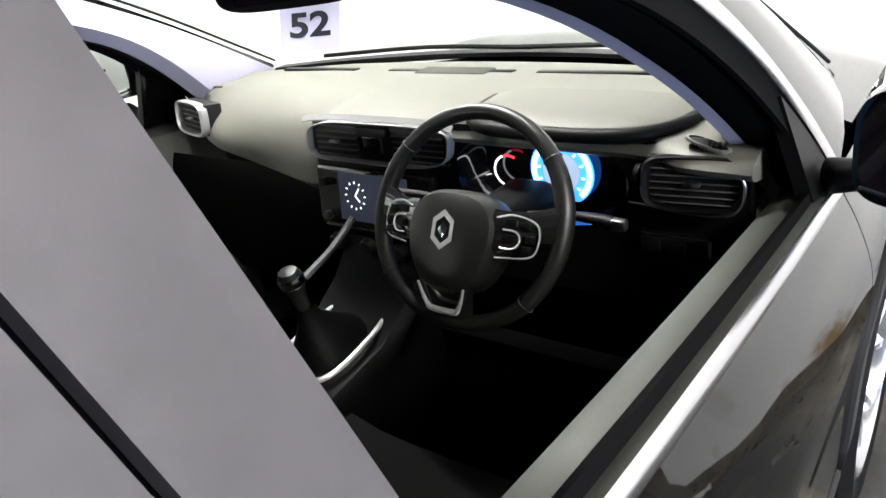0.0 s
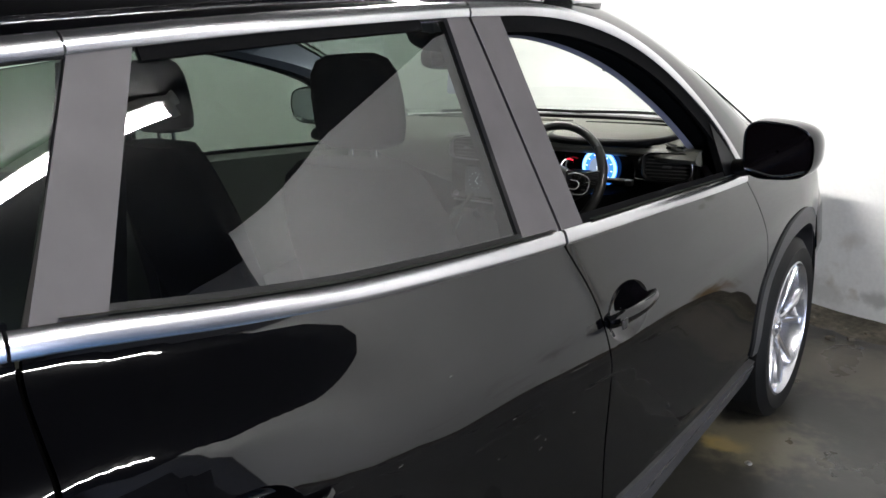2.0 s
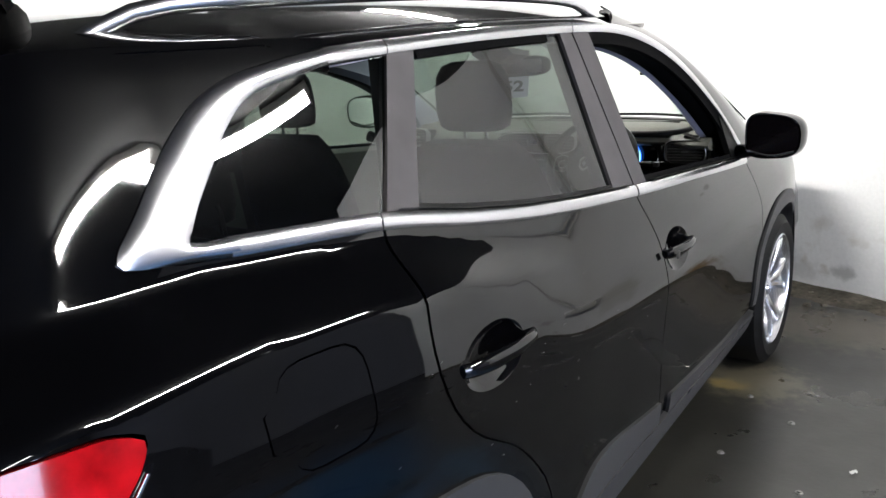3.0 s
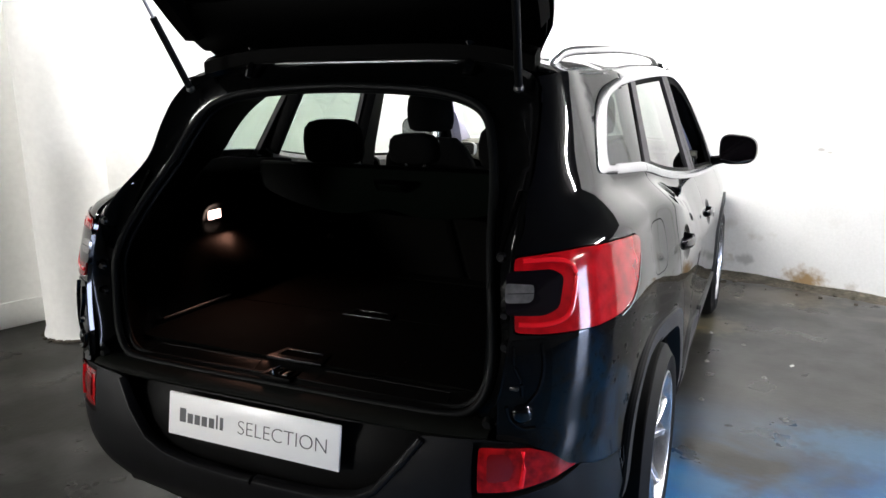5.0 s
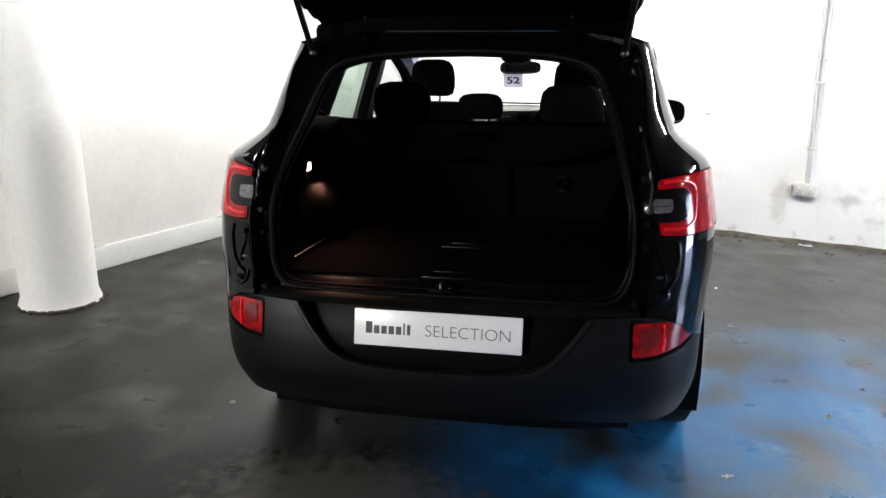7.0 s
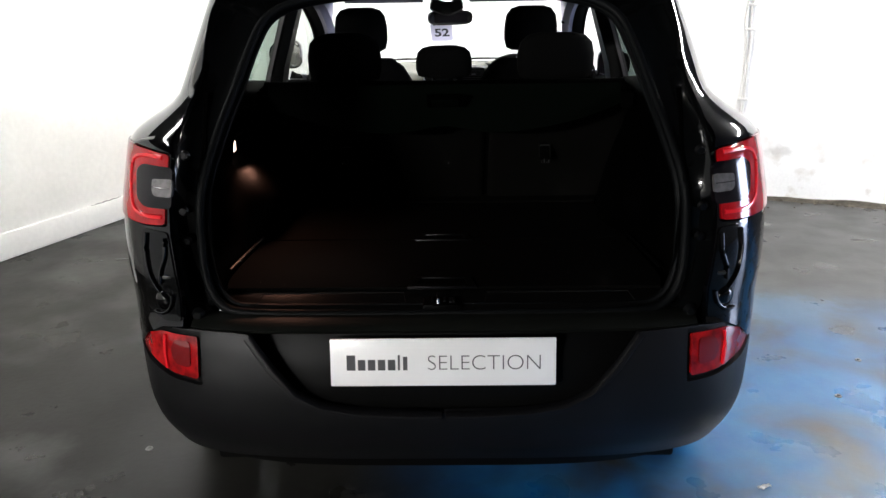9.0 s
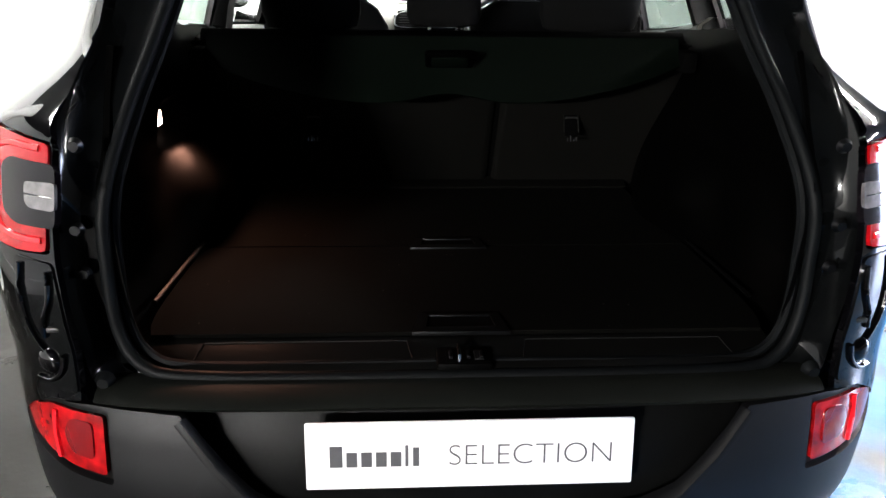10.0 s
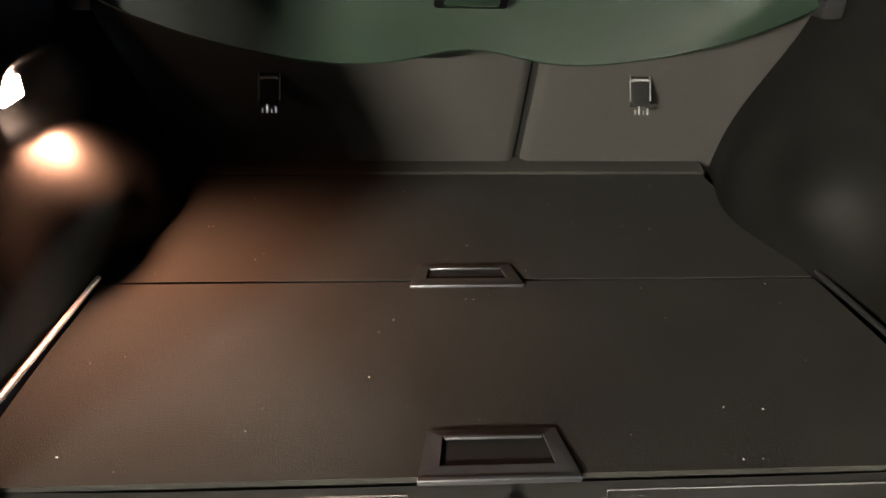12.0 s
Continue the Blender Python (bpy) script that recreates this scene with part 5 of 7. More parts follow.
def boot():
    Z = 0.761
    # carpeted false floor in two boards with a joint
    def board(name, y0, y1):
        rows = []
        n = 12
        for k in range(n + 1):
            y = y0 + (y1 - y0) * k / n
            wl, wr = boot_w(y) - 0.004, boot_w(y) - 0.004
            rows.append([(x, y, Z) for x in np.linspace(-wl, wr, 41)])
        bm = thick(rows, 0.02, (0, 0, -1))
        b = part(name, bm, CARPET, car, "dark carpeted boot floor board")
        return b
    boot_w = smooth_fn([(0.20, 0.50), (0.235, 0.555), (0.33, 0.565), (0.60, 0.555), (0.70, 0.548), (1.10, 0.53)])
    front = board("boot_floor", 0.636, 1.10)
    rear = board("boot_floor", 0.227, 0.630)
    for y, deep, par in ((0.617, 0.062, front), (0.222, 0.074, rear)):
        # recessed pull: frame, hollow and bright lip
        fr = bmesh.new()
        x0, x1 = -0.090, 0.084
        cx = -0.003
        o = [(x0, y, Z + 0.003), (x1, y, Z + 0.003), (x1 - 0.014, y + deep, Z + 0.002), (x0 + 0.014, y + deep, Z + 0.002)]
        i = [(x0 + 0.024, y + 0.016, Z + 0.004), (x1 - 0.024, y + 0.016, Z + 0.004), (x1 - 0.030, y + deep - 0.013, Z + 0.004), (x0 + 0.030, y + deep - 0.013, Z + 0.004)]
        d = [(a, b, Z - 0.002) for a, b, _ in i]
        grid([o, i, d], close_v=True, bm=fr)
        h = part("pull_frame", fr, SILL_PLATE, par, "black plastic recessed pull", smooth=False)
        # flush black sheet in place of the shade inside the hollow
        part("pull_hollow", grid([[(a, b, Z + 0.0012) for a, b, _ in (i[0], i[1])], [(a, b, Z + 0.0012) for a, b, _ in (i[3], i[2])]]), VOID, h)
        part("pull_lip", box(x0, x1, y - 0.005, y + 0.001, Z - 0.004, Z + 0.0045, 0.0015), PULL_METAL, h)
        part("pull_grip", box(x0 + 0.032, x1 - 0.032, y + deep - 0.017, y + deep - 0.011, Z + 0.001, Z + 0.0055, 0.002), PULL_METAL, h)
    # sill plate between floor and seal
    rows = []
    for x in np.linspace(-0.55, 0.55, 33):
        e = 0.02 * (abs(x) / 0.55) ** 6
        rows.append([(x, 0.137 + e, 0.724), (x, 0.141 + e, 0.737), (x, 0.150 + e, 0.743), (x, 0.221 + e * 0.5, 0.7545), (x, 0.2245 + e * 0.5, 0.735)])
    sp = part("sill_plate", grid(rows), SILL_PLATE, car, "black plastic sill plate")
    for x0, x1 in ((-0.46, -0.09), (0.10, 0.47)):
        part("sill_groove", tube([(x0, 0.160, 0.7447), (x0 + 0.01, 0.210, 0.7528), (x1 - 0.01, 0.210, 0.7528), (x1, 0.160, 0.7447)], 0.0012, 6), RUBBER, sp)
    # lock catch in its cup
    cup = part("latch_cup", box(-0.050, 0.045, 0.132, 0.192, 0.728, 0.7510, 0.006), LINING, car, "black cup of the boot lock")
    part("latch_bar", tube([(-0.012, 0.140, 0.745), (-0.012, 0.140, 0.762), (-0.012, 0.175, 0.762), (-0.012, 0.175, 0.745)], 0.0035, 8), CHROME, cup)
    part("latch_plate", box(0.014, 0.030, 0.142, 0.172, 0.7495, 0.7550, 0.002), PULL_METAL, cup)
    # black slab drawn for the shade in the lock's hole
    part("latch_hole", box(-0.034, 0.034, 0.137, 0.183, 0.7505, 0.7520, 0.001), VOID, cup)
    for x in (-0.026, 0.004, 0.026):
        part("latch_claw", box(x - 0.003, x + 0.003, 0.146, 0.168, 0.7515, 0.7570, 0.001), PULL_METAL, cup)
    # side linings, bulging over the wheels
    for s in (-1, 1):
        rows = []
        for k in range(65):
            f = k / 64
            y = 0.185 + (1.12 - 0.185) * f
            row = []
            for j in range(49):
                g = j / 48
                z = 0.70 + (min(1.235, belt_z(max(y, 0.6)) - 0.008) - 0.70) * g
                w = smooth_fn([(0.70, 0.575), (0.80, 0.578), (0.95, 0.590), (1.07, 0.60), (1.11, 0.604), (1.16, 0.610), (1.30, 0.620)])(z)
                hollow = 0.045 * math.exp(-((y - 0.30) / 0.10) ** 2) * max(0, 1 - abs(z - 0.86) / 0.22)
                bulge = 0.075 * math.exp(-((y - 0.86) / 0.20) ** 2 - ((z - 0.80) / 0.20) ** 2) - 0.0
                edge = 0.035 * max(0, 1 - f / 0.10) ** 2
                lim = 0.60 if z < 1.02 else 0.72
                knee = 0.034 * math.exp(-((y - 0.67) / 0.085) ** 2 - ((z - 0.875) / 0.07) ** 2)
                dent = 0.016 * math.exp(-((y - 0.62) / 0.12) ** 2 - ((z - 1.0) / 0.035) ** 2)
                pocket = 0.0 if s > 0 else 0.046 * math.exp(-((y - 0.685) / 0.085) ** 4 - ((z - 1.038) / 0.042) ** 4)
                x = w + hollow + dent + pocket - bulge - knee - edge
                x = min(x, side(max(y, 0.75), z) - 0.03)
                yy = y + max(0.0, z - 1.04) * 0.85 * (1 - f)
                row.append((s * x, yy, z))
            rows.append(row)
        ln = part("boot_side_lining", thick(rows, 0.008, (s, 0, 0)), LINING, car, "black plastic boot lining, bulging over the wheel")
        # lining of the rearmost pillar, from the seal to the quarter glass
        pts_a = [Vector((s * p.x, p.y + 0.02, p.z)) for p in seal_half if 1.13 < p.z < 1.46]
        edge = curve([(0.655, 0.60, 1.10), (0.675, 0.70, 1.235), (0.668, 0.79, 1.335), (0.652, 0.87, 1.40), (0.640, 0.96, 1.445), (0.58, 1.0, 1.485)], len(pts_a) - 1)
        prow = []
        for pa, pe in zip(pts_a, edge):
            pe = Vector((s * pe.x, pe.y, pe.z))
            k = min(1.0, max(0.0, (pa.z - 1.15) / 0.12))
            prow.append([pa, pa.lerp(pe, 0.3) - Vector((s * 0.030 * k, 0, 0)), pa.lerp(pe, 0.7) - Vector((s * 0.045 * k, 0, 0)), pe - Vector((s * 0.045 * k, -0.035, 0)), pe + Vector((0, 0.035, 0))])
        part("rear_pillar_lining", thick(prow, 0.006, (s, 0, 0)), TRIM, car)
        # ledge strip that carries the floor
        # left rail's colour holds the lamp's warm light, right rail's the shade
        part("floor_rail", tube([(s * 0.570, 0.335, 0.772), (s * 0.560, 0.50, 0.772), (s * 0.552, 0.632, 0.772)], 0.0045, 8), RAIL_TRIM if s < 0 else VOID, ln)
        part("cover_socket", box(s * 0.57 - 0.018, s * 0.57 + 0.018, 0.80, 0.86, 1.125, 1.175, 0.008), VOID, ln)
    # lamp in a pocket under the ledge of the lining
    lamp = part("boot_lamp", box(-0.668, -0.640, 0.634, 0.726, 1.016, 1.066, 0.006), LINING, car, "lit boot lamp in the side lining")
    lens = part("lamp_lens", box(-0.646, -0.632, 0.652, 0.712, 1.024, 1.056, 0.004), glow("boot_lamp_face", (1.0, 0.70, 0.58), 0.9), lamp)
    bulb_light = bpy.data.lights.new("boot_bulb", "SPOT")
    bulb_light.energy, bulb_light.color, bulb_light.shadow_soft_size = BOOT_LAMP, (1.0, 0.47, 0.32), 0.030
    bulb_light.spot_size, bulb_light.spot_blend = radians(146), 0.75
    bulb = new("lamp_bulb", bulb_light)
    bulb.parent = lamp
    bulb.matrix_world = Matrix.Translation((-0.552, 0.685, 0.996)) @ Vector((0.07, -0.06, -0.27)).to_track_quat("-Z", "Y").to_matrix().to_4x4()
    # rear seat back, split
    def back(x0, x1, name="seat_back"):
        rows = []
        for z in np.linspace(0.74, 1.185, 12):
            g = (z - 0.74) / 0.445
            y = 1.112 - 0.565 * (z - 0.745) if z < 1.15 else 0.885 + 0.9 * (z - 1.15)
            e = 0.010
            rows.append([(x0, y + 0.012, z), (x0 + e, y + 0.002, z)] + [(x, y, z) for x in np.linspace(x0 + 2 * e, x1 - 2 * e, 12)] + [(x1 - e, y + 0.002, z), (x1, y + 0.012, z)])
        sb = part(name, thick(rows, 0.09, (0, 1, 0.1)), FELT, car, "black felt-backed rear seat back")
        return sb
    l = back(-0.60, 0.134)
    r = back(0.150, 0.60)
    # black strip added behind the split for the shade in the gap
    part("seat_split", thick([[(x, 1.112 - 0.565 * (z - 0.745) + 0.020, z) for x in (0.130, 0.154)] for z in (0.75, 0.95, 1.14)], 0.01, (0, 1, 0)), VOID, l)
    for x, par in ((-0.333, l), (0.337, r)):
        m = Matrix.Translation((x, 0.968, 0.972)) @ pose(0, 0, 0, -29, 0, 0) @ Matrix.Diagonal((1.15, 1, 1.25, 1))
        # solid plate coloured black for the shade inside the slot
        t = part("tether_plate", box(-0.016, 0.016, -0.004, 0.004, -0.030, 0.046, 0.003, m=m), VOID, par, "child-seat anchor slot with a bright surround")
        rim = [(-0.016, -0.022), (-0.016, 0.046), (0.016, 0.046), (0.016, -0.022)]
        part("anchor_rim", tube([m @ Vector((px, -0.0045, pz)) for px, pz in rim], 0.0016, 6), SILL, t)
        part("anchor_mark", box(-0.013, 0.013, -0.0065, -0.004, 0.036, 0.042, 0.001, m=m), SATIN, t)
        part("anchor_bar", tube([m @ Vector((-0.012, -0.004, 0.008)), m @ Vector((-0.012, -0.010, 0.008)), m @ Vector((0.012, -0.010, 0.008)), m @ Vector((0.012, -0.004, 0.008))], 0.0022, 8), DARKMETAL, t)
        for k, (px, w, h) in enumerate(((-0.010, 0.002, 0.007), (-0.003, 0.003, 0.013), (0.004, 0.002, 0.006), (0.010, 0.003, 0.009))):
            part("anchor_symbol", box(px - w / 2, px + w / 2, -0.0065, -0.004, -0.042, -0.042 + h, m=m), SATIN, t)
    part("seat_hinge_cover", thick([[(x, 1.055 + d, 0.770 + h) for x in np.linspace(-0.53, 0.53, 9)] for d, h in ((0.0, 0.0), (0.02, 0.006), (0.06, 0.012))], 0.006, (0, 0, -1)), CARPET, car)


BOOT_LAMP = 0.50


def luggage_cover():
    c = empty("luggage_cover", "grey-green vinyl roller luggage cover with a scalloped flap", "cover")
    rows = []
    for k in range(49):
        x = -0.555 + 1.11 * k / 48
        a = abs(x)
        # scalloped lower edge
        drop = 0.175 - 0.105 * (a / 0.555) ** 2.6 - 0.030 * math.exp(-(x / 0.10) ** 2)
        row = []
        for j in range(9):
            f = j / 8
            row.append((x, 0.862 - FLAP_OUT * f * drop, 1.197 - 0.80 * f * drop - 0.010 * math.sin(math.pi * f)))
        rows.append(row)
    fl = part("flap", thick(rows, 0.004), COVERMAT, c, "scalloped vinyl flap")
    part("cassette", tube([(x, 0.885, 1.185) for x in np.linspace(-0.57, 0.57, 5)], 0.026, 18), TRIM, c)
    m = Matrix.Translation((0.004, 0.738 + 0.055, 1.160)) @ pose(0, 0, 0, 40, 0, 0)
    h = part("handle_frame", box(-0.056, 0.056, -0.012, 0.004, -0.024, 0.024, 0.006, m=m), TRIM, fl)
    part("handle_grip", box(-0.042, 0.042, -0.015, -0.010, -0.014, 0.014, 0.004, m=m), COVERMAT, h)


FLAP_OUT = 0.65

opening_frame()
tail_lights()
shut_faces()
rear_bumper()
tailgate()
boot()
luggage_cover()

# ---- the car: cabin ----
BLUE_GLOW = glow("gauge_blue", (0.05, 0.26, 1.0), 0.20)
CYAN_GLOW = glow("gauge_cyan", (0.30, 0.70, 1.0), 0.42)
WHITE_GLOW = glow("display_white", (0.9, 0.95, 1.0), 0.28)
RED_GLOW = glow("warning_red", (1.0, 0.03, 0.06), 0.25)
SCREEN_DARK = glow("screen_dark", (0.035, 0.042, 0.066), 0.05)
GAUGE_CORE = glow("gauge_core", (0.25, 0.32, 0.45), 0.17)
TAG_WHITE = material("tag_card", (0.55, 0.54, 0.68), 0.5, patch=0.03)
TAG_INK = material("tag_ink", (0.012, 0.012, 0.02), 0.5)
TAG_ORANGE = material("tag_orange", (0.6, 0.2, 0.08), 0.5)


def text_mesh(body, height):
    cu = bpy.data.curves.new("word", "FONT")
    cu.body, cu.size, cu.align_x, cu.extrude = body, 1.0, "CENTER", 0.004
    cu.offset = 0.03
    ob = new("tmp_word", cu)
    dg = bpy.context.evaluated_depsgraph_get()
    me = bpy.data.meshes.new_from_object(ob.evaluated_get(dg))
    bpy.data.objects.remove(ob)
    top = max(v.co.y for v in me.vertices)
    for v in me.vertices:
        v.co *= height / top
    return me


def dashboard():
    n = 57
    rows = []
    for k in range(n):
        x = -0.76 + 1.52 * k / (n - 1)
        a = abs(x) / 0.76
        back = 3.37 - 0.16 * a ** 2.2
        hump = 0.012 * math.exp(-((x - 0.42) / 0.20) ** 4)
        low = 1.0 / (1 + math.exp((x + 0.125) / 0.012))  # 1 on the passenger's side
        right = 1.0 / (1 + math.exp((0.625 - x) / 0.012))
        lip = 2.925 - 0.035 * right
        turn_in = 0.10 * min(1, max(0, (-0.48 - x) / 0.22)) ** 1.5
        z_low = 0.915 + 0.25 * max(0, -0.19 - x)
        drv = [(back + 0.045, 1.085), (back + 0.03, 1.098 + 0.010 * a * a), (3.26 - 0.10 * a ** 2, 1.106), (3.14 - 0.06 * a * a, 1.110 + 0.4 * hump), (3.06, 1.110 + hump), (3.00, 1.107 + hump), (lip, 1.100 + 0.8 * hump), (lip - 0.016, 1.090 + 0.6 * hump), (lip - 0.024, 1.080), (lip - 0.020, 1.072), (lip - 0.005, 1.064), (lip + 0.03, 1.055)]
        psg = drv[:4] + [(3.07 + 0.3 * turn_in, 1.106), (3.015 + 0.6 * turn_in, 1.096), (2.972 + turn_in, 1.078)]
        psg += [(yy + turn_in, 1.058 + (z_low - 1.058) * f) for yy, f in ((2.945, 0.0), (2.928, 0.3), (2.920, 0.6), (2.922, 0.85), (2.945, 1.0))]
        rows.append([(x, p[0] * low + q[0] * (1 - low), p[1] * low + q[1] * (1 - low) - 0.02 * max(0, a - 0.55)) for p, q in zip(psg, drv)])
    bm = grid(rows, cap=True)
    d = part("dashboard", bm, DASH, car, "grey-green soft dashboard")
    # dark fascia with the instruments' hole
    def face(x, z, s=1):
        return Vector((x, 2.908 + 0.10 * max(0.0, 0.96 - z), z))
    hole = [(0.395 + 0.168 * math.copysign(abs(math.cos(a)) ** 0.7, math.cos(a)), 1.010 + 0.078 * math.copysign(abs(math.sin(a)) ** 0.8, math.sin(a))) for a in (2 * math.pi * k / 40 for k in range(40))]
    panel("fascia", [(-0.14, 0.80), (0.75, 0.80), (0.75, 1.068), (0.62, 1.092), (0.57, 1.105), (0.20, 1.105), (0.16, 1.09), (-0.14, 1.075)], DASH_DARK, d, holes=[hole], fn=face, step=0.05, depth=0.03)
    rows = []
    for x in np.linspace(-0.76, 0.76, 21):
        rows.append([(x, 2.965, 0.955), (x, 2.935, 0.90), (x, 2.93, 0.82), (x, 2.97, 0.70), (x, 3.05, 0.58), (x, 3.25, 0.45)])
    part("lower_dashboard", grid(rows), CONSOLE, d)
    # windscreen vents and the pad over the instruments
    for x0, x1 in ((-0.60, -0.33), (-0.22, 0.14), (0.20, 0.52)):
        part("demister_slot", box(x0, x1, 3.270, 3.292, 1.098, 1.1075, 0.003), DASH_DARK, d)
    part("speaker_grille", box(-0.12, 0.08, 3.245, 3.305, 1.098, 1.1095, 0.006), DASHSHADE, d)
    # pad over the instruments with a rolled gloss edge
    hood, edge = [], []
    for k in range(33):
        a = math.pi * k / 32
        ca, sa = math.copysign(abs(math.cos(a)) ** 0.6, math.cos(a)), abs(math.sin(a)) ** 0.7
        row = []
        for f, h in ((0.0, 0.014), (0.4, 0.014), (0.75, 0.010), (0.93, 0.004), (1.0, -0.004)):
            row.append((0.435 + 0.205 * ca * f, 3.06 - 0.180 * sa * f, 1.118 + h))
        hood.append(row)
        edge.append(Vector((0.435 + 0.203 * ca, 3.06 - 0.178 * sa, 1.106)))
    part("instrument_hood", grid(hood), DASH, d)
    part("hood_edge", tube(edge, 0.013, 10), DASH_DARK, d)
    line = curve([(0.738, 2.876, 1.074), (0.748, 2.878, 1.045), (0.735, 2.874, 1.008), (0.68, 2.874, 1.000), (0.574, 2.882, 1.004)], 40)
    part("vent_line", tube(line, 0.0028, 8), SATIN, d)
    # instrument cave
    cave = []
    for f, y in ((1.0, 2.906), (0.97, 2.95), (0.92, 2.985)):
        cave.append([(0.395 + 0.165 * f * math.copysign(abs(math.cos(a)) ** 0.7, math.cos(a)), y, 1.015 + 0.080 * f * math.copysign(abs(math.sin(a)) ** 0.8, math.sin(a))) for a in (2 * math.pi * k / 40 for k in range(40))])
    clus = part("instrument_binnacle", grid(cave, close_v=True), GLOSSBLACK, d)
    part("cluster_face", grid([[(0.23 + 0.33 * q, 2.986, 0.935 + 0.16 * w) for q in (0, 1)] for w in (0, 1)]), GLOSSBLACK, clus)

    def disc(name, x, z, r0, r1, mat, y, a0=0, a1=360, n=48):
        rows = [[(x + r * math.cos(radians(a0 + (a1 - a0) * k / n)), y, z + r * math.sin(radians(a0 + (a1 - a0) * k / n))) for k in range(n + 1)] for r in (r0, r1)]
        return part(name, grid(rows), mat, clus)
    gx, gz = 0.410, 1.006
    disc("gauge_dial", gx, gz, 0.001, 0.063, BLUE_GLOW, 2.972)
    disc("gauge_ring", gx, gz, 0.050, 0.060, CYAN_GLOW, 2.970, -50, 230)
    disc("gauge_core", gx, gz, 0.001, 0.036, GAUGE_CORE, 2.969)
    for a in range(-40, 230, 30):
        c, s = math.cos(radians(a)), math.sin(radians(a))
        part("gauge_mark", box(-0.003, 0.003, -0.001, 0.001, -0.0015, 0.0015, m=Matrix.Translation((gx + 0.044 * c, 2.9675, gz + 0.044 * s)) @ pose(0, 0, 0, 0, -a, 0)), WHITE_GLOW, clus)
    part("range_number", box(gx - 0.008, gx + 0.010, 2.967, 2.968, gz - 0.006, gz + 0.008), WHITE_GLOW, clus)
    disc("temperature_arc", 0.30, 0.998, 0.028, 0.032, WHITE_GLOW, 2.970, 110, 250, 20)
    disc("warning_arc", 0.30, 0.998, 0.028, 0.033, RED_GLOW, 2.970, 60, 105, 8)
    disc("fuel_arc", 0.535, 1.0, 0.022, 0.026, WHITE_GLOW, 2.968, -40, 20, 8)
    part("warning_lamp", box(0.548, 0.554, 2.93, 2.931, 0.962, 0.966), RED_GLOW, clus)

    # air vents
    def vent(x0, x1, y, z0, z1, slats, slant=0.0, tilt=0.0, mat=DASH_DARK):
        cx, cz = (x0 + x1) / 2, (z0 + z1) / 2
        w, h = (x1 - x0) / 2, (z1 - z0) / 2
        m = Matrix.Translation((cx, y, cz)) @ pose(0, 0, 0, tilt, 0, slant)
        ring = []
        for f, yy in ((1.0, 0.010), (1.02, -0.006), (0.97, -0.012), (0.88, -0.008), (0.86, 0.012)):
            ring.append([m @ Vector((w * f * math.copysign(abs(math.cos(a)) ** 0.45, math.cos(a)), yy, h * f * math.copysign(abs(math.sin(a)) ** 0.5, math.sin(a)))) for a in (2 * math.pi * k / 48 for k in range(48))])
        v = part("air_vent", grid(ring, close_v=True), mat, d, "air vent with a bright surround")
        part("vent_cave", box(-w * 0.93, w * 0.93, 0.004, 0.05, -h * 0.92, h * 0.92, 0.004, m=m), RUBBER, v)
        for k in range(slats):
            zz = -h * 0.74 + 1.48 * h * k / (slats - 1)
            ww = w * 0.88 * (1 - 0.12 * abs(zz / h) ** 3)
            part("vent_slat", box(-ww, ww, -0.002, 0.014, -0.0010, 0.0010, 0.0004, m=m @ pose(0, 0, zz, -20, 0, 0)), SLAT, v)
        part("vent_knob", box(-0.012, 0.012, -0.012, 0.0, -0.003, 0.003, 0.0015, m=m), RAIL_SILVER, v)
        return v
    vent(0.600, 0.748, 2.880, 1.004, 1.088, 7, 6, -6)
    part("vent_wheel", lathe([(0, -0.004), (0.018, -0.004), (0.018, 0.004), (0, 0.004)], 24, Matrix.Translation((0.590, 2.885, 1.05)) @ pose(0, 0, 0, 0, 90, 0)), DASH_DARK, d)
    vent(-0.690, -0.530, 2.950, 1.020, 1.104, 6, -14, -6, SILVERPAINT)
    # centre vents in one silver frame
    fr = []
    cx, cz, w, h = 0.046, 1.059, 0.182, 0.042
    for f, yy in ((1.0, 0.02), (1.012, -0.004), (1.0, -0.008), (0.982, -0.006), (0.975, 0.02)):
        fr.append([(cx + w * f * math.copysign(abs(math.cos(a)) ** 0.4, math.cos(a)) + 0.022 * math.sin(a), 2.893 + yy, cz + h * f * math.copysign(abs(math.sin(a)) ** 0.6, math.sin(a))) for a in (2 * math.pi * k / 56 for k in range(56))])
    cv = part("centre_vent", grid(fr, close_v=True), SILVERPAINT, d, "twin centre air vents in a silver frame")
    part("vent_cave", box(cx - w * 0.93, cx + w * 0.93, 2.898, 2.93, cz - h * 0.9, cz + h * 0.9, 0.004), RUBBER, cv)
    for a0, a1 in ((cx - 0.160, cx - 0.045), (cx + 0.045, cx + 0.165)):
        for k in range(6):
            zz = cz - h * 0.72 + 1.44 * h * k / 5
            part("vent_slat", box(a0, a1, 2.892, 2.908, zz - 0.0009, zz + 0.0009, 0.0004), SLAT, cv)
        part("vent_knob", box((a0 + a1) / 2 - 0.012, (a0 + a1) / 2 + 0.012, 2.883, 2.893, cz - 0.003, cz + 0.003, 0.001), RAIL_SILVER, cv)
    part("vent_divider", box(cx - 0.040, cx + 0.040, 2.886, 2.905, cz - h * 0.8, cz + h * 0.8, 0.004), DASH_DARK, cv)
    for x in (-0.030, 0.030):
        part("vent_wheel", box(cx + x - 0.003, cx + x + 0.003, 2.879, 2.89, cz - 0.016, cz + 0.016, 0.002), GLOSSBLACK, cv)
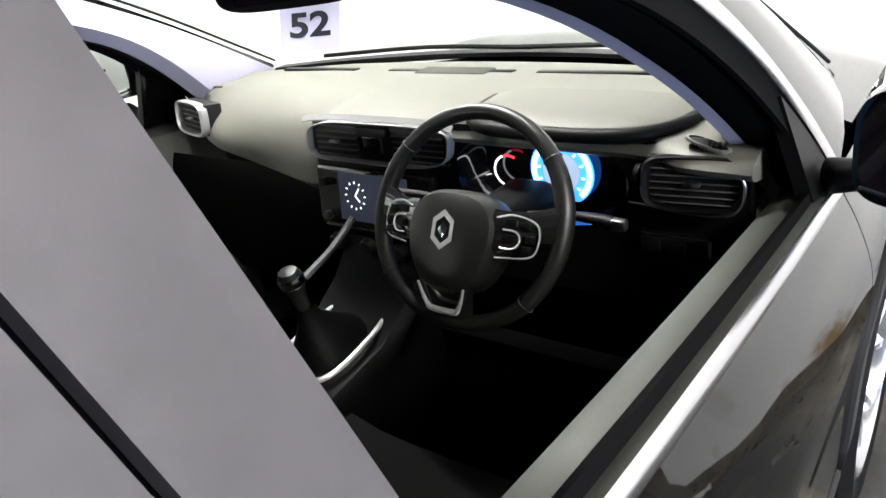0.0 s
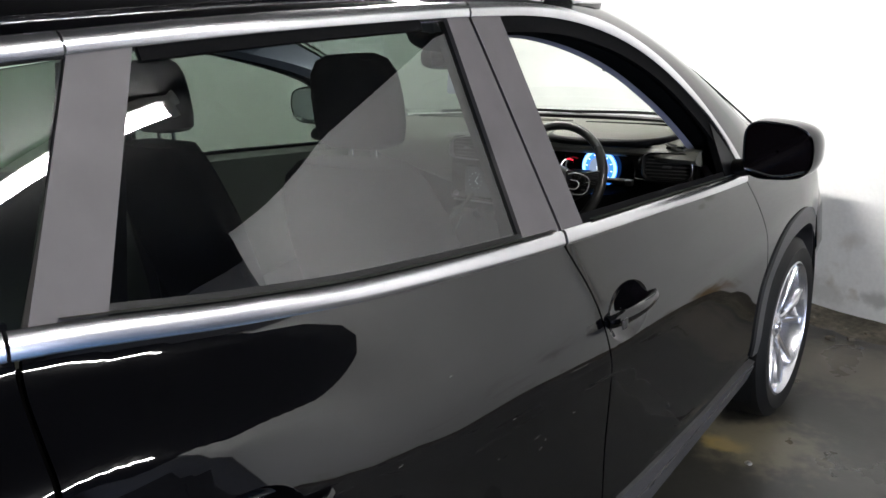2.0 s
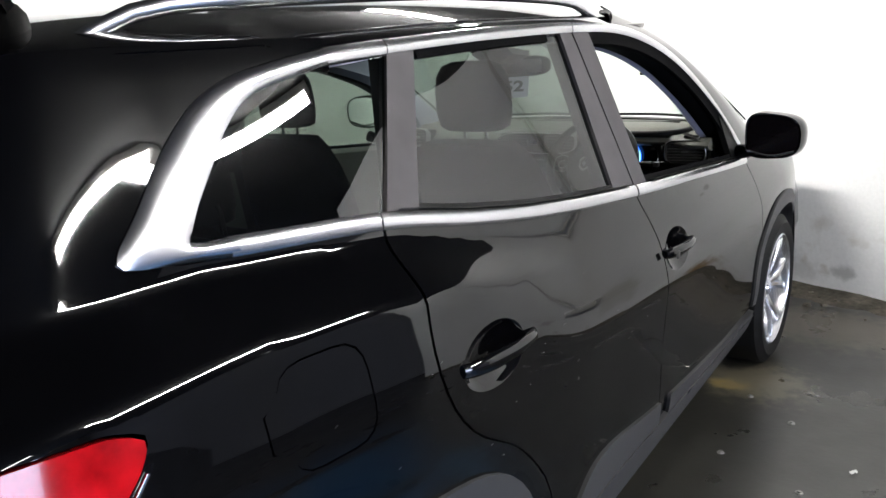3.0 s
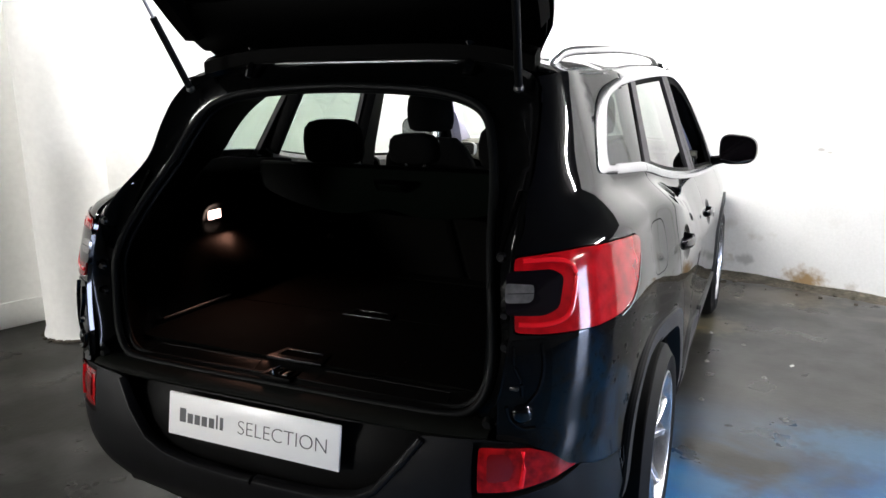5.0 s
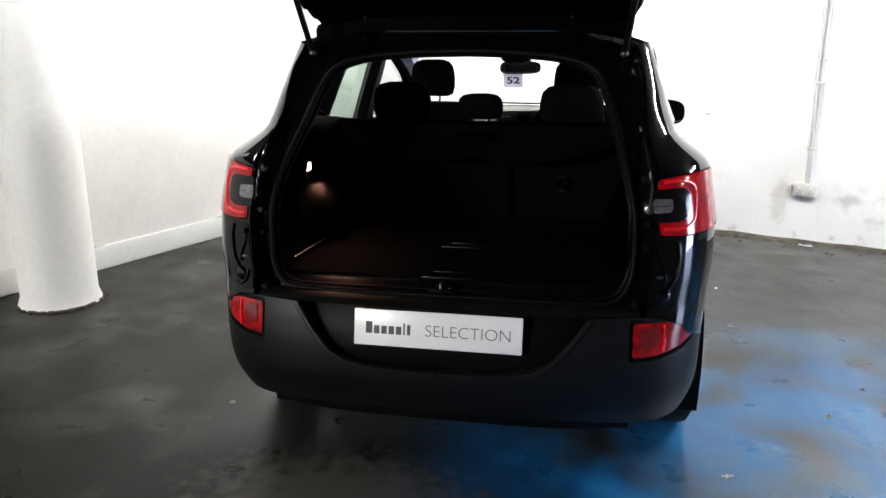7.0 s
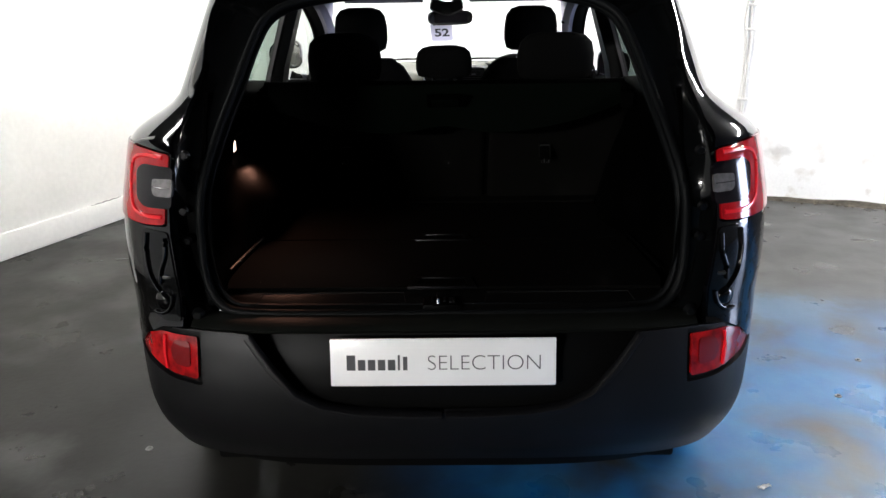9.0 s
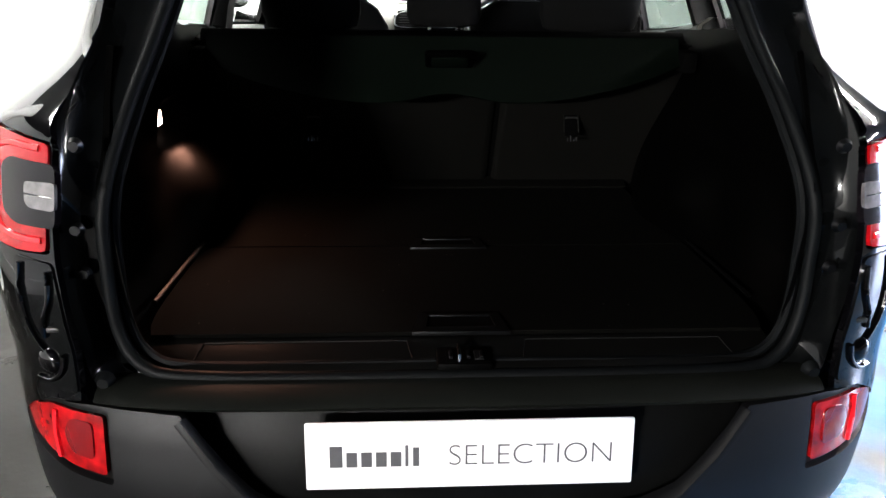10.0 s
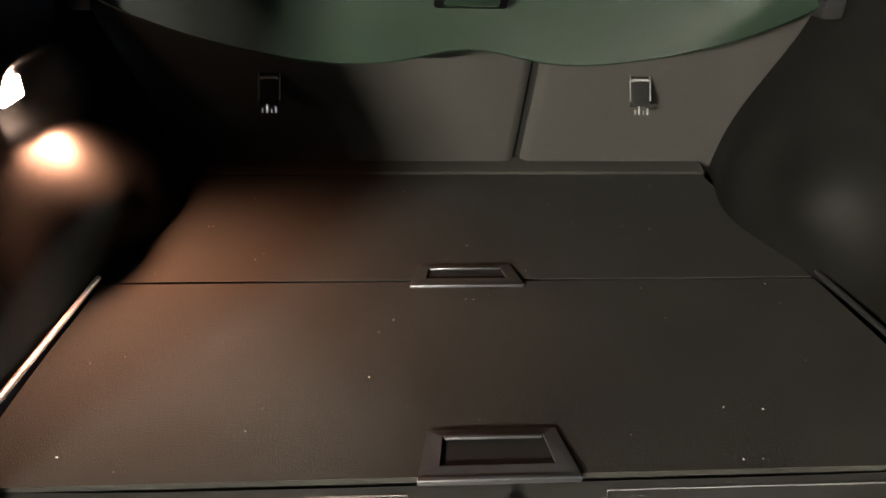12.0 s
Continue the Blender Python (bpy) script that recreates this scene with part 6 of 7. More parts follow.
    part("hazard_button", box(cx - 0.018, cx + 0.018, 2.879, 2.89, cz - 0.004, cz + 0.018, 0.003), GLOSSBLACK, cv)
    part("silver_cap", thick([[(cx + q * (w + 0.01), 2.893 + 0.014 * f, cz + h + 0.002 + 0.020 * f - 0.010 * abs(q) ** 4) for q in np.linspace(-1, 1, 15)] for f in (0, 0.25, 0.5)], 0.003), SILVERPAINT, cv)
    # screen with a clock face
    sm = Matrix.Translation((0.030, 2.885, 0.940)) @ pose(0, 0, 0, -8, 0, 0)
    sc = part("touch_screen", box(-0.165, 0.145, 0.0, 0.04, -0.066, 0.062, 0.008, m=sm), GLOSSBLACK, d, "black touch screen showing a clock")
    part("display", grid([[sm @ Vector((x, -0.001, z)) for x in (-0.100, 0.085)] for z in (-0.050, 0.052)]), SCREEN_DARK, sc)
    for k in range(12):
        a = 2 * math.pi * k / 12
        part("clock_mark", box(-0.0009, 0.0009, -0.0004, 0.0004, -0.0024, 0.0024, m=sm @ Matrix.Translation((-0.055 + 0.026 * math.cos(a), -0.0016, 0.004 + 0.028 * math.sin(a))) @ pose(0, 0, 0, 0, -math.degrees(a) + 90, 0)), WHITE_GLOW, sc)
    for ang, ln in ((35, 0.020), (135, 0.017)):
        part("clock_hand", box(-0.0012, 0.0012, -0.0004, 0.0004, 0.0, ln, m=sm @ Matrix.Translation((-0.055, -0.0018, 0.004)) @ pose(0, 0, 0, 0, ang, 0)), WHITE_GLOW, sc)
    for z in (0.028, -0.045):
        part("screen_knob", lathe([(0, -0.014), (0.009, -0.013), (0.010, 0)], 20, sm @ Matrix.Translation((-0.135, 0.0, z)) @ pose(0, 0, 0, -90, 0, 0)), RAIL_SILVER if z < 0 else GLOSSBLACK, sc)
    part("silver_strip", box(-0.13, 0.14, 2.884, 2.892, 0.866, 0.870, 0.002), SILVERPAINT, d)
    for x in (-0.085, 0.005, 0.095):
        part("heater_knob", lathe([(0, -0.018), (0.016, -0.017), (0.019, -0.012), (0.020, 0)], 24, Matrix.Translation((x - 0.035, 2.905, 0.822)) @ pose(0, 0, 0, -80, 0, 0)), DARKMETAL, d)
    part("switch_panel", box(0.585, 0.70, 2.893, 2.91, 0.915, 0.950, 0.004), GLOSSBLACK, d)
    for x in (0.605, 0.645, 0.68):
        part("switch", box(x - 0.014, x + 0.014, 2.888, 2.895, 0.920, 0.944, 0.002), DASH_DARK, d)
    ov = [[(0.690 + 0.036 * f * math.cos(a), 2.898 + 0.015 * f * math.sin(a) - 0.008 * math.cos(a), 1.1000 + h - 0.006 * math.cos(a)) for a in (2 * math.pi * k / 28 for k in range(28))] for f, h in ((1.0, 0.0), (0.98, 0.004), (0.86, 0.004), (0.84, -0.004))]
    o = part("side_demister", grid(ov, close_v=True), DASH, d)
    part("demister_hole", grid([[(0.690 + 0.032 * f * math.cos(a), 2.898 + 0.0125 * f * math.sin(a) - 0.008 * math.cos(a), 1.1015 - 0.006 * math.cos(a)) for a in (2 * math.pi * k / 28 for k in range(28))] for f in (0.02, 1.0)], close_v=True), RUBBER, o)
    for k in range(6):
        x = 0.690 - 0.023 + 0.0092 * k
        part("demister_rib", box(x - 0.0012, x + 0.0012, 2.887, 2.909, 1.096, 1.1030, m=Matrix.Identity(4)), DASH_DARK, o)
    return d


def steering_wheel():
    c, R, tilt = Vector((0.376, 2.72, 1.018)), 0.168, 28
    m = Matrix.Translation(c) @ pose(0, 0, 0, -tilt, 0, 0)  # local: x across, z up the wheel, -y to the driver
    rows = []
    for k in range(72):
        a = 2 * math.pi * k / 72
        r = R * (1 - 0.035 * max(0, -math.sin(a)) ** 6)
        t = 0.0130 + 0.002 * abs(math.cos(a)) ** 4
        rows.append([m @ Vector(((r + t * math.cos(b)) * math.cos(a), t * 1.05 * math.sin(b), (r + t * math.cos(b)) * math.sin(a))) for b in (2 * math.pi * j / 14 for j in range(14))])
    w = part("steering_wheel", grid(rows, close_u=True, close_v=True), LEATHER, car, "black leather steering wheel")
    # stitch rings where the leather changes
    for a in (38, 142, 218, 318):
        q = radians(a)
        p = [m @ Vector(((R + 0.0146 * math.cos(b)) * math.cos(q), 0.0152 * math.sin(b), (R + 0.0146 * math.cos(b)) * math.sin(q))) for b in (2 * math.pi * j / 14 for j in range(15))]
        part("stitch_ring", tube(p, 0.0009, 6), CLAD, w)
    rim_m = m
    m = m @ Matrix.Translation((0.004, 0, -0.026))
    # padded boss
    pad = []
    for f, y in ((1.0, 0.012), (1.04, -0.012), (1.0, -0.038), (0.90, -0.052), (0.65, -0.060), (0.3, -0.063), (0.03, -0.064)):
        row = []
        for k in range(40):
            a = 2 * math.pi * k / 40
            px = 0.080 * math.copysign(abs(math.cos(a)) ** 0.75, math.cos(a)) * (1 - 0.12 * max(0, -math.sin(a)))
            pz = (0.062 if math.sin(a) > 0 else 0.094) * math.copysign(abs(math.sin(a)) ** 0.8, math.sin(a))
            row.append(m @ Vector((px * f, y, pz * f + 0.004)))
        pad.append(row)
    part("airbag_pad", grid(pad, close_v=True, cap=True), LEATHER, w)
    # spokes
    for s in (-1, 1):
        sp = []
        for f in np.linspace(0, 1, 7):
            x = s * (0.070 + (R - 0.078) * f)
            h = 0.036 - 0.012 * math.sin(math.pi * f * 0.8)
            z = 0.010 + 0.026 * f
            y = -0.030 + 0.030 * f
            sp.append([m @ Vector((x, y - 0.010, z + h)), m @ Vector((x, y - 0.016, z + h * 0.6)), m @ Vector((x, y - 0.016, z - h * 0.6)), m @ Vector((x, y - 0.010, z - h)), m @ Vector((x, y + 0.014, z - h * 0.8)), m @ Vector((x, y + 0.014, z + h * 0.8))])
        part("spoke", grid(sp, close_v=True, cap=True), GLOSSBLACK, w)
        loop = curve([m @ Vector((s * 0.078, -0.046, 0.034)), m @ Vector((s * 0.105, -0.040, 0.040)), m @ Vector((s * 0.136, -0.028, 0.030)), m @ Vector((s * 0.140, -0.026, 0.0)), m @ Vector((s * 0.128, -0.030, -0.018)), m @ Vector((s * 0.082, -0.044, -0.024))], 30)
        part("spoke_bezel", tube(loop, 0.0015, 8), SILVERPAINT, w)
        inner = curve([m @ Vector((s * 0.090, -0.045, 0.018)), m @ Vector((s * 0.110, -0.040, 0.016)), m @ Vector((s * 0.116, -0.038, 0.004)), m @ Vector((s * 0.108, -0.040, -0.008)), m @ Vector((s * 0.088, -0.045, -0.009))], 16)
        part("button_bezel", tube(inner, 0.0015, 6), SILVERPAINT, w)
        for bx, bz in ((0.100, 0.028), (0.122, 0.026), (0.128, 0.008), (0.126, -0.008), (0.100, 0.005)):
            part("spoke_button", box(-0.008, 0.008, -0.004, 0.004, -0.006, 0.006, 0.002, m=m @ Matrix.Translation((s * bx, -0.041 + (bx - 0.09) * 0.30, bz))), DASH_DARK, w)
    low = []
    for f in np.linspace(0, 1, 6):
        z = -0.070 - (R - 0.104) * f
        h = 0.050 - 0.012 * f
        y = -0.040 + 0.040 * f
        low.append([m @ Vector((-h, y, z)), m @ Vector((-h * 0.6, y - 0.010, z)), m @ Vector((h * 0.6, y - 0.010, z)), m @ Vector((h, y, z)), m @ Vector((h * 0.8, y + 0.014, z)), m @ Vector((-h * 0.8, y + 0.014, z))])
    part("lower_spoke", grid(low, close_v=True, cap=True), GLOSSBLACK, w)
    u = curve([m @ Vector((-0.042, -0.050, -0.080)), m @ Vector((-0.036, -0.042, -0.098)), m @ Vector((-0.029, -0.036, -0.112)), m @ Vector((-0.020, -0.033, -0.118)), m @ Vector((0.020, -0.033, -0.118)), m @ Vector((0.029, -0.036, -0.112)), m @ Vector((0.036, -0.042, -0.098)), m @ Vector((0.042, -0.050, -0.080))], 42)
    part("spoke_trim", tube(u, [0.0022 + 0.0030 * math.sin(math.pi * k / 42) ** 2 for k in range(43)], 8), SILVERPAINT, w)
    # plain badge
    for r0, r1, mat, y in ((0.017, 0.025, SILVERPAINT, -0.067), (0.0, 0.017, GLOSSBLACK, -0.0655)):
        rows = []
        for f in (r0, r1):
            rows.append([m @ Vector((f * 0.88 * math.sin(a), y, f * 1.22 * math.cos(a) + 0.004)) for a in (2 * math.pi * k / 6 for k in range(6))])
        part("badge", grid(rows, close_v=True), mat, w)
    part("badge_diamond", lathe([(0.0, 0.003), (0.011, 0.0)], 4, m @ Matrix.Translation((0, -0.066, 0.004)) @ pose(0, 0, 0, 90, 0, 0) @ Matrix.Diagonal((0.8, 1.15, 1, 1))), CHROME, w)
    # column and stalks
    part("column_shroud", box(0.330, 0.430, 2.745, 2.93, 0.935, 1.012, 0.025, 3), CONSOLE, car)
    for s in (-1, 1):
        st = curve([(0.385 + s * 0.055, 2.80, 1.000), (0.385 + s * 0.12, 2.795, 1.010), (0.385 + s * 0.185, 2.785, 1.014), (0.385 + s * 0.212, 2.780, 1.014)], 12)
        k = part("stalk", tube(st, [0.007, 0.007, 0.007, 0.007, 0.008, 0.009, 0.010, 0.011, 0.0115, 0.012, 0.012, 0.0115, 0.010], 12, squash=0.8), DASH_DARK, car)
        part("stalk_tip", box(-0.012, 0.012, -0.008, 0.008, -0.009, 0.009, 0.004, m=Matrix.Translation((0.385 + s * 0.218, 2.778, 1.014))), RAIL_SILVER if s > 0 else DASH_DARK, k)


def console():
    rows = []
    for y, z in ((2.0, 0.64), (2.3, 0.645), (2.5, 0.655), (2.75, 0.69), (2.86, 0.76), (2.92, 0.83)):
        rows.append([(-0.12, y, 0.40), (-0.125, y, z - 0.03), (-0.105, y, z), (0.105, y, z), (0.125, y, z - 0.03), (0.12, y, 0.40)])
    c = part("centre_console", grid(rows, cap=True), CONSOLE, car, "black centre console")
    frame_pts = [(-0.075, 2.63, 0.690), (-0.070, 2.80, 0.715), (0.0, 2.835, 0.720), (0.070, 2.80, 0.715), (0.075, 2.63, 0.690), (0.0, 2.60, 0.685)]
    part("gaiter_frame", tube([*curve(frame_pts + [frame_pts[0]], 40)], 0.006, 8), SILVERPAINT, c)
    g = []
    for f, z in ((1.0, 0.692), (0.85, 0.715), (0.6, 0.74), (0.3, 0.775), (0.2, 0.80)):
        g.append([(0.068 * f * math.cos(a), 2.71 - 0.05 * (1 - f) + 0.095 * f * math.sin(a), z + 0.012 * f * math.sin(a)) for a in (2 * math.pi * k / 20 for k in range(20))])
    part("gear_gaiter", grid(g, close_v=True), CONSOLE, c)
    k = part("gear_knob", lathe([(0.0, 0.034), (0.018, 0.030), (0.025, 0.015), (0.024, 0.0), (0.016, -0.025), (0.013, -0.06), (0, -0.06)], 28, Matrix.Translation((0, 2.655, 0.86)) @ pose(0, 0, 0, 12, 0, 0)), LEATHER, c)
    part("knob_ring", lathe([(0.0235, 0.020), (0.0262, 0.014), (0.0255, 0.004), (0.024, 0.0)], 28, Matrix.Translation((0, 2.655, 0.86)) @ pose(0, 0, 0, 12, 0, 0)), CHROME, k)
    part("console_trim", tube(curve([(-0.045, 2.72, 0.83), (-0.035, 2.80, 0.86), (-0.03, 2.87, 0.90)], 10), 0.008, 8), CLAD, c)


def seat(x, name="front_seat"):
    rows = []
    for y, z, w, t in ((2.02, 0.60, 0.24, 0.10), (2.15, 0.605, 0.25, 0.12), (2.35, 0.635, 0.255, 0.12), (2.50, 0.66, 0.25, 0.11), (2.575, 0.655, 0.24, 0.08), (2.60, 0.62, 0.23, 0.04)):
        rows.append([(x + w * q, y, z + 0.035 * abs(q) ** 4 - (0.06 if abs(q) > 0.99 else 0)) for q in np.linspace(-1, 1, 15)])
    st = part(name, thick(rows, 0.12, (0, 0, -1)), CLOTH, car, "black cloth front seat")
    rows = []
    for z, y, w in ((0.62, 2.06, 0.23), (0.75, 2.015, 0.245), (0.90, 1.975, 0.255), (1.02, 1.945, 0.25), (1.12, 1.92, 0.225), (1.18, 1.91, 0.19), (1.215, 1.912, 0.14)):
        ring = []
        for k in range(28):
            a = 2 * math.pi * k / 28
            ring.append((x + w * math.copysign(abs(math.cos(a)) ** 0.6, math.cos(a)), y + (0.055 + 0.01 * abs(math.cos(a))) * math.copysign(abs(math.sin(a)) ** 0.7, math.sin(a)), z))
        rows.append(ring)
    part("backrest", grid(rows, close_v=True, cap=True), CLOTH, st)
    headrest(x, 1.945, 1.245, 0.118, 0.19, st)


def headrest(x, y, z0, w, h, par):
    rows = []
    for f, k in ((0.0, 0.72), (0.06, 0.92), (0.25, 1.0), (0.55, 1.0), (0.80, 0.93), (0.94, 0.75), (1.0, 0.45)):
        ring = []
        for q in range(28):
            a = 2 * math.pi * q / 28
            ring.append((x + w * k * math.copysign(abs(math.cos(a)) ** 0.65, math.cos(a)), y + 0.05 * (0.5 + 0.5 * k) * math.copysign(abs(math.sin(a)) ** 0.8, math.sin(a)) - 0.01 * f, z0 + h * f))
        rows.append(ring)
    r = part("headrest", grid(rows, close_v=True, cap=True), CLOTH, par)
    for s in (-1, 1):
        part("headrest_post", tube([(x + s * 0.036, y, z0 - 0.07), (x + s * 0.036, y, z0 + 0.01)], 0.0058, 10), CHROME, r)


def rear_seats():
    rows = []
    for y, z in ((1.10, 0.62), (1.25, 0.64), (1.55, 0.67), (1.64, 0.665), (1.67, 0.62)):
        rows.append([(0.62 * q, y, z + 0.02 * math.cos(q * 9) - (0.05 if abs(q) > 0.99 else 0)) for q in np.linspace(-1, 1, 21)])
    b = part("rear_seat", thick(rows, 0.16, (0, 0, -1)), CLOTH, car, "black cloth rear bench")
    rows = []
    for z, y, t in ((0.70, 1.21, 0.0), (0.85, 1.14, 0.0), (1.0, 1.07, 0.0), (1.12, 1.02, 0.0), (1.185, 0.975, 0), (1.20, 0.94, 0)):
        rows.append([(0.60 * q, y, z - 0.02 * abs(q) ** 5) for q in np.linspace(-1, 1, 17)])
    part("bench_back", thick(rows, 0.06, (0, -1, 0)), CLOTH, b)
    for x, w, z0, h in ((-0.325, 0.120, 1.200, 0.155), (0.365, 0.125, 1.200, 0.150), (0.0, 0.092, 1.212, 0.100)):
        headrest(x, 0.985, z0, w, h, b)
    part("belt_guide", tube(curve([(0.470, 0.97, 1.19), (0.468, 0.965, 1.235), (0.488, 0.965, 1.24), (0.492, 0.97, 1.19)], 16), 0.004, 8), DASH_DARK, b)


def mirror_and_tag():
    m = Matrix.Translation((0.016, 2.80, 1.377)) @ pose(0, 0, 0, 4, 0, 30)
    rows = []
    for y, k in ((-0.018, 0.96), (-0.020, 1.0), (-0.008, 1.03), (0.015, 0.95), (0.035, 0.6), (0.042, 0.2)):
        rows.append([m @ Vector((0.138 * k * math.copysign(abs(math.cos(a)) ** 0.5, math.cos(a)), y, 0.039 * k * math.copysign(abs(math.sin(a)) ** 0.6, math.sin(a)))) for a in (2 * math.pi * q / 36 for q in range(36))])
    r = part("rear_view_mirror", grid(rows, close_v=True, cap=True), DASH_DARK, car, "black rear-view mirror")
    # dark colour stands for what the mirror would reflect
    part("mirror_glass", grid([[m @ Vector((x, -0.0205, z)) for x in (-0.105, 0.105)] for z in (-0.026, 0.026)]), SMOKE, r)
    part("mirror_stem", tube(curve([(0.012, 2.835, 1.395), (0.012, 2.83, 1.41), (0.012, 2.80, 1.43)], 8), 0.014, 10), DASH_DARK, r)
    rows = []
    for y, w, z in ((2.62, 0.075, 1.47), (2.66, 0.09, 1.43), (2.74, 0.09, 1.42), (2.82, 0.07, 1.415)):
        rows.append([(w * q, y, z - 0.03 * (1 - q * q)) for q in np.linspace(-1, 1, 11)])
    part("sensor_housing", thick(rows, 0.02, (0, 0.3, 1)), DASH_DARK, r)
    # roof console lamp over the mirror
    part("roof_console", box(-0.09, 0.09, 2.33, 2.50, 1.478, 1.505, 0.012), LINER, r)
    t = empty("number_tag", "pale lilac card tag reading 52 hanging from the mirror", "tag", at=(-0.030, 2.862, 1.300))
    t.rotation_euler = (radians(-20), 0, radians(16))
    outline = rounded([(-0.064, -0.052), (0.064, -0.052), (0.064, 0.062), (-0.064, 0.062)], 0.014, 5)
    bm = bmesh.new()
    f = bm.faces.new([bm.verts.new((x, 0, z)) for x, z in outline])
    ext = bmesh.ops.extrude_face_region(bm, geom=[f])
    for v in ext["geom"]:
        if isinstance(v, bmesh.types.BMVert):
            v.co.y += 0.0012
    part("card", bm, TAG_WHITE, t, smooth=False)
    me = text_mesh("52", 0.044)
    for v in me.vertices:
        v.co = Vector((v.co.x * 1.45, -0.0008 - v.co.z * 0.1, v.co.y - 0.026))
    link_mesh("number", me, TAG_INK, t)
    for k, (x, mat) in enumerate(((-0.040, TAG_INK), (-0.018, TAG_INK), (0.010, TAG_ORANGE), (0.032, TAG_ORANGE))):
        part("print_bar", box(x - 0.008, x + 0.008, -0.0012, 0.0, 0.036, 0.046), mat, t, smooth=False)
    part("tag_string", tube([(0, 0.0, 0.060), (0.01, 0.0, 0.11)], 0.0008, 6), DASH_DARK, t)
    part("pillar_clip", box(-0.012, 0.012, -0.008, 0.008, -0.010, 0.008, 0.003, m=Matrix.Translation((0.622, 2.60, 1.352))), DASH_DARK, car)
    # sun visors
    for s in (-1, 1):
        rows = [[(s * (0.12 + 0.40 * q), 2.36 + 0.15 * f - 0.02 * q, 1.500 - 0.03 * f) for q in np.linspace(0, 1, 7)] for f in (0, 0.5, 1)]
        part("sun_visor", thick(rows, 0.014, (0, 0, -1)), LINER, car)


dashboard()
steering_wheel()
console()
for x in (-0.38, 0.38):
    seat(x)
rear_seats()
mirror_and_tag()
part("cabin_floor", thick([[(x, y, 0.34) for x in (-0.72, 0.72)] for y in (1.1, 3.3)], 0.02, (0, 0, -1)), CARPET, car)

# ---- small things in the garage ----
GREY_PVC = material("grey_conduit", (0.62, 0.61, 0.58), 0.45, 0, 0, 0.4, patch=0.08, patch_size=12)
BOLT_STEEL = material("worn_steel", (0.26, 0.255, 0.24), 0.45, 0.8, grain=0.2)
PAPER = material("litter_paper", (0.6, 0.6, 0.58), 0.7, patch=0.2, patch_size=30)


def wall_at(u, z, off=0.0):
    return room(u, V1 - off, z)


def socket():
    s = empty("wall_socket", "grey twin wall socket box with cables, fixed low on the wall", "socket")
    s.matrix_world = ROOM @ Matrix.Translation((0.645, V1, 0.425))
    part("back_box", box(-0.080, 0.080, -0.045, 0.0, -0.052, 0.052, 0.006), GREY_PVC, s)
    for x in (-0.040, 0.040):
        f = part("face_plate", box(x - 0.034, x + 0.034, -0.053, -0.045, -0.042, 0.042, 0.004), GREY_PVC, s)
        part("rocker", box(x - 0.010, x + 0.010, -0.058, -0.052, 0.010, 0.030, 0.003), WHITE_SMOOTH, f)
        for dx, dz in ((-0.011, -0.020), (0.011, -0.020), (0, -0.004)):
            part("pin_hole", box(x + dx - 0.003, x + dx + 0.003, -0.0535, -0.052, dz - 0.004, dz + 0.004), RUBBER, f)
    part("cable", tube(curve([(-0.078, -0.02, 0.02), (-0.105, -0.02, 0.035), (-0.110, -0.02, -0.01), (-0.095, -0.02, -0.045), (-0.078, -0.02, -0.03)], 24), 0.007, 10), GREY_PVC, s)
    c = empty("conduit", "two thin grey conduits running up the wall to the ceiling", "conduit")
    c.matrix_world = ROOM @ Matrix.Translation((0.645, V1, 0))
    for dx, wob in ((0.0, 0.006), (0.022, -0.004)):
        pts = [(dx + wob * math.sin(z * 3) - 0.012 * (z > 1.2), -0.014, z) for z in np.linspace(0.475, CEIL, 30)]
        part("pipe", tube(pts, 0.009, 10), GREY_PVC, c)
    for z in (0.75, 1.25, 1.42, 2.0):
        part("saddle_clip", box(-0.022, 0.045, -0.027, 0.0, z - 0.009, z + 0.009, 0.003), GREY_PVC, c)


def floor_bolt(x, y, r=0.012):
    b = empty("floor_bolt", "worn steel bolt head sunk in the floor", "bolt", "floor bolts", at=(x, y, 0))
    part("washer", lathe([(0, 0.003), (r, 0.003), (r * 1.1, 0.0), (0, 0)], 16), BOLT_STEEL, b)
    part("bolt_head", lathe([(0, 0.008), (r * 0.5, 0.008), (r * 0.55, 0.003), (0, 0.003)], 6), BOLT_STEEL, b)


socket()
for x, y in ((0.889, 3.126), (0.906, 2.643), (0.923, 2.13), (0.94, 1.12), (1.286, 2.039), (1.19, 2.52), (1.49, 1.01), (-1.027, 0.68), (1.72, 1.31), (1.076, 2.976)):
    floor_bolt(x, y)
WALL = ROOM @ Matrix.Translation((0, V1, 0))


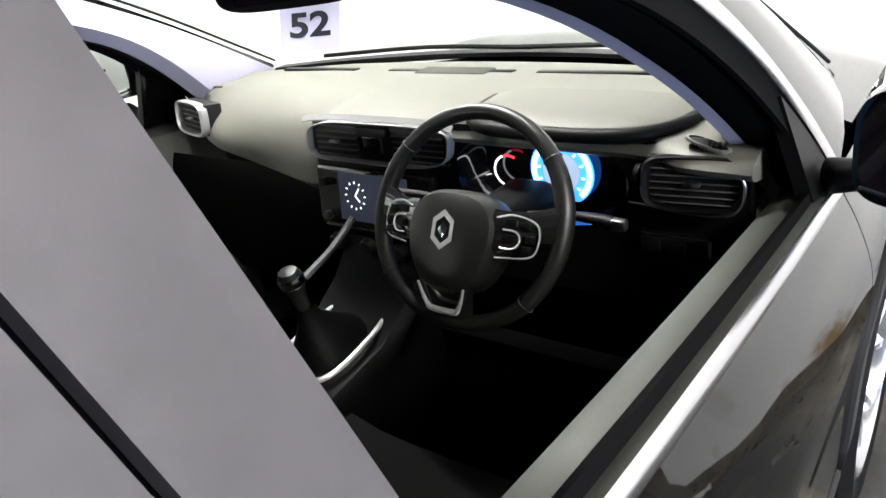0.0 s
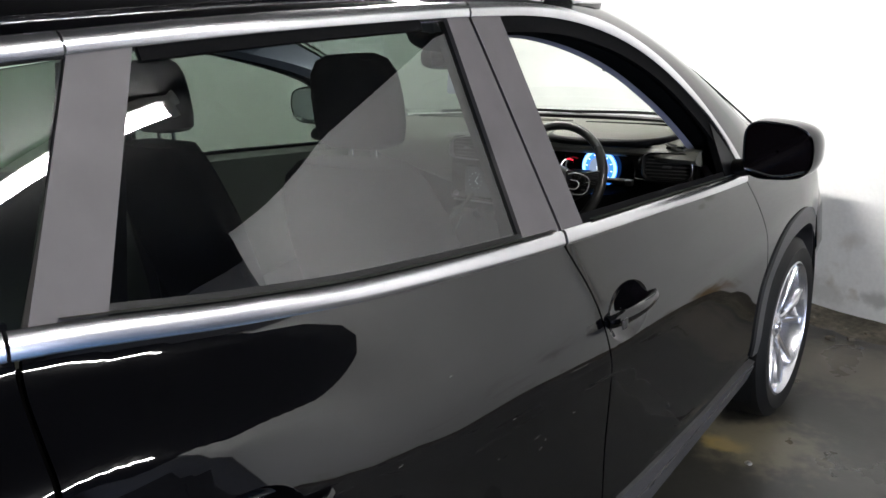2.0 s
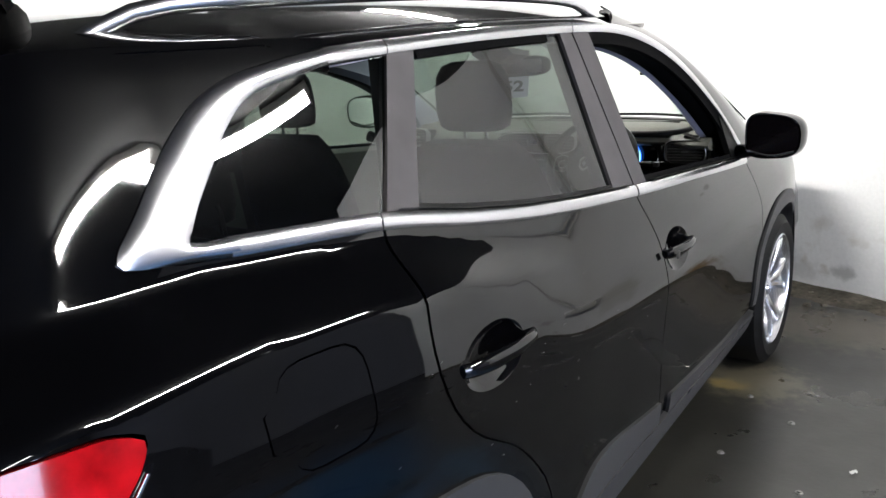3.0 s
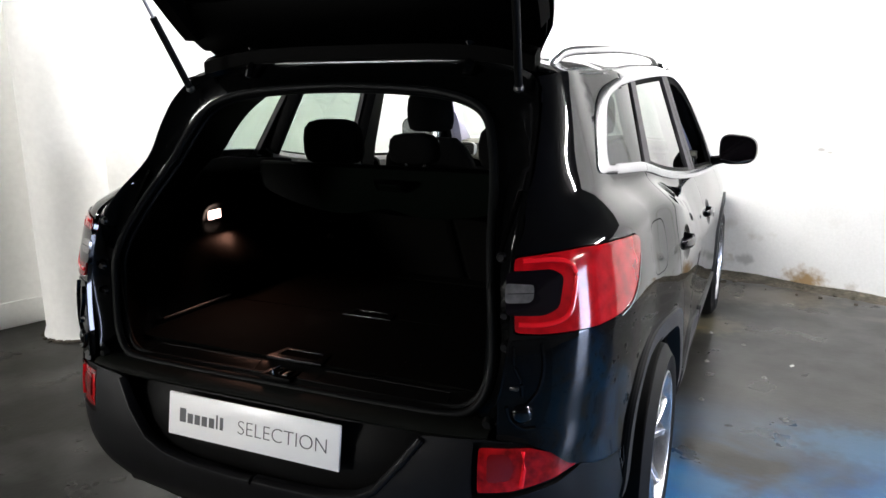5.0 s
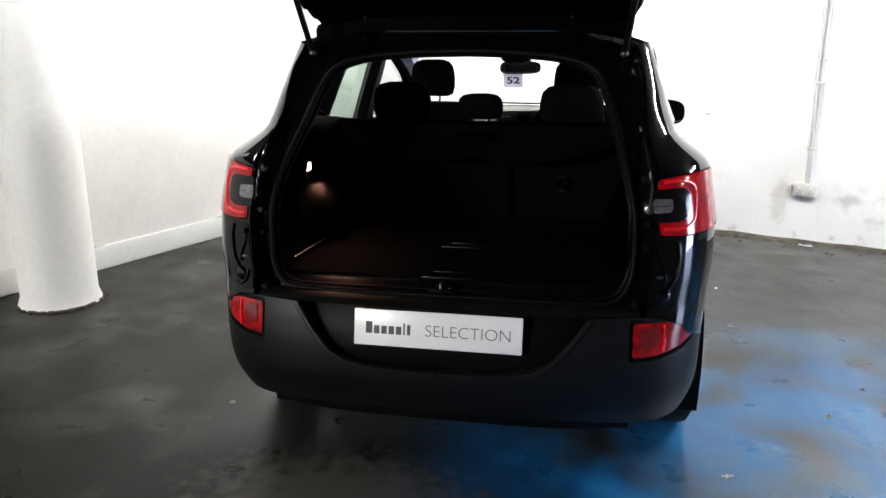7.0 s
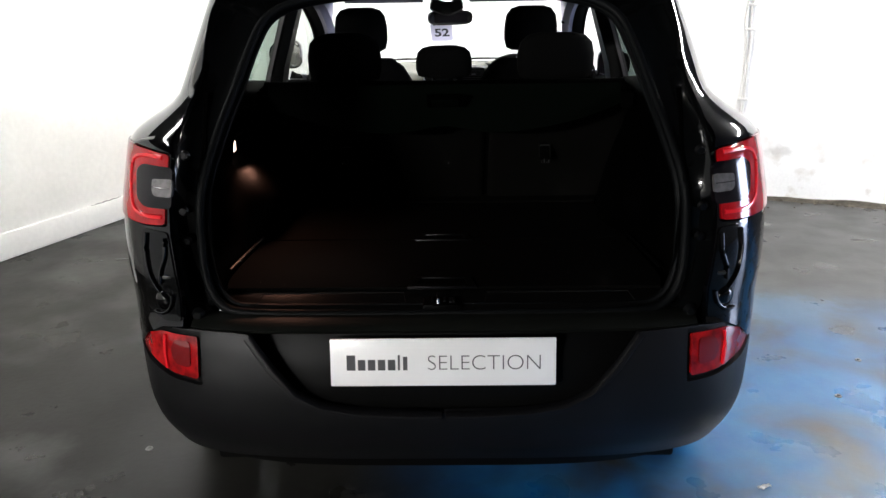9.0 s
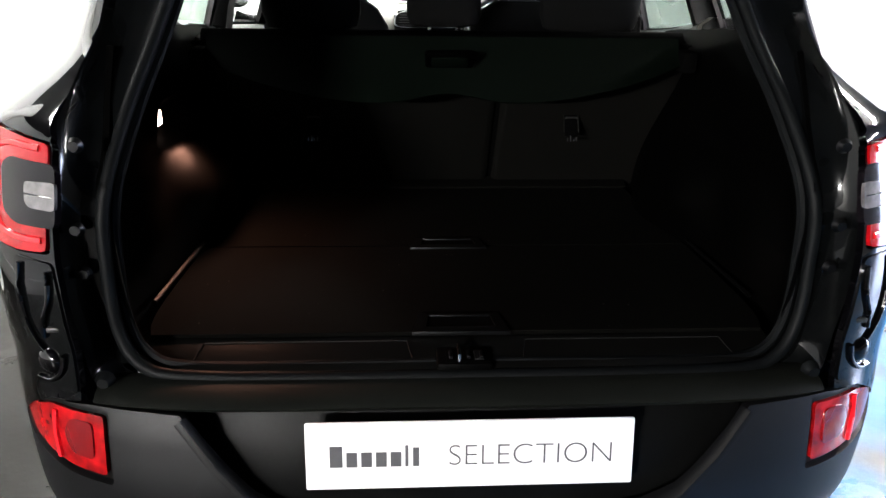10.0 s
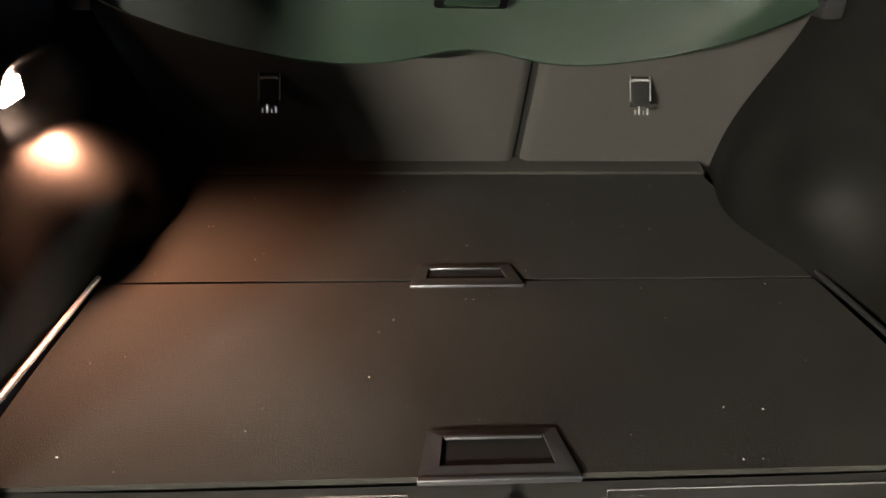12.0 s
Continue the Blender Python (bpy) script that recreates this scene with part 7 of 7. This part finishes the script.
def soft_spot(name, base, at, size, strength, seed):
    """One stain of its own shape, mixed into a wall's colour."""
    m = bpy.data.materials[base]
    nt = m.node_tree
    n, l = nt.nodes, nt.links
    b = n["Principled BSDF"]
    src = b.inputs["Base Color"].links[0].from_socket
    co = n.new("ShaderNodeTexCoord")
    mp = n.new("ShaderNodeVectorMath")
    mp.operation = "SUBTRACT"
    mp.inputs[1].default_value = at
    l.new(co.outputs["Object"], mp.inputs[0])
    sc = n.new("ShaderNodeVectorMath")
    sc.operation = "DIVIDE"
    sc.inputs[1].default_value = size
    l.new(mp.outputs[0], sc.inputs[0])
    ln = n.new("ShaderNodeVectorMath")
    ln.operation = "LENGTH"
    l.new(sc.outputs[0], ln.inputs[0])
    t = n.new("ShaderNodeTexNoise")
    t.inputs["Scale"].default_value, t.inputs["Detail"].default_value = 18, 6
    l.new(co.outputs["Object"], t.inputs["Vector"])
    add = n.new("ShaderNodeMath")
    add.operation = "MULTIPLY_ADD"
    add.inputs[1].default_value, add.inputs[2].default_value = 1.3, -0.65
    l.new(t.outputs["Fac"], add.inputs[0])
    s2 = n.new("ShaderNodeMath")
    l.new(ln.outputs["Value"], s2.inputs[0])
    l.new(add.outputs[0], s2.inputs[1])
    r = n.new("ShaderNodeMapRange")
    r.interpolation_type = "SMOOTHSTEP"
    r.inputs["From Min"].default_value, r.inputs["From Max"].default_value = 1.0, 0.3
    r.inputs["To Max"].default_value = strength
    l.new(s2.outputs[0], r.inputs["Value"])
    mix = n.new("ShaderNodeMix")
    mix.data_type = "RGBA"
    mix.inputs["B"].default_value = (*name, 1)
    l.new(r.outputs[0], mix.inputs["Factor"])
    l.new(src, mix.inputs["A"])
    l.new(mix.outputs["Result"], b.inputs["Base Color"])


# rust, damp and knocks on the front wall
soft_spot((0.30, 0.17, 0.04), "whitewashed_wall", (-0.17, V1, 0.03), (0.20, 9, 0.13), 0.9, 1)
soft_spot((0.38, 0.38, 0.37), "whitewashed_wall", (-0.61, V1, 0.13), (0.085, 9, 0.055), 0.7, 2)
soft_spot((0.45, 0.44, 0.42), "whitewashed_wall", (-0.148, V1, 0.98), (0.035, 9, 0.018), 0.9, 3)
soft_spot((0.50, 0.48, 0.44), "whitewashed_wall", (-0.09, V1, 0.965), (0.03, 9, 0.012), 0.8, 4)
soft_spot((0.48, 0.47, 0.45), "whitewashed_wall", (0.95, V1, 0.37), (0.13, 9, 0.06), 0.6, 5)
soft_spot((0.50, 0.47, 0.42), "whitewashed_wall", (0.47, V1, 0.35), (0.10, 9, 0.25), 0.45, 6)
soft_spot((0.45, 0.44, 0.42), "whitewashed_wall", (-0.95, V1, 0.10), (0.30, 9, 0.10), 0.5, 7)
# worn yellow mark and dirty concrete by the front wheel
soft_spot((0.34, 0.22, 0.02), "painted_concrete", (0.78, 3.20, 0), (0.10, 0.07, 9), 0.9, 8)
soft_spot((0.13, 0.115, 0.08), "painted_concrete", (0.86, 3.28, 0), (0.30, 0.26, 9), 0.75, 9)
soft_spot((0.12, 0.105, 0.08), "painted_concrete", (1.05, 4.05, 0), (0.75, 0.35, 9), 0.7, 10)
soft_spot((0.10, 0.09, 0.075), "painted_concrete", (1.9, 3.75, 0), (0.30, 0.08, 9), 0.6, 11)
soft_spot((0.16, 0.15, 0.13), "painted_concrete", (-0.35, 0.05, 0), (0.65, 0.40, 9), 0.45, 12)
soft_spot((0.035, 0.115, 0.215), "painted_concrete", (1.0, 1.35, 0), (0.16, 0.10, 9), 0.8, 13)
soft_spot((0.05, 0.13, 0.22), "painted_concrete", (1.6, 1.9, 0), (0.45, 0.22, 9), 0.5, 14)


def litter(x, y, w, d, turn, seed):
    rnd = random.Random(seed)
    rows = []
    for j in range(6):
        rows.append([(-w + 2 * w * i / 7, -d + 2 * d * j / 5, 0.004 + 0.010 * rnd.random()) for i in range(8)])
    ob = part("litter", thick(rows, 0.001, (0, 0, 1)), PAPER, None, "crumpled scrap of pale litter on the floor", category="litter", group="floor litter")
    ob.matrix_world = Matrix.Translation((x, y, 0)) @ pose(0, 0, 0, 0, 0, turn)


litter(2.20, 3.98, 0.05, 0.02, -25, 1)
litter(0.98, 0.44, 0.022, 0.006, 20, 2)
litter(1.32, 2.72, 0.014, 0.006, 60, 3)


def lint():
    """Specks of fluff and grit on the boot carpet."""
    rnd = random.Random(21)
    bm = bmesh.new()
    for k in range(45):
        x, y = rnd.uniform(-0.5, 0.5), 0.24 + 0.78 * rnd.random() ** 1.4
        r = rnd.uniform(0.0004, 0.0009)
        box(-r, r, -r * rnd.uniform(0.6, 2.2), r, 0, r, bm=bm, m=pose(x, y, 0.7612, 0, 0, rnd.uniform(0, 180)))
    part("lint", bm, LINT, None, "specks of pale lint on the boot carpet", smooth=False, category="lint", kind="stuff")


lint()


def dust_marks():
    """Short pale wipe marks and dust on the car's right flank."""
    rnd = random.Random(8)
    bm = bmesh.new()
    for k in range(22):
        y, z = rnd.uniform(0.75, 1.95), rnd.uniform(0.72, 1.0)
        if abs(y - 1.195) < 0.13 and abs(z - 0.965) < 0.08:
            continue
        ln, w = rnd.uniform(0.003, 0.010), rnd.uniform(0.0002, 0.0004)
        d = Vector((0, 1, rnd.uniform(-0.2, 0.5))).normalized()
        p = Vector((side(y, z) + 0.0012, y, z))
        q = p + d * ln
        q.x = side(q.y, q.z) + 0.0012
        tube([p, p.lerp(q, 0.5), q], w, 5, bm=bm)
    part("dust_marks", bm, DUST, None, "short pale dust marks on the black paint", category="dust", kind="stuff")


dust_marks()
